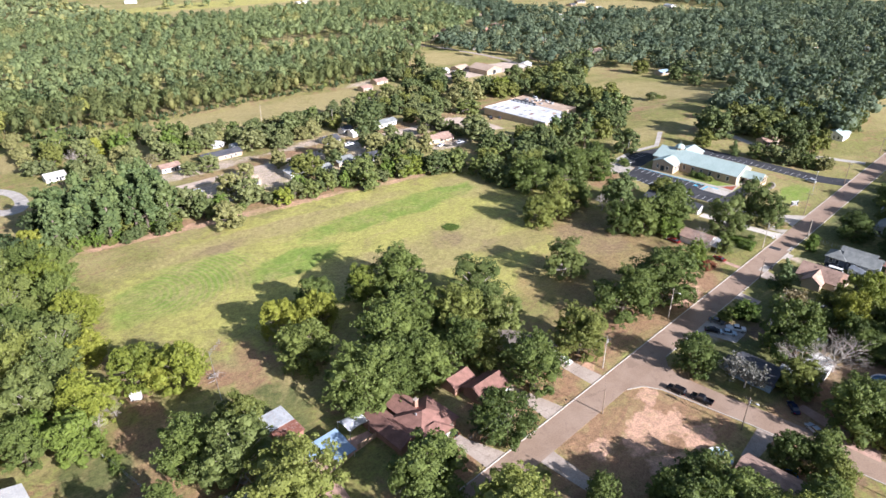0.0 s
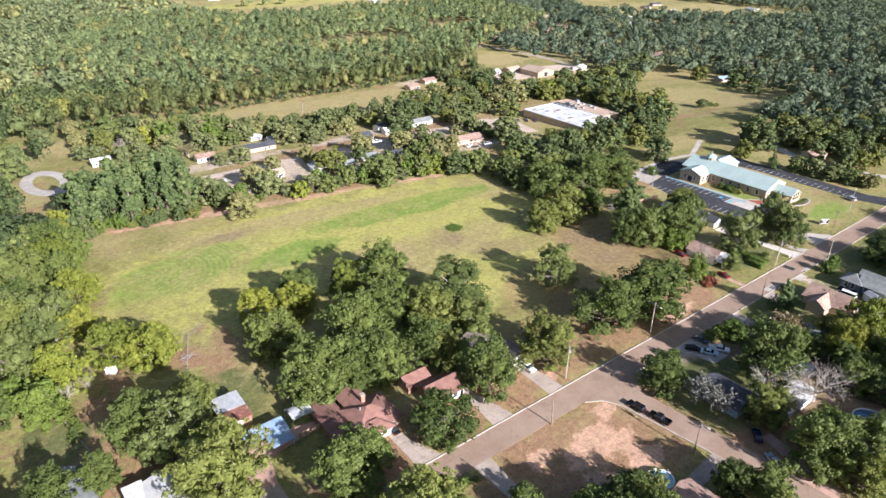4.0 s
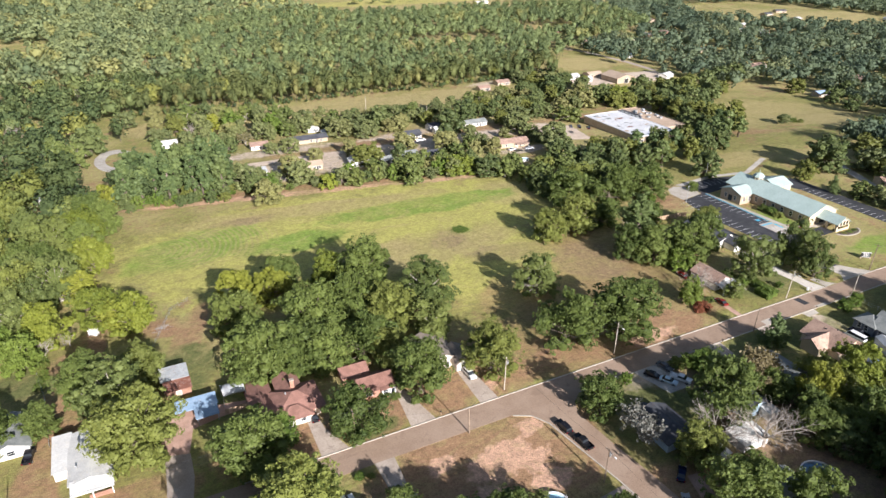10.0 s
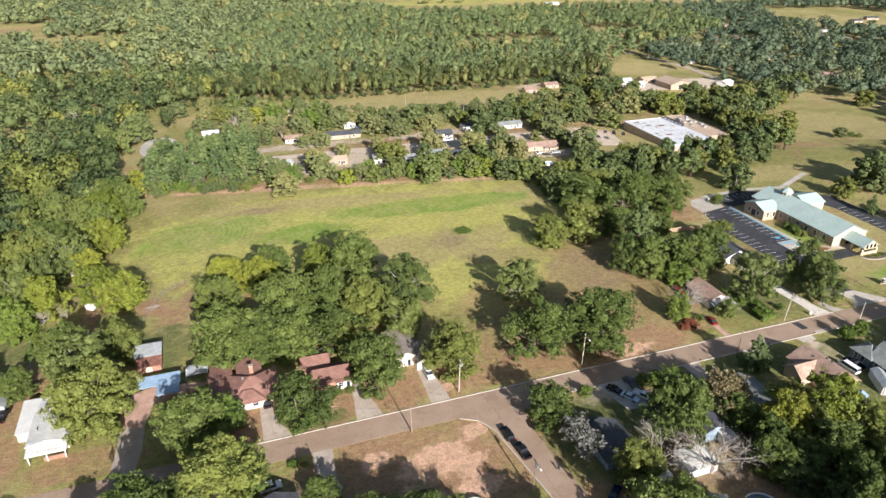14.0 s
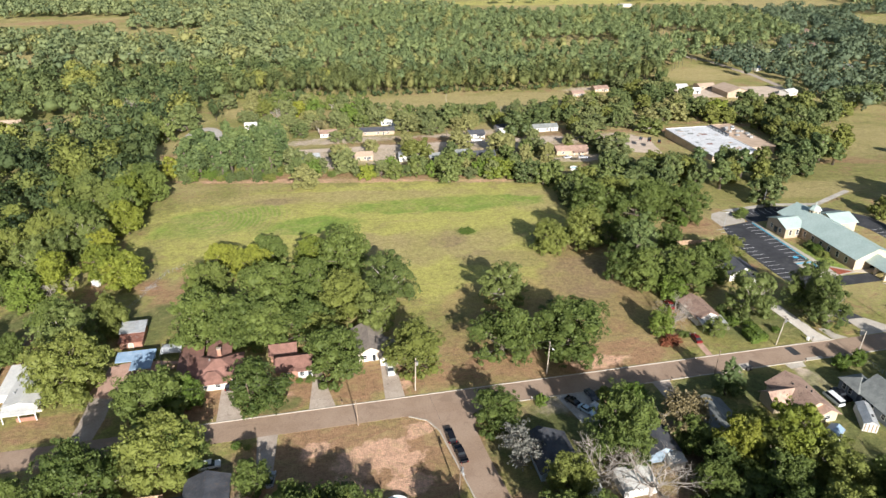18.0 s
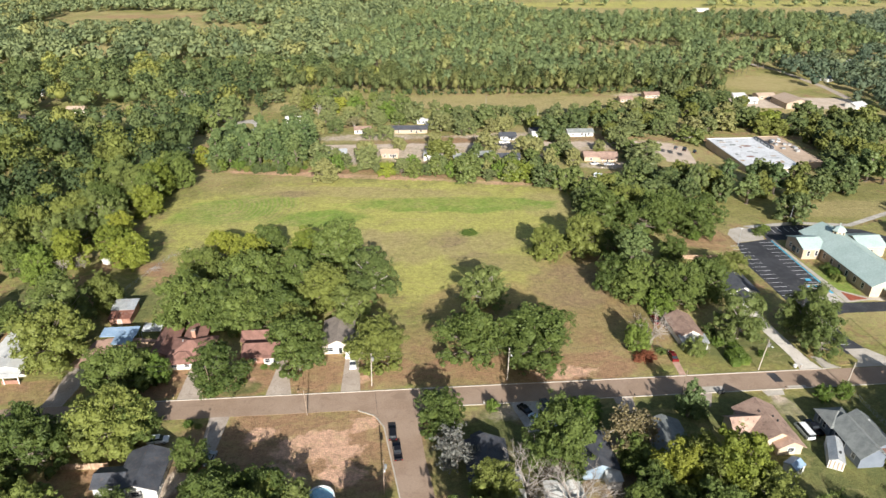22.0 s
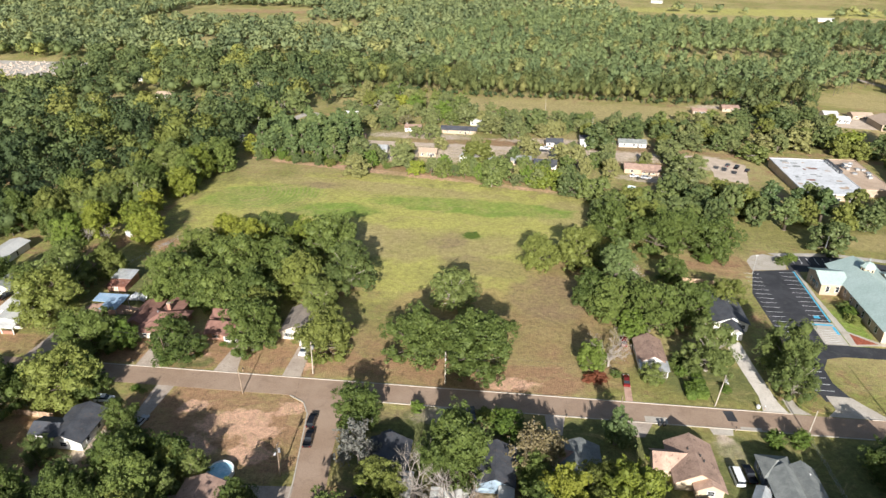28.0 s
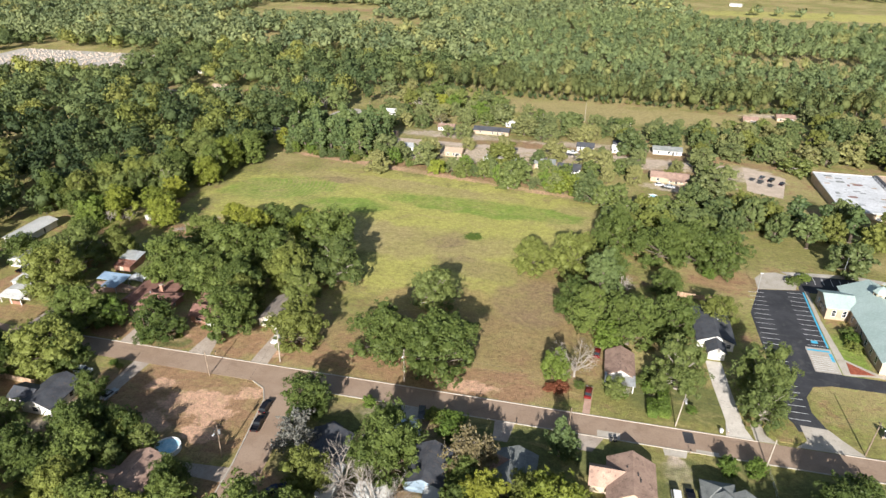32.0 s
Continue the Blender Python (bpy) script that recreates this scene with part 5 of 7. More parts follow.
for x0, x1, y0, y1 in ((281.3, 281.8, 113, 145), (275.6, 281.6, 110.6, 111.4), (280.9, 281.8, 106, 110), (277.6, 279.4, 114.6, 116.0)):
    part("blue_marking", drape(boxed(x0, x1, y0, y1, 0, 0.012)), BLUE_PAINT, lines, "bright blue painted marking")
for i in range(8):
    part("hatch_line", boxed(275.8, 281.2, -0.08, 0.08, 0.006, 0.012, pose(0, 101.3 + i * 0.95, 0)), PAINT, lines)
paved("church_walk", [(282.3, 100.4), (284, 100.4), (291, 101.3), (296, 100.2), (305, 100.2), (305, 102.8), (291.5, 102.8), (284.5, 108), (283.2, 128), (283.2, 146), (282.1, 146), (282.1, 128)], CONCRETE_PALE, "pale concrete walk beside the church", 0.06, "pavement")
tagged(part("mulch_bed", slab([(284.2, 101.2), (290.5, 102.0), (284.6, 106.8)], -0.1, 0.10), MULCH), "triangular bed of red mulch", "flower bed", kind="structure")
tagged(part("entrance_bed", slab([(294.5 + 6.5 + 6 * math.cos(a), 93.0 + 3.2 * math.sin(a)) for a in (math.pi + i * math.pi / 10 for i in range(11))], -0.1, 0.12), SOIL_BED), "half-round planted bed before the church porch", "flower bed", kind="structure")
bm = bmesh.new()
for i in range(10):
    a, b = math.pi + i * math.pi / 10, math.pi + (i + 1) * math.pi / 10
    slab([(301 + 6.0 * math.cos(a), 93 + 3.2 * math.sin(a)), (301 + 6.5 * math.cos(a), 93 + 3.7 * math.sin(a)), (301 + 6.5 * math.cos(b), 93 + 3.7 * math.sin(b)), (301 + 6.0 * math.cos(b), 93 + 3.2 * math.sin(b))], -0.1, 0.2, bm)
tagged(part("bed_kerb", bm, CONCRETE_PALE), "pale kerb round the planted bed", "kerb", kind="structure")
paved("church_apron", [(263.6, 68.15), (278.6, 68.15), (274.6, 73.0), (272.2, 76.2), (266.0, 76.4), (266.4, 71.0)], CONCRETE_PALE, "pale concrete apron at the car park's mouth", 0.04, "pavement")
paved("walk_apron", [(254.6, 68.15), (259.6, 68.15), (257.4, 70.4), (256.8, 73.6), (254.2, 73.8)], CONCRETE_PALE, "small pale concrete apron beside a grass island", 0.04, "pavement")
tagged(part("grass_island", slab([(257.8, 75.0), (258.4, 71.4), (260.2, 69.2), (264.6, 69.2), (265.6, 71.4), (264.6, 76.4), (262.6, 80), (260.0, 79.6)], -0.1, 0.14), GROUND), "grass island with a kerb by the car park", "verge", kind="structure")

church = thing("church", 0, 0, 0, label="tan stucco church with pale green metal roof and cupola", category="church")
wing(church, 291.7, 307.5, 103, 144, 4.2, 3.4, "y", WALL_TAN, ROOF_GREEN, 0.5, -1.2)
part("front_wall", slab([(291.6, -0.1), (307.6, -0.1), (307.6, 4.2), (299.6, 7.55), (291.6, 4.2)], 0, 0.06), WALL_CREAM, church, "cream stucco front gable").matrix_local = pose(0, 103, 0, 90, 0, 0)
wing(church, 285.0, 293.0, 130.3, 140.8, 4.0, 1.9, "x", WALL_TAN, ROOF_GREEN, 0.5, -1.2)
wing(church, 306.5, 316.0, 130.3, 140.8, 4.0, 1.9, "x", WALL_CREAM, ROOF_GREEN, 0.5, -1.2)
wing(church, 295.8, 303.4, 94.0, 103.0, 3.3, 2.3, "y", None, ROOF_GREEN, 0.3)
for x in (296.2, 303.0):
    for y in (94.4, 98.4):
        part("porch_column", boxed(x - 0.4, x + 0.4, y - 0.4, y + 0.4, -0.1, 3.25, bevel=0.05), WALL_CREAM, church)
bm = slab([(295.8, 2.2), (303.4, 2.2), (303.4, 3.3), (299.6, 5.5), (295.8, 3.3)], 0, 0.3)
part("porch_gable", bm, WALL_CREAM, church).matrix_local = pose(0, 94.3, 0, 90, 0, 0)
for x in (297.8, 299.6, 301.4):
    bm = bmesh.new()
    box(bm, x - 0.5, x + 0.5, 93.93, 94.0, 2.5, 3.6)
    cone(bm, (x, 93.93, 3.6), (x, 94.0, 3.6), 0.5, 0.5, 12)
    part("arch_window", bm, GLASS, church)
part("porch_front", boxed(296.6, 302.6, 94.1, 94.35, -0.1, 1.0), WALL_CREAM, church)
# octagonal cupola over the crossing
CX, CY = 300.4, 135.6
cupola = part("cupola", cone(bmesh.new(), (CX, CY, 5.0), (CX, CY, 8.3), 2.1, 2.1, 8), WALL_CREAM, church, "cream octagonal cupola")
bm = bmesh.new()
for z0, z1, r0, r1 in ((8.25, 8.5, 2.5, 2.5), (8.5, 9.5, 2.4, 1.5), (9.5, 10.0, 1.5, 0.15), (9.9, 11.4, 0.07, 0.05)):
    cone(bm, (CX, CY, z0), (CX, CY, z1), r0, r1, 8)
box(bm, CX - 0.4, CX + 0.4, CY - 0.05, CY + 0.05, 10.8, 10.9)
part("cupola_roof", bm, ROOF_GREEN, cupola)
for i in range(8):
    m = pose(CX, CY, 7.3, 0, 0, 22.5 + i * 45)
    part("cupola_window", boxed(1.9, 2.0, -0.35, 0.35, -0.45, 0.5, m), GLASS, cupola)
for y in np.arange(107, 129, 4.2):
    opening(church, "W", 291.7, y, 1.0, 1.2, 2.0)
    opening(church, "E", 307.5, y, 1.0, 1.2, 2.0)
for x in (287.2, 290.2):
    opening(church, "S", 130.3, x, 0.9, 1.0, 2.0)
opening(church, "S", 130.3, 310.8, 0.9, 1.3, 1.6)
for y in (133.2, 138.0):
    opening(church, "W", 285.0, y, 1.0, 1.1, 1.6)
opening(church, "W", 285.0, 135.6, 0.05, 1.8, 2.3, "door", DARKMETAL, GLASS)
opening(church, "S", 102.94, 299.6, 0.05, 2.6, 2.5, "door", DARKMETAL, GLASS)
sign = thing("church_sign", 285.3, 75.2, 0, -35, "dark board sign with pale frame on two brick posts", "sign")
part("board", boxed(-1.6, 1.6, -0.15, 0.15, 0.7, 2.3, bevel=0.03), DARKMETAL, sign)
part("frame", box(boxed(-1.75, 1.75, -0.12, 0.12, 2.3, 2.45), -1.75, 1.75, -0.12, 0.12, 0.55, 0.7), TRIM, sign)
for x in (-1.5, 1.5):
    part("post", boxed(x - 0.2, x + 0.2, -0.2, 0.2, -0.1, 0.7), WALL_TAN, sign)
for i, w in enumerate((2.2, 1.6, 1.9)):
    part("lettering_bar", boxed(-w / 2, w / 2, -0.17, -0.15, 1.9 - i * 0.4, 2.05 - i * 0.4), TRIM, sign)


# ---- houses along the street ----
def house(label, category="house", name="house"):
    return thing(name, 0, 0, 0, label=label, category=category)


def chimney(parent, x, y, z0, z1, mat):
    c = part("chimney", boxed(x - 0.5, x + 0.5, y - 0.4, y + 0.4, z0, z1, bevel=0.03), mat, parent)
    part("chimney_cap", boxed(x - 0.6, x + 0.6, y - 0.5, y + 0.5, z1, z1 + 0.12), CONCRETE, c)


# maroon-roofed brick house with a chimney
h1 = house("orange brick house with a maroon hipped roof and chimney")
wing(h1, 77.0, 88.3, 82.5, 92.5, 2.7, 2.3, "hip", WALL_BRICK, ROOF_MAROON, 0.6)
wing(h1, 77.6, 85.0, 80.8, 86.5, 2.5, 1.4, "hip", WALL_PALE, ROOF_MAROON, 0.5)
wing(h1, 72.3, 77.6, 84.0, 97.5, 2.6, 1.5, "y", WALL_BRICK, ROOF_MAROON, 0.5)
wing(h1, 79.5, 85.0, 90.0, 97.0, 2.6, 1.5, "y", WALL_BRICK, ROOF_MAROON, 0.5)
chimney(h1, 82.8, 90.6, 3.5, 6.0, WALL_BRICK)
for x in (79.5, 82.8):
    opening(h1, "S", 80.8, x, 0.9, 1.3, 1.3)
opening(h1, "S", 82.5, 86.7, 0.05, 1.0, 2.05, "door", TRIM, WOODPOLE)
opening(h1, "E", 88.3, 87.5, 0.9, 1.4, 1.2)
vent(h1, 80.5, 88.0, 4.5)

h2 = house("low house with a maroon gabled roof and white porch")
wing(h2, 97.5, 106.5, 82.2, 88.6, 2.7, 1.8, "x", WALL_BRICK, ROOF_MAROON, 0.6)
wing(h2, 95.8, 102.5, 90.0, 95.5, 2.5, 1.3, "x", WALL_BRICK, ROOF_MAROON, 0.5)
wing(h2, 103.0, 106.8, 81.2, 83.0, 2.5, 0.4, "shed", WALL_WHITE, ROOF_MAROON, 0.3)
opening(h2, "S", 81.2, 104.0, 0.9, 1.2, 1.2)
opening(h2, "S", 82.2, 100.0, 0.9, 1.6, 1.3)
opening(h2, "S", 81.2, 106.0, 0.05, 0.9, 2.0, "door")

h3 = house("grey-roofed bungalow with white front gable and garage")
wing(h3, 118.6, 126.6, 85.0, 97.5, 2.8, 1.9, "y", WALL_PALE, ROOF_TAUPE, 0.5)
wing(h3, 124.8, 129.6, 82.2, 90.0, 2.6, 1.3, "y", WALL_WHITE, ROOF_TAUPE, 0.4)
opening(h3, "S", 82.2, 127.2, 0.05, 2.8, 2.1, "garage_door", TRIM, TRIM)
opening(h3, "S", 85.0, 120.6, 0.9, 1.6, 1.2)
opening(h3, "S", 85.0, 123.4, 0.05, 0.9, 2.0, "door")

white_house = house("white metal-roofed house with a carport bay and brick front")
wing(white_house, 33.2, 41.2, 81.0, 97.0, 2.8, 1.0, "y", WALL_WHITE, ROOF_WHITE, 0.5)
wing(white_house, 29.9, 33.4, 86.5, 98.0, 2.5, 0.5, "shed", WALL_WHITE, ROOF_WHITE, 0.3)
wing(white_house, 33.5, 41.2, 77.6, 81.2, 2.6, 0.5, "shed", None, ROOF_WHITE, 0.3)
part("porch_wall", boxed(36.5, 41.0, 78.0, 78.25, -0.1, 1.1), WALL_BRICK, white_house)
for x in (33.6, 37.3, 41.0):
    part("porch_post", boxed(x - 0.1, x + 0.1, 77.8, 78.0, -0.1, 2.6), TRIM, white_house)
for y in (83.5, 88.0, 93.0):
    opening(white_house, "E", 41.2, y, 0.9, 1.2, 1.2)
opening(white_house, "S", 81.0, 38.5, 0.05, 0.95, 2.05, "door")
opening(white_house, "S", 81.0, 35.2, 0.9, 1.5, 1.2)
vent(white_house, 37, 92, 3.6)
vent(white_house, 34.6, 85, 3.7)

grey_house = house("grey-roofed white house under trees")
wing(grey_house, 17.5, 25.0, 98.5, 110.0, 2.7, 1.6, "y", WALL_WHITE, ROOF_GREY, 0.5)
opening(grey_house, "S", 98.5, 21.2, 0.9, 1.5, 1.2)
wl = house("long low white-roofed building at the wood's edge")
wing(wl, 2.0, 9.0, 112.5, 130.5, 2.8, 0.9, "y", WALL_WHITE, ROOF_WHITE, 0.6)
opening(wl, "E", 9.0, 117, 0.9, 1.4, 1.1)
opening(wl, "E", 9.0, 124, 0.05, 0.95, 2.0, "door")

shed = thing("shed", 0, 0, 0, label="brick shed with half rusted, half grey metal roof", category="shed")
wing(shed, 54.4, 60.4, 104.4, 108.4, 2.2, 0.5, "shed", WALL_BRICK, ROOF_RUST, 0.3)
wing(shed, 54.0, 60.2, 108.7, 113.4, 2.75, 0.6, "shed", WALL_BRICK, ROOF_TIN, 0.4)
opening(shed, "S", 104.2, 57.4, 0.05, 1.1, 1.9, "door", TRIM, WALL_CREAM)
carport = thing("carport", 0, 0, 0, label="open carport with a pale blue metal roof", category="carport")
wing(carport, 55.6, 65.2, 94.8, 98.6, 2.5, 0.4, "shed", None, ROOF_BLUE, 0.2)
wing(carport, 59.8, 65.0, 90.8, 94.6, 2.35, 0.15, "shed", None, ROOF_BLUE, 0.1)
for x in (56, 60.2, 64.8):
    for y in (91.2, 98.2):
        if x > 57 or y > 95:
            part("post", boxed(x - 0.07, x + 0.07, y - 0.07, y + 0.07, -0.1, 2.4), STEEL, carport)
sail = thing("shade_sail", 0, 0, 0, label="grey-white canvas shade stretched over a lawn corner", category="awning")
bm = bmesh.new()
N = 8
g2 = [[bm.verts.new((66.8 + 5.4 * i / N, 95.2 + 4.6 * j / N + 0.5 * math.sin(i / N * math.pi) * (1 if j == 0 else -1 if j == N else 0), 2.9 + 0.9 * math.sin(j / N * 2.2) - 1.0 * (4 * (i / N - 0.5) ** 2) * (j / N - 0.3) * 0.6)) for i in range(N + 1)] for j in range(N + 1)]
for j in range(N):
    for i in range(N):
        bm.faces.new((g2[j][i], g2[j][i + 1], g2[j + 1][i + 1], g2[j + 1][i]))
bmesh.ops.solidify(bm, geom=bm.faces, thickness=0.03)
part("canvas", bm, CLOTH, sail, smooth=True)
for x, y in ((66.8, 95.2), (72.2, 95.2), (66.8, 99.8), (72.2, 99.8)):
    part("post", cone(bmesh.new(), (x, y, -0.1), (x, y, 3.5), 0.07, 0.07, 8), STEEL, sail)
paved("patio", [(50.2, 84.0), (56.8, 82.4), (58.6, 90.5), (65.5, 92.0), (72, 92.5), (72, 95.5), (59.4, 98.0), (53.4, 96.6)], BRICKPAVE, "pinkish brick patio and drive beside the carport", 0.03, "pavement")

# drives on the north side
for pts, mat, lab in (
        ([(83.2, 68.0), (89.8, 68.0), (86.6, 77.5), (86.3, 84), (83.6, 84)], CONCRETE, "concrete drive with a worn surface"),
        ([(105.2, 68.0), (111.8, 68.0), (109.4, 80.5), (108.6, 86), (106.6, 86), (106.6, 80)], CONCRETE, "brownish concrete drive"),
        ([(124.2, 68.0), (129.3, 68.0), (128.6, 82.0), (124.8, 82.0)], CONCRETE, "pale concrete drive to the garage"),
        ([(50.4, 68.0), (55.6, 68.0), (56.8, 75), (57.0, 82.5), (51.6, 84.0), (51.2, 76)], CONCRETE, "shaded concrete drive"),
        ([(247.9, 68.0), (254.2, 68.0), (252.8, 72), (251.4, 88), (250.8, 98.5), (246.6, 98.5), (247.2, 88), (248.6, 74)], CONCRETE_CLEAN, "long pale concrete drive"),
        ([(214.2, 68.0), (216.0, 68.0), (216.6, 79), (214.8, 79)], BRICKPAVE, "rutted reddish drive"),
        ([(233.4, 58.4), (238.0, 58.4), (238.6, 61.0), (232.8, 61.0)], CONCRETE_PALE, "short pale drive end before a dusty track"),
        ([(213.6, 61.0), (213.4, 55.5), (217.0, 55.5), (219.8, 61.0)][::-1], CONCRETE, "short concrete drive end"),
        ([(166.8, 61.0), (169.5, 50), (176.5, 50), (176, 61)][::-1][::-1], GRAVEL, "shaded gravel drive with parked cars"),
        ([(194.0, 54), (197.5, 54), (198.5, 61), (193.5, 61)], CONCRETE, "short pale concrete drive"),
        ([(93.4, 46), (96.6, 46), (97.8, 61), (93.0, 61)], CONCRETE, "shaded concrete drive"),
        ([(126.8, 30.6), (127.6, 27.4), (139.3, 27.2), (139.0, 31.6)], CONCRETE, "grey concrete drive to the side street"),
        ([(147.0, 7.5), (150.5, 8.5), (153.5, 17), (155.2, 27), (152.6, 27.4), (150.0, 19), (146.9, 15)], BRICKPAVE, "sandy parking strip by the side street")):
    a = sum(p[0] * q[1] - q[0] * p[1] for p, q in zip(pts, pts[1:] + pts[:1]))
    paved("driveway", pts if a > 0 else pts[::-1], mat, lab, 0.033, "driveway")
for pts, lab in (([(218.0, 60.95), (223.4, 60.95), (223.4, 63.2), (218.0, 63.2)], "pale concrete patch at the street's edge"), ([(240.5, 60.95), (245.5, 60.95), (245.5, 61.9), (240.5, 61.9)], "pale drain slab at the street's edge")):
    paved("road_patch", pts, CONCRETE_PALE, lab, 0.045)
paved("tar_patch", [(238.2, 63.6), (240.6, 63.6), (240.2, 67.4), (237.8, 67.4)], ASPHALT_NEW, "dark asphalt repair in the street", 0.04)

# weathered cottage with a broken roof
old = house("weathered brown-roofed cottage with stripped pale porch")
wing(old, 219.6, 226.6, 82.5, 93.0, 2.7, 1.9, "y", WALL_WHITE, ROOF_BROWN, 0.5)
wing(old, 219.4, 226.8, 79.0, 82.6, 2.4, 0.5, "shed", None, ROOF_TIN, 0.2)
for x in (219.7, 222.0, 224.3, 226.5):
    part("porch_post", boxed(x - 0.1, x + 0.1, 79.0, 79.2, -0.1, 2.4), TRIM, old)
opening(old, "S", 82.5, 221.2, 0.8, 1.1, 1.4)
opening(old, "S", 82.5, 224.0, 0.05, 0.9, 2.0, "door")
opening(old, "E", 226.6, 88.0, 0.8, 1.1, 1.4)

dark_house = house("dark-roofed house with a white gabled entry")
wing(dark_house, 244.8, 254.6, 104.5, 122.0, 2.9, 2.0, "y", WALL_WHITE, ROOF_DARK, 0.5)
wing(dark_house, 247.2, 251.6, 99.5, 105.0, 2.8, 1.4, "y", WALL_WHITE, ROOF_DARK, 0.5)
opening(dark_house, "S", 99.5, 249.4, 0.05, 2.6, 2.1, "garage_door", TRIM, TRIM)
opening(dark_house, "S", 104.5, 253.2, 0.9, 1.1, 1.3)
vent(dark_house, 251, 114, 4.4)

tan_house = house("tan-roofed house with cross gables south of the street")
wing(tan_house, 220.6, 230.0, 40.0, 51.6, 2.8, 2.6, "y", WALL_CREAM, ROOF_ROSE, 0.6)
wing(tan_house, 216.8, 226.0, 43.5, 49.0, 2.7, 2.0, "x", WALL_CREAM, ROOF_ROSE, 0.5)
wing(tan_house, 224.5, 230.2, 38.2, 42.0, 2.7, 1.5, "y", WALL_CREAM, ROOF_PINK, 0.6)
opening(tan_house, "S", 38.2, 227.5, 0.9, 1.4, 1.2)
opening(tan_house, "E", 230.0, 46.0, 0.9, 1.2, 1.2)
for x, y, z in ((226.4, 45.5, 5.0), (226.9, 44.2, 4.8), (224.2, 47.5, 4.7)):
    vent(tan_house, x, y, z, DARKMETAL)

slate = house("grey clapboard house with grey hipped and gabled roofs")
wing(slate, 239.8, 246.0, 43.0, 49.0, 3.4, 1.8, "hip", WALL_GREY, ROOF_GREY, 0.5)
wing(slate, 240.4, 246.4, 33.0, 44.0, 3.4, 2.4, "y", WALL_GREY, ROOF_GREY, 0.5)
wing(slate, 245.0, 250.6, 35.5, 46.0, 3.2, 1.9, "y", WALL_GREY, ROOF_GREY, 0.5)
wing(slate, 246.5, 250.6, 31.5, 35.4, 2.5, 0.6, "shed", None, ROOF_MAROON, 0.3)
for x in (246.8, 250.3):
    part("deck_post", boxed(x - 0.1, x + 0.1, 31.6, 31.8, -0.1, 2.5), FENCEWOOD, slate)
part("deck_rail", box(boxed(246.6, 250.6, 31.2, 31.3, 0.4, 0.7), 246.6, 250.6, 31.2, 31.3, 0.8, 1.0), FENCEWOOD, slate)
for y in (47.2, 45.2, 41.5, 38.8, 35.2):
    opening(slate, "W", 239.8 if y > 43 else 240.4, y, 1.1, 1.0, 1.5)
opening(slate, "N", 49.0, 243.0, 1.1, 1.2, 1.5)
vent(slate, 248.6, 43, 4.4, TRIM)

mid = house("shaded house with a grey-brown roof behind trees")
wing(mid, 196.5, 204.8, 38.0, 48.4, 2.7, 1.8, "y", WALL_WHITE, ROOF_GREY, 0.5)
wing(mid, 194.5, 200.5, 42.5, 47.0, 2.6, 1.3, "x", WALL_WHITE, ROOF_BROWN, 0.4)
opening(mid, "N", 48.4, 200.6, 0.9, 1.2, 1.2)
b1 = house("blue-grey house with a dark roof and white side porch")
wing(b1, 153.6, 162.4, 34.5, 45.2, 2.8, 1.9, "y", WALL_BLUE, ROOF_DARK, 0.5)
wing(b1, 155.5, 159.0, 44.6, 47.2, 2.6, 1.0, "y", WALL_BLUE, ROOF_DARK, 0.4)
wing(b1, 161.0, 164.4, 26.5, 35.8, 2.5, 0.4, "shed", WALL_WHITE, ROOF_WHITE, 0.2)
opening(b1, "N", 45.2, 160.8, 0.9, 1.2, 1.2)
opening(b1, "W", 153.6, 40.0, 0.9, 1.4, 1.2)
b2 = house("dark blue-roofed house with white lean-tos")
wing(b2, 178.0, 186.0, 34.5, 45.5, 2.8, 1.8, "y", WALL_BLUE, ROOF_DARK, 0.5)
wing(b2, 169.0, 176.5, 26.5, 32.0, 2.4, 0.5, "shed", WALL_WHITE, ROOF_WHITE, 0.3)
wing(b2, 183.0, 186.0, 31.5, 34.4, 2.3, 0.4, "shed", WALL_WHITE, ROOF_WHITE, 0.2)
opening(b2, "N", 45.5, 182.0, 0.9, 1.4, 1.2)
sw = house("white house with a nearly black roof south of the street")
wing(sw, 79.5, 88.0, 36.5, 47.5, 2.8, 1.7, "y", WALL_WHITE, ROOF_DARK, 0.5)
wing(sw, 74.5, 80.5, 38.0, 43.5, 2.6, 1.2, "x", WALL_WHITE, ROOF_DARK, 0.4)
for y in (39.0, 43.5):
    opening(sw, "E", 88.0, y, 0.9, 1.2, 1.2)
opening(sw, "S", 36.5, 83.6, 0.9, 1.6, 1.2)
brown = house("low house with a worn reddish-brown roof")
wing(brown, 117.0, 125.5, 15.5, 28.5, 2.7, 1.9, "y", WALL_CREAM, ROOF_BROWN, 0.5)
wing(brown, 112.5, 118.0, 18.0, 24.0, 2.5, 1.3, "x", WALL_CREAM, ROOF_BROWN, 0.4)
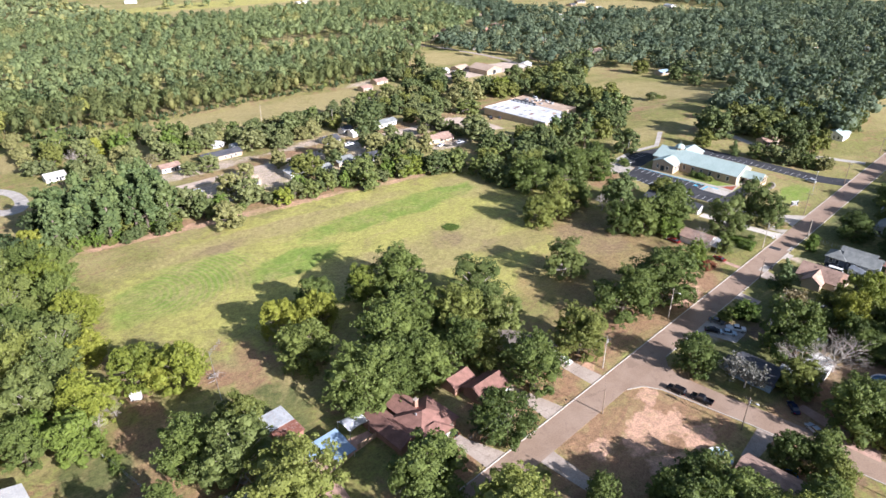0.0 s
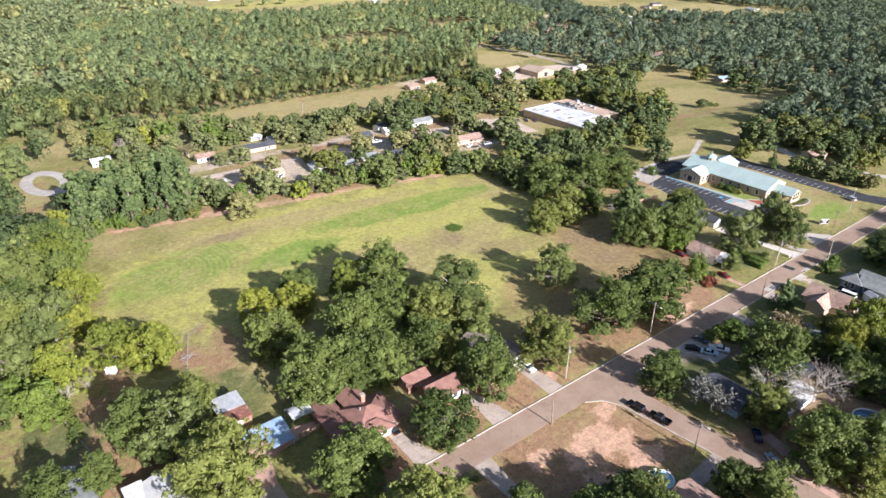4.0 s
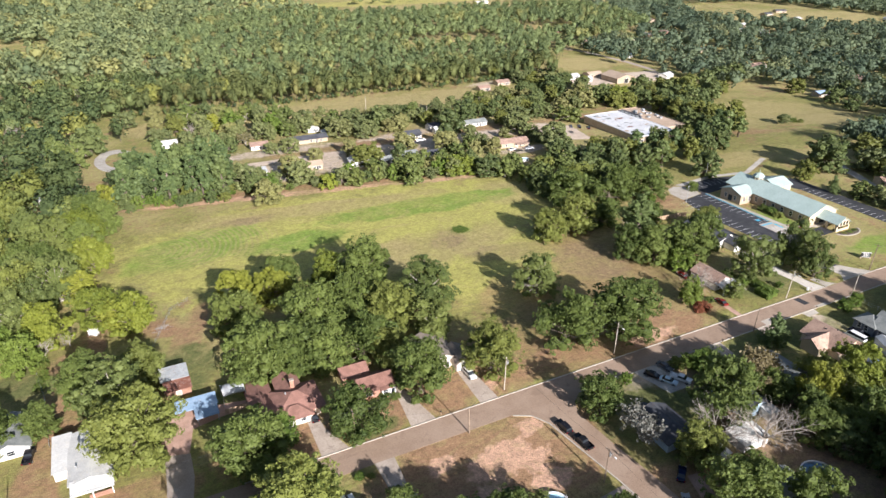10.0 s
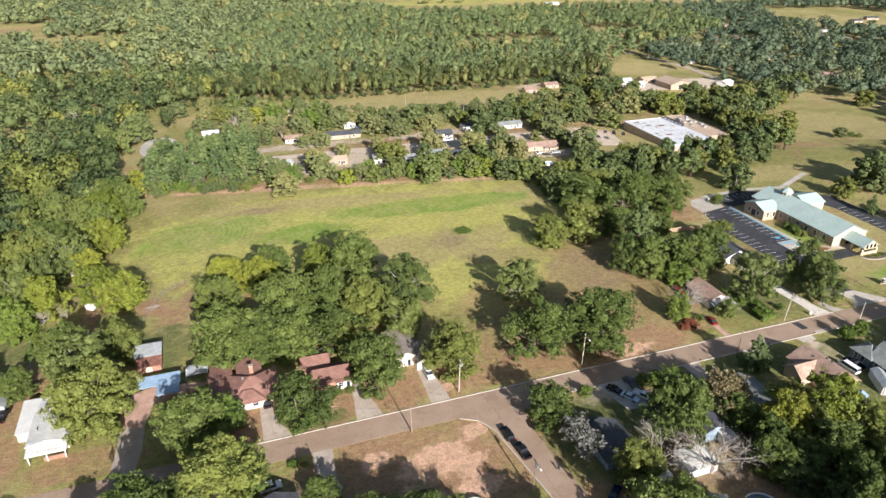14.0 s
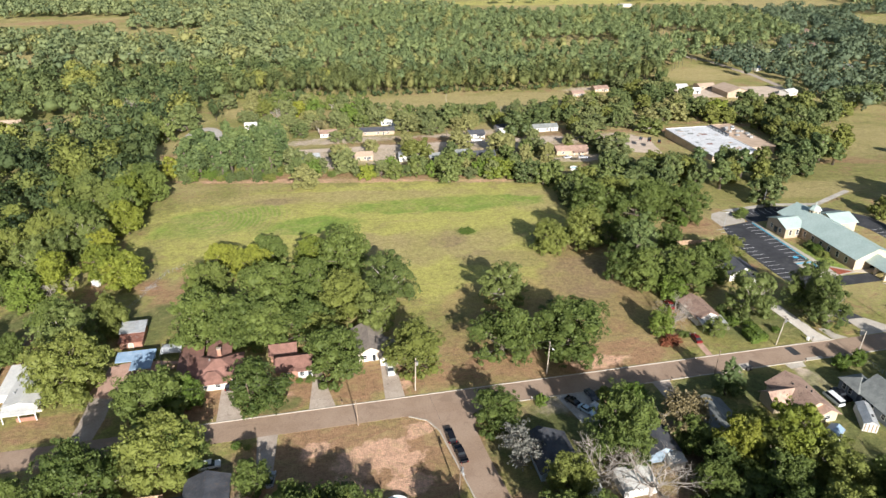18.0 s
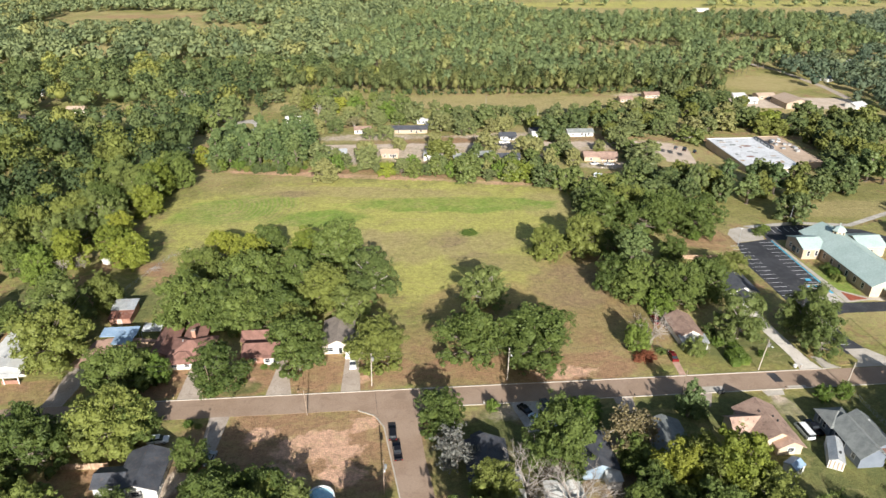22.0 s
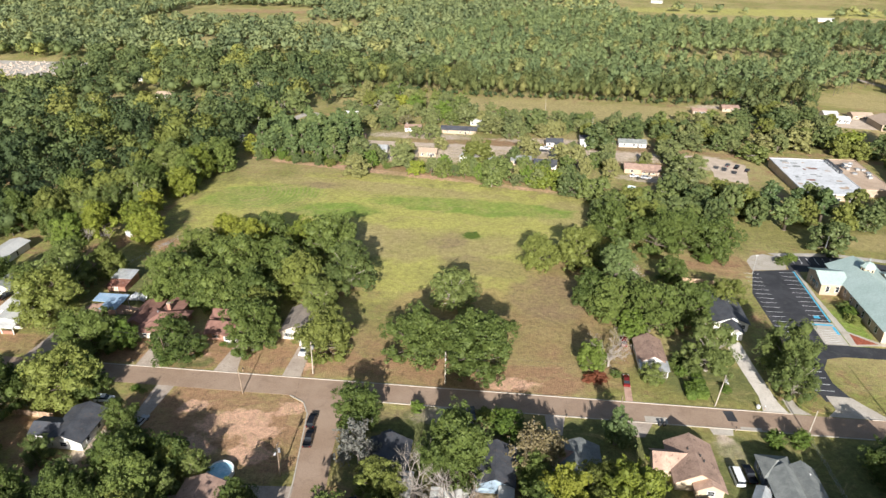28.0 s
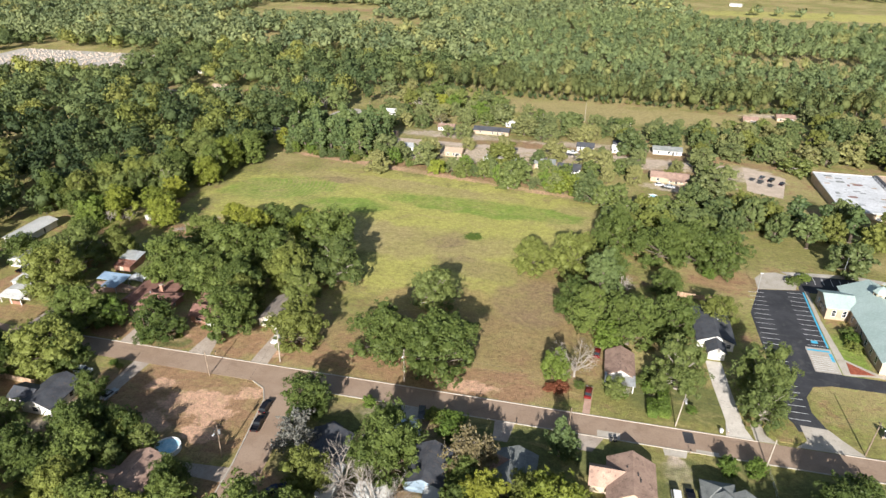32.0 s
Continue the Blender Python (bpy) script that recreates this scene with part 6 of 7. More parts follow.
for lab, x0, x1, y0, y1, wm, rm, ax in (
        ("cream-walled house with a grey gabled roof beside a pool", 161.0, 171.0, 7.5, 18.0, WALL_CREAM, ROOF_GREY, "y"),
        ("white clapboard chapel with arched windows", 278.0, 290.0, 35.5, 44.0, WALL_WHITE, ROOF_GREY, "x"),
        ("grey-roofed house down the street", 300.0, 312.0, 38.0, 47.0, WALL_WHITE, ROOF_GREY, "x"),
        ("green-roofed house down the street", 398.0, 410.0, 90.0, 99.0, WALL_WHITE, ROOF_GREEN, "x")):
    hh = house(lab)
    wing(hh, x0, x1, y0, y1, 3.0, 2.2, ax, wm, rm, 0.5)
    for f in (0.25, 0.5, 0.75):
        opening(hh, "N", y1, x0 + f * (x1 - x0), 0.9, 1.1, 1.6)
        opening(hh, "W", x0, y0 + f * (y1 - y0), 0.9, 1.0, 1.6)

garden_shed = thing("garden_shed", 225.6, 33.6, 0, 28, "white metal shed with a pale blue ridged roof", "shed")
wing(garden_shed, -1.7, 1.7, -1.5, 1.5, 2.1, 0.7, "x", WALL_WHITE, ROOF_BLUE, 0.1)
opening(garden_shed, "S", -1.5, 0.3, 0.05, 1.2, 1.9, "door")
trailer = thing("storage_trailer", 237.0, 36.6, 0, 62, "long white storage shed with an open framed end", "shed")
wing(trailer, -4.0, 4.0, -1.6, 1.6, 2.3, 0.8, "x", WALL_WHITE, ROOF_TIN, 0.1)
part("skylight", boxed(-1.6, -0.8, -0.9, -0.3, 2.75, 2.95), DARKMETAL, trailer)
for x in (-1.2, -0.4, 0.4, 1.2):
    part("end_frame", boxed(-4.12, -4.0, x - 0.09, x + 0.09, 0.2, 2.3), FENCEWOOD, trailer)
white_shed = thing("garden_shed", 39.2, 144.0, 0, -30, "small white-roofed shed under yellow trees", "shed")
wing(white_shed, -1.3, 1.3, -0.6, 0.6, 1.7, 0.3, "shed", WALL_WHITE, ROOF_WHITE, 0.15)



# ---- the houses beyond the field ----
def cottage(x, y, w, d, turn, wm, rm, label, ridge="x", porch=False):
    ob = thing("cottage", x, y, 0, turn, label, "house", "houses beyond the field")
    wing(ob, -w / 2, w / 2, -d / 2, d / 2, 2.7, 1.3, ridge, wm, rm, 0.4)
    for f in (-0.3, 0.05, 0.32):
        opening(ob, "S", -d / 2, w * f, 0.9, 1.1, 1.2)
    opening(ob, "S", -d / 2, w * 0.2, 0.05, 0.9, 2.0, "door", TRIM, DARKMETAL)
    if porch:
        wing(ob, w * 0.0, w * 0.45, -d / 2 - 2.2, -d / 2, 2.4, 0.3, "shed", None, rm, 0.1)
        for fx in (0.02, 0.43):
            part("porch_post", boxed(w * fx - 0.08, w * fx + 0.08, -d / 2 - 2.1, -d / 2 - 1.95, -0.1, 2.4), TRIM, ob)
    return ob


for a in ((123, 293, 9.5, 6, 0, WALL_WHITE, ROOF_BROWN, "white mobile home with a tan roof"),
          (149, 293, 21, 8, -2, WALL_TAN, ROOF_DARK, "long tan house with a dark slate roof"),
          (157, 311, 7, 8, 0, WALL_WHITE, ROOF_WHITE, "small white gabled house behind trees", "y"),
          (112, 254, 9, 7, 4, WALL_WHITE, ROOF_TIN, "white cottage with a pale metal roof"),
          (138, 252, 9, 7, 0, WALL_TAN, ROOF_TAN, "tan cottage with a flat tan roof"),
          (160, 247, 10, 8, -8, WALL_WHITE, ROOF_WHITE, "bright white house facing the field", "y"),
          (185, 246, 10, 8, 0, WALL_TAN, ROOF_GREY, "grey-roofed tan cottage by a curved drive"),
          (197, 242, 11, 7, -3, WALL_WHITE, ROOF_DARK, "white cottage with a dark roof", "x", True),
          (202, 277, 9, 7, 0, WALL_WHITE, ROOF_DARK, "white cottage with a porch", "x", True),
          (219, 277, 7, 5, 0, WALL_WHITE, ROOF_WHITE, "small white trailer under trees"),
          (243, 281, 15, 7, 0, WALL_WHITE, ROOF_GREY, "long white house with a grey roof"),
          (243, 241, 17, 9, -6, WALL_TAN, ROOF_BROWN, "long brown-roofed house with a cluttered yard", "x", True),
          (162, 299, 7, 5, 0, WALL_WHITE, ROOF_TIN, "low white outbuilding behind a long house"),
          (219, 285, 7, 5, 8, WALL_WHITE, ROOF_DARK, "white cottage half hidden by trees"),
          (97, 272, 8, 6, 0, WALL_TAN, ROOF_BROWN, "small brown-roofed cottage beside pines"),
          (172, 243, 6, 5, 10, WALL_TAN, ROOF_GREY, "small grey-roofed outbuilding in a dusty yard"),
          (292, 352, 9, 7, 0, WALL_TAN, ROOF_BROWN, "tan cottage among the trees"),
          (35, 262, 8, 7, 0, WALL_WHITE, ROOF_DARK, "white house at the wood's edge"),
          (20, 260, 7, 6, 10, WALL_WHITE, ROOF_GREY, "small house half hidden by trees"),
          (82, 316, 9, 6, 0, WALL_WHITE, ROOF_WHITE, "long white trailer beside the gravel loop")):
    cottage(*a)
for a in ((313, 362, 11, 8, 0, WALL_TAN, ROOF_BROWN, "tan-roofed house at the wood's edge"), (371, 356, 9, 7, 0, WALL_WHITE, ROOF_WHITE, "small white outbuilding by a barn"), (374, 344, 8, 6, 0, WALL_WHITE, ROOF_WHITE, "small white outbuilding by a barn"),
          (389, 355, 13, 9, 0, WALL_TAN, ROOF_TAN, "tan flat-roofed shed by a barn"), (436, 328, 11, 8, 20, WALL_WHITE, ROOF_WHITE, "white gabled house among trees"), (465, 403, 12, 8, 20, WALL_WHITE, ROOF_BLUE, "house with a blue-grey roof"),
          (475, 469, 15, 9, 10, WALL_WHITE, ROOF_BROWN, "brown-roofed house among trees"), (-52, 347, 11, 7, 0, WALL_PALE, ROOF_TAN, "pale house with a tan roof beside the lane"),
          (-91, 392, 10, 8, 0, WALL_WHITE, ROOF_BLUE, "house with a pale blue roof in the woods"), (-147, 610, 11, 8, 0, WALL_WHITE, ROOF_TIN, "white-roofed house deep in woods"), (-13, 596, 11, 8, 0, WALL_WHITE, ROOF_WHITE, "white-roofed house deep in woods"),
          (-34, 565, 10, 8, 0, WALL_WHITE, ROOF_WHITE, "white-roofed house deep in woods"), (29, 753, 14, 9, 0, WALL_WHITE, ROOF_GREY, "grey-roofed house deep in woods"), (471, 341, 15, 9, -20, WALL_TAN, ROOF_BROWN, "brown-roofed house among distant trees"),
          (489, 239, 10, 7, -10, WALL_TAN, ROOF_BLUE, "blue-roofed house among distant trees"), (364, 117, 9, 7, -20, WALL_TAN, ROOF_BROWN, "brown-roofed pavilion by a lane"), (539, 790, 20, 9, 0, WALL_WHITE, ROOF_WHITE, "long white barn in far fields"),
          (-118, 281, 8, 6, 0, WALL_WHITE, ROOF_GREY, "house deep in the woods"), (372, 941, 16, 10, -20, WALL_WHITE, ROOF_WHITE, "white barn in far fields")):
    cottage(*a)
rg = random.Random(78)
for x, y in TOWN:
    cottage(x, y, rg.uniform(11, 17), rg.uniform(8, 11), rg.choice((0, 90, -20, 70)), rg.choice((WALL_WHITE, WALL_TAN, WALL_BRICK)), rg.choice((ROOF_GREY, ROOF_BROWN, ROOF_WHITE, ROOF_TIN, ROOF_DARK)), "house of a distant neighbourhood")

barn = thing("barn", 397, 336, 0, 0, "large barn with a pale tan metal roof", "barn")
wing(barn, -9, 9, -10, 10, 4.0, 2.6, "y", WALL_TAN, ROOF_TAN, 0.4)
opening(barn, "S", -10, 0, 0.05, 4.0, 3.4, "door", TRIM, DARKMETAL)

# long flat building with a patched white roof
plant_hall = thing("industrial_building", 322, 235, 0, label="long low building with patched white and tan flat roof", category="building")
wing(plant_hall, -18, 10, -25, 24, 4.0, 0, "flat", WALL_TAN, MEMBRANE, 0.2)
wing(plant_hall, 10.6, 25, -17, 26, 3.9, 0, "flat", WALL_TAN, ROOF_TAN, 0.2)
part("roof_wall", boxed(8.6, 10.2, 4.0, 22.0, 4.1, 5.7, bevel=0.05), ROOF_DARK, plant_hall, "dark raised wall across the roof")
for i in range(5):
    part("wall_panel", boxed(8.5, 8.6, 5.0 + i * 3.4, 7.6 + i * 3.4, 4.4, 5.4), TRIM, plant_hall)
rg = random.Random(5)
for i in range(30):
    x, y = rg.uniform(-17, 4), rg.uniform(-23, 20)
    part("roof_patch", boxed(x, x + rg.uniform(1, 5), y, y + rg.uniform(0.8, 2.2), 4.2, 4.27 + 0.001 * i, Matrix()), rg.choice((ROOF_RUST, ROOF_TIN, ROOF_GREY, ROOF_TAN)), plant_hall)
for i in range(9):
    x, y = rg.uniform(12, 22), rg.uniform(-14, 22)
    part("roof_unit", boxed(x, x + rg.uniform(1, 2.4), y, y + rg.uniform(1, 2), 4.1, rg.uniform(4.7, 5.4), bevel=0.05), STEEL, plant_hall)
for x in np.arange(-15, 9, 6.0):
    opening(plant_hall, "S", -25, x, 1.2, 2.0, 1.2)


# ---- vehicles ----
PAINTS = {"black": (0.012, 0.012, 0.015), "white": (0.75, 0.75, 0.73), "red": (0.17, 0.02, 0.018), "blue": (0.012, 0.02, 0.055), "silver": (0.42, 0.43, 0.44), "grey": (0.10, 0.105, 0.11), "pale": (0.55, 0.66, 0.72)}
CARPAINT = {k: plain("car_paint_" + k, c, 0.25) for k, c in PAINTS.items()}
LAMP_W, LAMP_R = plain("headlight_lens", (0.7, 0.7, 0.68), 0.15), plain("tail_light_lens", (0.30, 0.015, 0.015), 0.2)
ALLOY = plain("wheel_rim", (0.40, 0.40, 0.41), 0.35, 0.7)


def prism(prof, half, taper=0.0):
    """A side profile (x, z) drawn out to both sides; the upper points lean in by taper."""
    bm = bmesh.new()
    zs = [z for _, z in prof]
    z0, z1 = min(zs), max(zs)
    rows = []
    for s in (-1, 1):
        rows.append([bm.verts.new((x, s * (half - taper * (z - z0) / (z1 - z0)), z)) for x, z in prof])
    n = len(prof)
    for i in range(n):
        bm.faces.new((rows[0][i], rows[0][(i + 1) % n], rows[1][(i + 1) % n], rows[1][i]))
    bm.faces.new(rows[0][::-1])
    bm.faces.new(rows[1])
    bmesh.ops.recalc_face_normals(bm, faces=bm.faces)
    bmesh.ops.bevel(bm, geom=list(bm.edges), offset=0.05, segments=1, affect="EDGES")
    return bm


SHAPES = {  # body profile, glass profile, roof span and height, wheel places, half width
    "sedan": ([(-2.35, 0.35), (2.3, 0.35), (2.38, 0.6), (2.2, 0.78), (1.0, 0.92), (-1.6, 0.95), (-2.3, 0.92), (-2.4, 0.6)], [(-1.75, 0.9), (1.1, 0.88), (0.35, 1.38), (-1.05, 1.4)], (-1.0, 0.35, 1.43), (-1.4, 1.42), 0.9),
    "suv": ([(-2.35, 0.4), (2.35, 0.4), (2.4, 0.7), (2.3, 0.98), (1.1, 1.08), (-2.3, 1.12), (-2.4, 0.7)], [(-2.25, 1.08), (1.2, 1.04), (0.55, 1.66), (-2.05, 1.68)], (-2.1, 0.5, 1.72), (-1.4, 1.45), 0.95),
    "van": ([(-2.75, 0.4), (2.75, 0.4), (2.85, 0.8), (2.55, 1.15), (-2.8, 1.25), (-2.8, 0.6)], [(-2.75, 1.2), (2.4, 1.15), (1.7, 1.95), (-2.65, 1.97)], (-2.7, 1.65, 2.05), (-1.8, 1.75), 1.0),
    "pickup": ([(-2.75, 0.5), (2.7, 0.5), (2.8, 0.85), (2.65, 1.1), (1.35, 1.18), (-0.85, 1.18), (-0.9, 0.75), (-2.55, 0.75), (-2.6, 1.15), (-2.8, 1.15)], [(-0.8, 1.14), (1.45, 1.12), (0.85, 1.72), (-0.65, 1.74)], (-0.65, 0.8, 1.77), (-1.75, 1.75), 0.98),
}
built_cars = {}


def vehicle(shape, colour, x, y, turn, label, name="car"):
    m = pose(x, y, 0.03, 0, 0, turn)
    key = (shape, colour)
    if key in built_cars:
        ob = copy_thing(built_cars[key], m)
        ob["label"] = label
        return ob
    body, glass, (r0, r1, rz), axles, half = SHAPES[shape]
    ob = thing(name, x, y, 0.03, turn, label, "car" if shape in ("sedan", "suv") else shape)
    part("body", prism(body, half, 0.06), CARPAINT[colour], ob)
    part("greenhouse", prism(glass, half - 0.08, 0.16), GLASS, ob)["label"] = "dark glass of the cabin"
    part("roof_panel", boxed(r0, r1, -half + 0.2, half - 0.2, rz - 0.05, rz + 0.02, bevel=0.02), CARPAINT[colour], ob)
    for ax in axles:
        for s in (-1, 1):
            w = part("wheel", cone(bmesh.new(), (ax, s * (half - 0.22), 0.33), (ax, s * (half + 0.01), 0.33), 0.34, 0.34, 14), RUBBER, ob)
            part("rim", cone(bmesh.new(), (ax, s * (half + 0.0), 0.33), (ax, s * (half + 0.025), 0.33), 0.2, 0.19, 10), ALLOY, w)
    ends = [p[0] for p in body]
    for s in (-1, 1):
        part("headlight", boxed(max(ends) - 0.12, max(ends) - 0.005, s * half * 0.72 - 0.16, s * half * 0.72 + 0.16, 0.62, 0.76), LAMP_W, ob)
        part("tail_light", boxed(min(ends) + 0.005, min(ends) + 0.10, s * half * 0.8 - 0.12, s * half * 0.8 + 0.12, 0.66, 0.88), LAMP_R, ob)
    if shape == "pickup":
        for s in (-1, 1):
            part("bed_side", boxed(-2.7, -0.9, s * (half - 0.1) - 0.06, s * (half - 0.1) + 0.06, 0.7, 1.18), CARPAINT[colour], ob)
    built_cars[key] = ob
    return ob


for row in (("suv", "black", 137.3, 51.6, 92, "black car parked beside the vacant lot"), ("pickup", "black", 138.3, 45.4, 95, "black pickup parked behind a black car"),
            ("suv", "white", 127.0, 79.2, -88, "white car on a concrete drive"), ("sedan", "black", 85.3, 81.6, 90, "dark car tucked beside a brick house"),
            ("sedan", "red", 215.4, 76.0, 85, "red car on a rutted drive"), ("sedan", "red", 217.2, 94.2, 85, "red car behind a weathered cottage"),
            ("van", "white", 234.8, 44.6, 92, "long white passenger van on gravel"), ("pickup", "black", 237.7, 45.6, 93, "black pickup beside a white van"),
            ("sedan", "blue", 151.5, 28.0, 40, "blue car parked in deep shade"), ("sedan", "silver", 146.9, 21.6, 60, "silver car at the side street's edge"),
            ("sedan", "black", 170.2, 57.2, -60, "black car on a shaded drive"), ("sedan", "pale", 172.2, 53.6, -60, "pale blue car on a shaded drive"), ("pickup", "white", 175.6, 52.8, -60, "white pickup on a shaded drive"),
            ("sedan", "grey", 175.6, 58.6, -80, "grey car under trees"), ("suv", "white", 83.2, 53.4, 5, "white car under trees south of the street"), ("sedan", "silver", 96.4, 46.6, 80, "silver car under trees"),
            ("pickup", "black", 24.6, 97.0, 80, "black pickup beside a grey-roofed house"), ("suv", "silver", 320.5, 80.5, 80, "silver car on dark asphalt by the church"), ("pickup", "grey", 163.4, -4.0, 20, "grey pickup on the side street"),
            ("sedan", "black", 296.5, 247.5, 60, "dark car outside a long building"), ("pickup", "black", 292.5, 251.0, 60, "dark pickup outside a long building"), ("sedan", "grey", 289.0, 254.0, 60, "grey car outside a long building"),
            ("suv", "white", 350, 262, 60, "white car at the long building's far side"), ("sedan", "white", 238.5, 233.0, 10, "white car in a cluttered yard"), ("sedan", "silver", 246.0, 231.5, -10, "silver car in a cluttered yard"), ("pickup", "white", 200.5, 268.5, 0, "white pickup on the far lane")):
    vehicle(*row)

# ---- poles, wires and street things ----
def utility_pole(x, y, h, mat, lean=0.0, lamp=False, drum=False, arm=True, turn=0):
    ob = thing("utility_pole", x, y, 0, turn, "weathered wooden utility pole with insulators" if arm else "plain weathered wooden pole", "utility pole", "utility poles")
    top = (lean, 0, h)
    part("pole", cone(bmesh.new(), (0, 0, -0.3), top, 0.17, 0.11, 10), mat, ob, smooth=False)
    if arm:
        part("crossarm", boxed(lean - 0.06, lean + 0.06, -1.1, 1.1, h - 0.75, h - 0.6), WOODPOLE, ob)
        for y2 in (-1.0, -0.4, 0.4, 1.0):
            part("insulator", cone(bmesh.new(), (lean, y2, h - 0.6), (lean, y2, h - 0.4), 0.06, 0.04, 8), STEEL, ob)
    if drum:
        part("transformer", cone(bmesh.new(), (lean * 0.85 + 0.4, 0, h - 2.2), (lean * 0.85 + 0.4, 0, h - 1.2), 0.28, 0.28, 12), STEEL, ob, "grey transformer drum")
    if lamp:
        part("lamp_arm", cone(bmesh.new(), (lean * 0.8, 0, h - 1.6), (lean * 0.8 + 0.2, -1.6, h - 1.0), 0.05, 0.04, 8), STEEL, ob)
        part("lamp_head", boxed(lean * 0.8 + 0.02, lean * 0.8 + 0.38, -2.2, -1.5, h - 1.1, h - 0.92, bevel=0.04), TRIM, ob, "pale street lamp head")
    return ob


for row in ((22.0, 70.0, 10.0, WOODPOLE), (63.4, 74.4, 9.0, WOODPOLE, 0.1, True), (92.0, 69.6, 9.8, WOODPOLE, -0.7), (132.2, 70.2, 10.2, PALEPOLE, 0.2, False, True), (167.8, 70.0, 10.2, PALEPOLE, 0.1, True),
            (236.4, 69.0, 9.8, PALEPOLE, 0.9, True, True), (278.2, 69.0, 10.0, WOODPOLE, 0.6), (330.0, 69.0, 10.0, WOODPOLE), (385.0, 69.0, 10.0, WOODPOLE), (135.2, 34.0, 9.5, WOODPOLE, 0.2, True, True), (137.5, -8.0, 9.5, WOODPOLE),
            (116.6, 60.2, 7.6, WOODPOLE, -0.3, False, False, False), (211.2, 60.1, 8.0, WOODPOLE, 0.2, False, False, False), (255.4, 60.0, 8.0, PALEPOLE, 0.4, False, False, False), (197.0, 330.0, 12.0, PALEPOLE, 0.0), (223.0, 300.0, 10.0, PALEPOLE), (183.0, 264.0, 9.0, WOODPOLE)):
    utility_pole(*row)


def wire(name, a, b, sag, label):
    cu = bpy.data.curves.new(name, "CURVE")
    cu.dimensions, cu.bevel_depth, cu.bevel_resolution = "3D", 0.018, 0
    sp = cu.splines.new("POLY")
    sp.points.add(12)
    for i in range(13):
        f = i / 12
        p = Vector(a).lerp(Vector(b), f)
        sp.points[i].co = (p.x, p.y, p.z - sag * 4 * f * (1 - f), 1)
    cu.materials.append(DARKMETAL)
    return tagged(new(name, cu), label, "cable", "overhead wires")


tops = [(22, 70, 9.5), (92 - 0.7, 69.6, 9.3), (132.4, 70.2, 9.7), (167.9, 70.0, 9.7), (237.3, 69.0, 9.3), (278.8, 69, 9.5), (330, 69, 9.5), (385, 69, 9.5)]
for a, b in zip(tops, tops[1:]):
    for dy in (-1.0, 1.0):
        wire("power_line", (a[0], a[1] + dy, a[2]), (b[0], b[1] + dy, b[2]), 0.9, "thin dark overhead wire between poles")
for a, b in (((116.4, 60.2, 7.4), (91.5, 69.6, 7.8)), ((116.4, 60.2, 7.4), (132.3, 70.2, 8.0)), ((135.4, 34, 9.2), (132.4, 70.2, 9.2)), ((135.4, 34, 9.2), (137.5, -8, 9.2)), ((211.2, 60.1, 7.8), (237.0, 69.0, 8.5)), ((63.5, 74.4, 8.6), (91.4, 69.6, 9.0))):
    wire("power_line", a, b, 0.7, "thin dark overhead wire between poles")


def lot_lamp(x, y, h):
    ob = thing("street_lamp", x, y, 0, 0, "slim metal lamp post of the church car park", "street lamp")
    part("post", cone(bmesh.new(), (0, 0, -0.2), (0, 0, h), 0.12, 0.07, 8), STEEL, ob)
    part("lamp_head", boxed(-0.5, 0.5, -0.2, 0.2, h, h + 0.15, bevel=0.03), TRIM, ob)


lot_lamp(297.0, 159.8, 8.5)
lot_lamp(309.7, 75.8, 9.0)
lot_lamp(267.0, 142.0, 7.0)


def mailbox(x, y, mat=None):
    ob = thing("mailbox", x, y, 0, 0, "kerbside letterbox on a short post", "mailbox", "mailboxes")
    part("post", boxed(-0.06, 0.06, -0.06, 0.06, -0.1, 1.0), FENCEWOOD, ob)
    bm = boxed(-0.12, 0.12, -0.28, 0.28, 1.0, 1.15)
    cone(bm, (0, -0.28, 1.15), (0, 0.28, 1.15), 0.12, 0.12, 10)
    part("box", bm, mat or DARKMETAL, ob)


for x, y in ((160.2, 60.2), (113.4, 68.8), (82.4, 68.7), (248.4, 69.0), (198.8, 60.2), (239.0, 60.2)):
    mailbox(x, y, TRIM if x in (160.2, 248.4) else None)


def wheelie_bin(x, y, turn, mat):
    ob = thing("rubbish_bin", x, y, 0, turn, "tall wheeled rubbish bin by the kerb", "bin")
    part("body", prism([(-0.3, 0.1), (0.3, 0.1), (0.36, 1.0), (-0.36, 1.0)], 0.32), mat, ob)
    part("lid", boxed(-0.4, 0.38, -0.36, 0.36, 1.0, 1.08, bevel=0.03), mat, ob)
    for s in (-1, 1):
        part("wheel", cone(bmesh.new(), (-0.3, s * 0.26, 0.12), (-0.3, s * 0.33, 0.12), 0.12, 0.12, 10), RUBBER, ob)


wheelie_bin(222.2, 60.2, 10, DARKMETAL)
wheelie_bin(221.2, 60.1, -8, DARKMETAL)
wheelie_bin(246.9, 69.2, 20, TRIM)


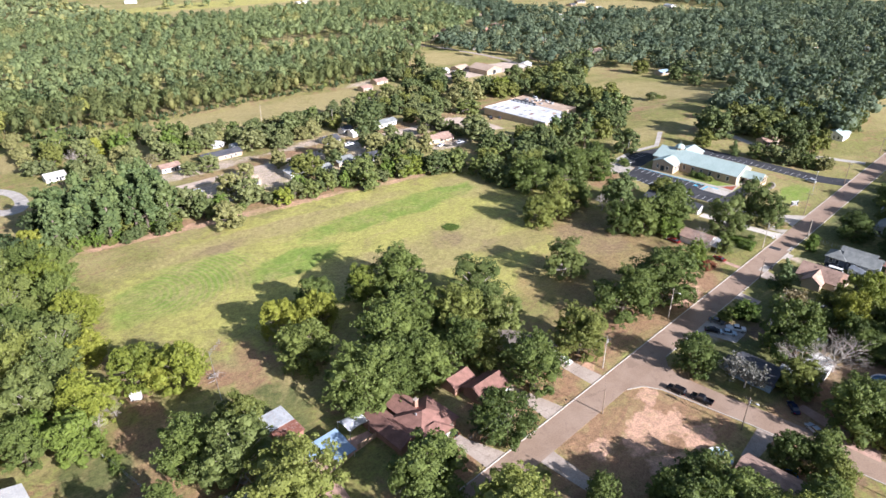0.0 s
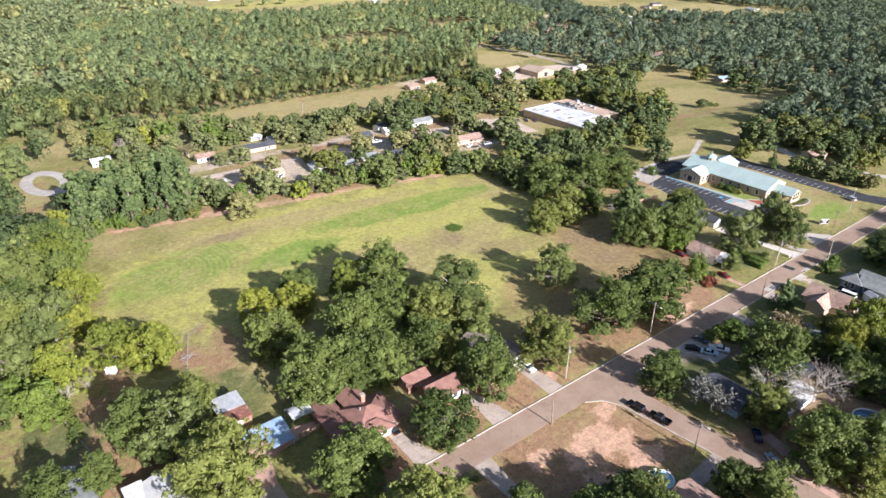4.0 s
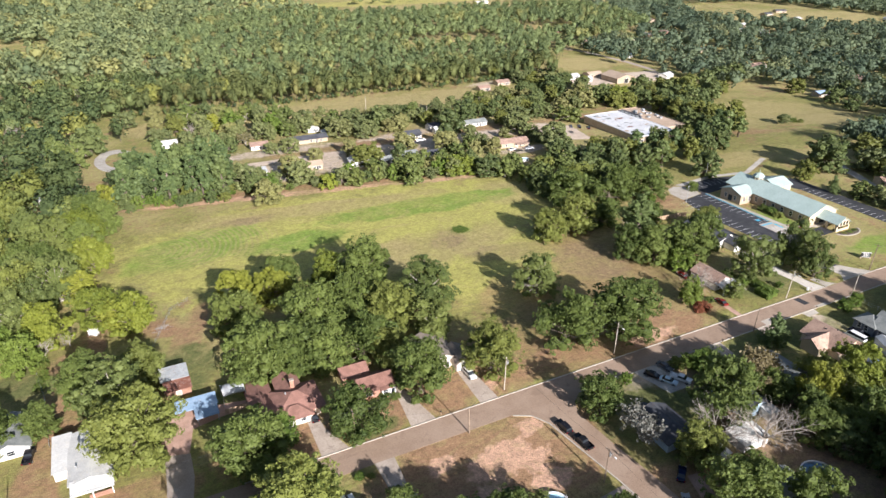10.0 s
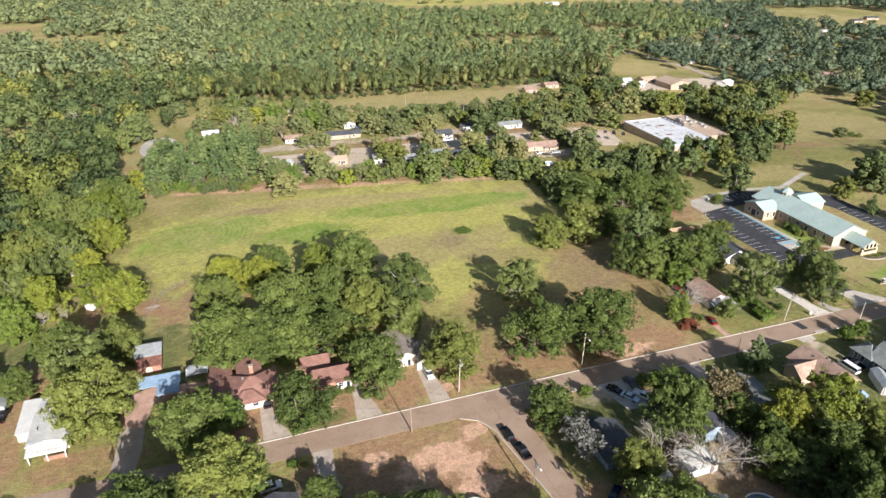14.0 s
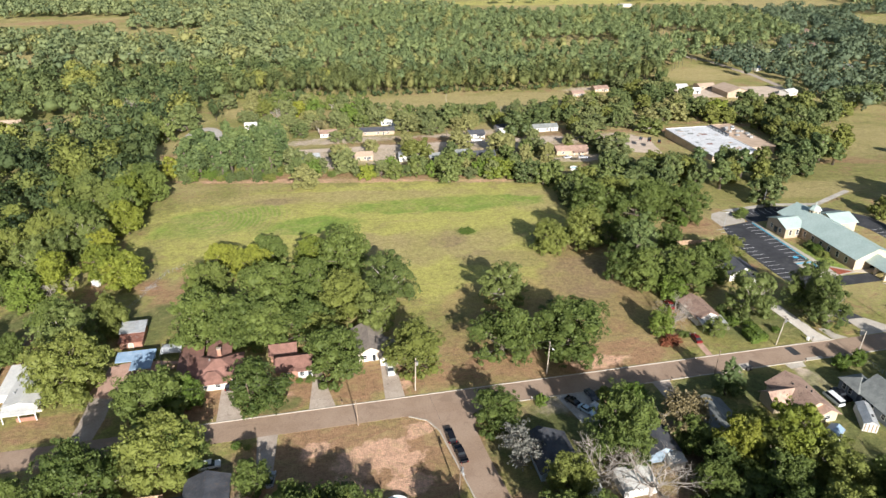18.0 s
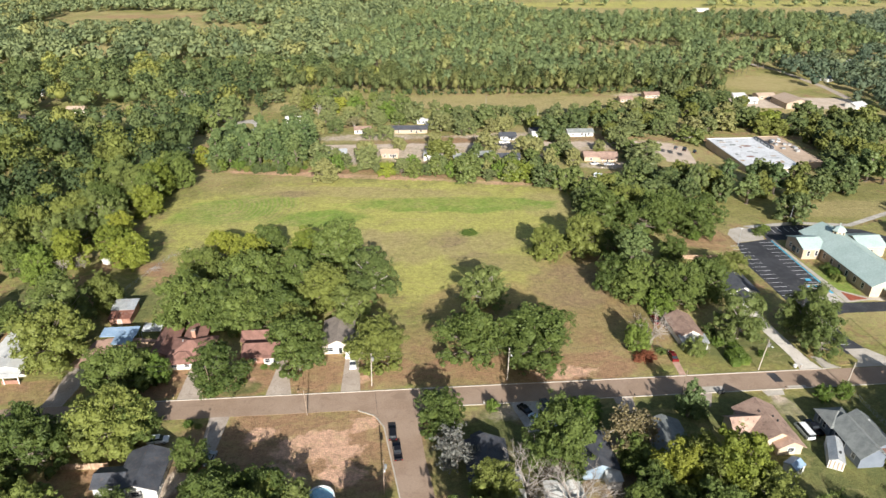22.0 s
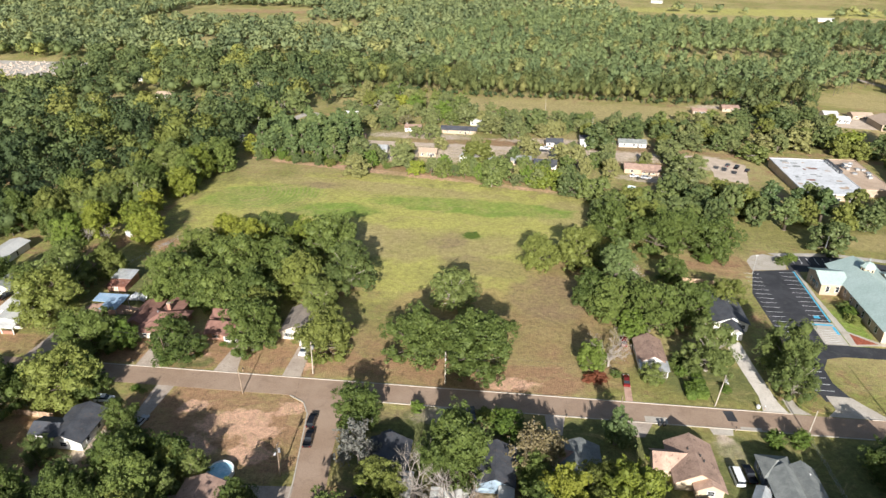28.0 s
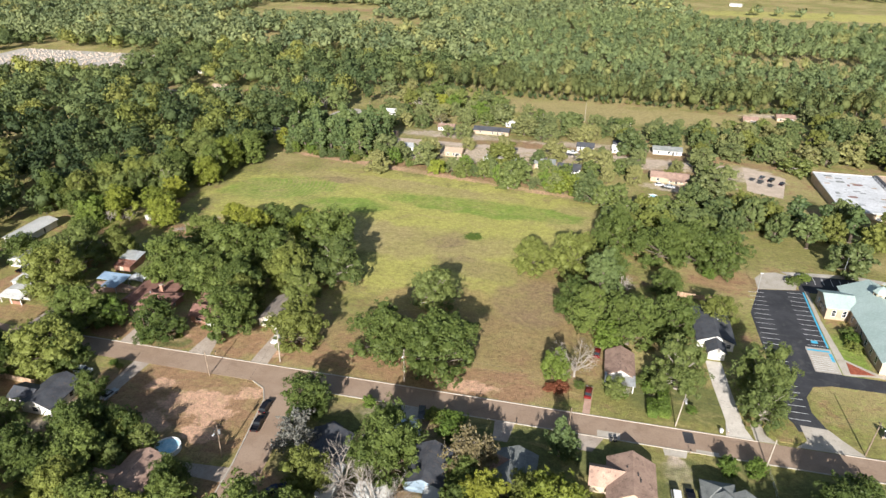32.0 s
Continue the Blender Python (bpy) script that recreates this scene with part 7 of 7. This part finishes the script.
def fence(pts, h, label, pale=FENCEWOOD, step=0.3):
    ob = thing("fence", 0, 0, 0, label=label, category="fence")
    for (ax, ay), (bx, by) in zip(pts, pts[1:]):
        d = math.hypot(bx - ax, by - ay)
        m = pose(ax, ay, 0, 0, 0, math.degrees(math.atan2(by - ay, bx - ax)))
        board, k = mesh_of("board", boxed(0.01, step - 0.012, -0.015, 0.015, 0.05, h)), int(d / step)
        board.materials.append(pale)
        for i in range(k):
            o = new("board", board)
            o.parent = ob
            o.matrix_local = m @ pose(i * step, 0, 0.03 * math.sin(i * 7.1))
        for z in (0.3, h - 0.35):
            part("rail", boxed(0, d, 0.015, 0.09, z, z + 0.1, m), pale, ob)
        for i in range(int(d / 2.4) + 1):
            part("post", boxed(i * 2.4 - 0.05, i * 2.4 + 0.05, 0.015, 0.12, -0.2, h + 0.05, m), pale, ob)


fence([(62.8, 46.3), (74.8, 45.7)], 1.8, "reddish board fence across a back yard")
fence([(241.5, 132.8), (256.0, 131.4)], 1.8, "weathered board fence behind a house")
fence([(66.5, 92.2), (72.2, 92.5)], 1.6, "short orange-brown board fence by the patio")


def wire_fence(pts, label):
    ob = thing("wire_fence", 0, 0, 0, label=label, category="fence")
    for (ax, ay), (bx, by) in zip(pts, pts[1:]):
        d = math.hypot(bx - ax, by - ay)
        m = pose(ax, ay, float(land(ax, (ay + by) / 2)), 0, 0, math.degrees(math.atan2(by - ay, bx - ax)))
        for i in range(int(d / 3) + 1):
            part("post", cone(bmesh.new(), m @ Vector((i * 3, 0, -0.2)), m @ Vector((i * 3, 0, 1.3)), 0.04, 0.04, 6), STEEL, ob)
        for z in (0.15, 0.5, 0.85, 1.25):
            part("wire", boxed(0, d, -0.012, 0.012, z, z + 0.024, m), STEEL, ob)


wire_fence([(28.5, 99), (27.0, 118), (24.5, 132)], "wire fence between two back yards")
wire_fence([(50.5, 122), (60.5, 150), (66, 154)], "wire fence at the edge of the field")
wire_fence([(255.5, 60.5), (256.5, 30)], "wire fence beside a house plot")


def round_pool(x, y, r, label, water=POOLWATER, note="turquoise water"):
    ob = thing("swimming_pool", x, y, 0, 0, label, "pool")
    n = 24
    bm = bmesh.new()
    lo = [[bm.verts.new((rr * math.cos(a), rr * math.sin(a), z)) for a in (i * 2 * math.pi / n for i in range(n))] for rr, z in ((r, -0.1), (r, 1.2), (r - 0.25, 1.2), (r - 0.25, 0.3))]
    for a, b in zip(lo, lo[1:]):
        for i in range(n):
            bm.faces.new((a[i], a[(i + 1) % n], b[(i + 1) % n], b[i]))
    bm.faces.new(lo[-1])
    part("shell", bm, TRIM, ob, "white pool wall and rim")
    part("water", cone(bmesh.new(), (0, 0, 0.8), (0, 0, 0.9), r - 0.26, r - 0.26, 24), water, ob, note)
    for s in (-0.25, 0.25):
        part("ladder_rail", cone(bmesh.new(), (r + 0.1, s, 0), (r - 0.1, s, 1.8), 0.03, 0.03, 6), TRIM, ob)
    return ob


round_pool(122.0, 33.4, 2.9, "round above-ground pool with white rim and turquoise water")
round_pool(235.2, 216.8, 2.0, "small round turquoise pool in a cluttered yard")
round_pool(177.9, 14.2, 4.0, "round above-ground pool with murky water beside a grey-roofed house", MURKY, "murky brown and blue water")
tr = thing("trampoline", 127.5, 20.5, 0, 0, "round trampoline with a blue rim", "trampoline")
part("rim", cone(bmesh.new(), (0, 0, 0.8), (0, 0, 0.9), 1.9, 1.9, 20), PLASTIC_BLUE, tr)
part("mat", cone(bmesh.new(), (0, 0, 0.88), (0, 0, 0.92), 1.5, 1.5, 20), DARKMETAL, tr)
for i in range(4):
    a = i * math.pi / 2
    part("leg", cone(bmesh.new(), (1.7 * math.cos(a), 1.7 * math.sin(a), -0.1), (1.7 * math.cos(a), 1.7 * math.sin(a), 0.85), 0.04, 0.04, 6), STEEL, tr)

# clipped hedge and shrubs round the cottage
def hedge(x0, x1, y0, y1, h, seed):
    rng = np.random.default_rng(seed)
    k = int((abs(x1 - x0) + 1) * (abs(y1 - y0) + 1) * 26 * (1 + h))
    c = np.column_stack([rng.uniform(x0, x1, k), rng.uniform(y0, y1, k), h * rng.uniform(0.1, 1.0, k) ** 0.5])
    d = np.column_stack([(c[:, 0] - (x0 + x1) / 2) / (x1 - x0), (c[:, 1] - (y0 + y1) / 2) / (y1 - y0), np.full(k, 0.6)])
    v, f, n = quads(c, d, 0.24, rng)
    core = boxed(x0 + 0.2, x1 - 0.2, y0 + 0.2, y1 - 0.2, 0, h * 0.85)
    ob = tagged(part("hedge", core, LEAF["fresh"]), "clipped green hedge beside a drive", "hedge")
    placed("leaves", arrays("leaves", v, f), LEAF["fresh"], ob)


hedge(232.6, 235.4, 71.0, 83.0, 2.2, 3)
hedge(229.8, 232.4, 70.5, 76.0, 1.9, 4)
for row in (("s", 228.6, 84.0, 1.8, 2.4), ("s", 230.6, 81.0, 1.7, 2.6), ("s", 231.0, 87.5, 2.0, 3.0), ("s", 224.0, 77.5, 1.6, 2.0), ("s", 213.0, 78.6, 1.5, 1.8), ("r", 208.2, 76.6, 2.6, 1.9), ("r", 205.6, 75.8, 2.0, 1.5),
            ("s", 240.6, 75.0, 1.3, 2.0), ("s", 106.0, 79.6, 1.4, 1.5), ("s", 103.2, 79.8, 1.0, 1.0), ("s", 98.6, 74.2, 1.2, 1.2), ("s", 168.0, 160.0, 3.2, 0.5), ("s", 288.5, 114.0, 2.3, 2.4), ("s", 289.0, 118.0, 2.4, 2.6)):
    plant(*row)
for row in (("s", 279.5, 151.0, 2.4, 2.4), ("s", 283.5, 154.3, 2.2, 2.2), ("s", 289.0, 121.5, 2.3, 2.6), ("s", 162.0, 58.4, 1.6, 3.4), ("s", 178.6, 57.6, 2.0, 3.4), ("s", 181.6, 57.0, 2.2, 3.6), ("s", 184.0, 55.6, 1.9, 3.0), ("s", 311.0, 108, 2.2, 2.4), ("s", 311.0, 114, 2.2, 2.4),
            ("g", 184.6, 53.6, 3.6, 6.4), ("s", 88.6, 58.6, 1.2, 1.2), ("s", 91.0, 57.8, 1.0, 0.9), ("s", 301, 91.8, 1.0, 0.8), ("s", 298.0, 92.0, 1.0, 0.8), ("s", 304.0, 92.0, 1.0, 0.8)):
    plant(*row)

for row in (("o", 130.5, 22.5, 3.8, 10.0), ("o", 111.0, 33.5, 4.2, 9.5), ("g", 106.5, 37.0, 3.2, 6.0), ("o", 101.5, 31.0, 4.6, 11.0), ("l", 112.5, 25.5, 3.6, 9.0), ("o", 109.0, 15.0, 5.0, 12.0), ("o", 127.5, 12.0, 4.5, 11.0), ("o", 119.5, 11.0, 5.0, 12.0)):
    plant(*row)

# heap of branches on the bare patch
heap = thing("brush_pile", 57.0, 139.0, 0, 0, "heap of pale cut branches on bare soil", "brush pile")
rg = random.Random(3)
for i in range(26):
    a, l = rg.uniform(0, 6.28), rg.uniform(0.8, 2.4)
    x, y = rg.gauss(0, 1.0), rg.gauss(0, 0.8)
    part("stick", cone(bmesh.new(), (x, y, rg.uniform(0, 0.2)), (x + l * math.cos(a), y + l * math.sin(a), rg.uniform(0.1, 0.9)), 0.08, 0.04, 5), DEADWOOD, heap)

# ---- lanes and yards beyond the field ----
for nm, pts, mat, lab in (
        ("far_lane", [(80, 268.0), (180, 265.5), (268, 263.0), (268, 267.5), (180, 270.5), (80, 273.0)], DIRT, "pale lane between the far houses"),
        ("far_drive", [(188, 238), (190.5, 238), (194, 250), (193, 266), (189.5, 266), (190.8, 250)], CONCRETE, "curved pale drive beside a cottage"),
        ("far_yard", [(268, 238), (289, 230), (294, 256), (280, 268), (266, 268)], DIRT, "dusty yard beside the long building"),
        ("west_lane", [(-140, 334.5), (8, 334.5), (45, 318), (46, 322), (8, 338.5), (-140, 338.5)], DIRT, "pale lane through the woods"),
        ("east_lane", [(444, 352), (449, 350), (452, 385), (449, 440), (438, 470), (434, 468), (444, 436), (447, 385)], CONCRETE, "pale lane in the distance"),
        ("church_lane", [(353, 116), (357, 114), (372, 145), (368, 147)], GRAVEL, "gravel lane beside a lawn"),
        ("church_lane_south", [(353, 118), (352, 110), (366, 70), (370, 71), (356.5, 110), (357, 116)], GRAVEL, "gravel lane beside a lawn"),
        ("barn_yard", [(360, 333), (440, 322), (446, 350), (362, 362)], DIRT, "pale yard round a barn"),
        ("graveyard", [(-300, 366), (-160, 398), (-158, 445), (-300, 440)], GRAVEL, "pale dry graveyard ground")):
    a = sum(p[0] * q[1] - q[0] * p[1] for p, q in zip(pts, pts[1:] + pts[:1]))
    paved(nm, pts if a > 0 else pts[::-1], mat, lab, 0.02)
bm = bmesh.new()
n = 26
for k in range(n):
    a, b = 2 * math.pi * k / n, 2 * math.pi * (k + 1) / n
    slab([(56 + 5 * math.cos(a), 305 + 11 * math.sin(a)), (56 + 10 * math.cos(a), 305 + 18 * math.sin(a)), (56 + 10 * math.cos(b), 305 + 18 * math.sin(b)), (56 + 5 * math.cos(b), 305 + 11 * math.sin(b))], -0.1, 0.024, bm)
tagged(part("gravel_loop", drape(bm), GRAVEL), "pale gravel loop round a grass oval", "road", kind="structure")
rg = random.Random(8)
bm = bmesh.new()
for i in range(420):
    x, y = rg.uniform(-290, -165), rg.uniform(385, 440)
    box(bm, x - 0.6, x + 0.6, y - 0.2, y + 0.2, -0.1, rg.uniform(0.7, 1.3))
for v in bm.verts:
    x, y, z = on_land(v.co.x, v.co.y)
    v.co = (float(x), float(y), v.co.z + float(z))
tagged(part("gravestones", bm, CONCRETE), "rows of small pale gravestones far off", "gravestones", kind="stuff")

# overgrown fence line between the yards under the wood's edge, and thin grey trees in the woods
rg = random.Random(91)
for i in range(15):
    plant("s", 26.2 + rg.uniform(-0.7, 0.7), 140.5 - 1.25 * i, rg.uniform(0.7, 1.5), rg.uniform(1.0, 2.4))
# oaks at x 134, 153.5 and 167: out of view, added for their shade
for row in (("o", 134.0, 17.0, 4.4, 11.5), ("o", 158.0, 15.5, 6.4, 13.5), ("o", 167.0, 8.0, 4.8, 14.5), ("o", 153.5, 6.0, 4.4, 13.5), ("g", 16.0, 143.5, 4.4, 10.0), ("y", 45.5, 145.5, 4.6, 10.5),
            ("b", -34.0, 279.5, 5.4, 11.0), ("b", 38.4, 317.6, 4.5, 11.0), ("b", 61.5, 440.0, 6.0, 17.0), ("b", 45.0, 428.0, 5.5, 16.5), ("t", -29.0, 591.0, 7.0, 15.0), ("b", -60.0, 300.0, 4.0, 15.0),
            ("b", 12.0, 350.0, 5.0, 16.0), ("b", 95.0, 330.0, 3.5, 10.0), ("t", 118.0, 300.0, 4.0, 9.0)):
    plant(*row)
for row in (("o", 13.0, 138.0, 4.4, 13.0), ("O", 478.0, 224.0, 6.5, 12.0), ("O", 501.0, 230.0, 7.5, 13.0), ("O", 480.0, 252.0, 7.0, 13.0), ("O", 470.0, 205.0, 6.5, 12.0), ("K", 409.0, 205.0, 4.6, 6.5), ("s", 415.5, 204.0, 2.2, 3.0), ("s", 419.0, 202.0, 1.9, 2.4)):
    plant(*row)
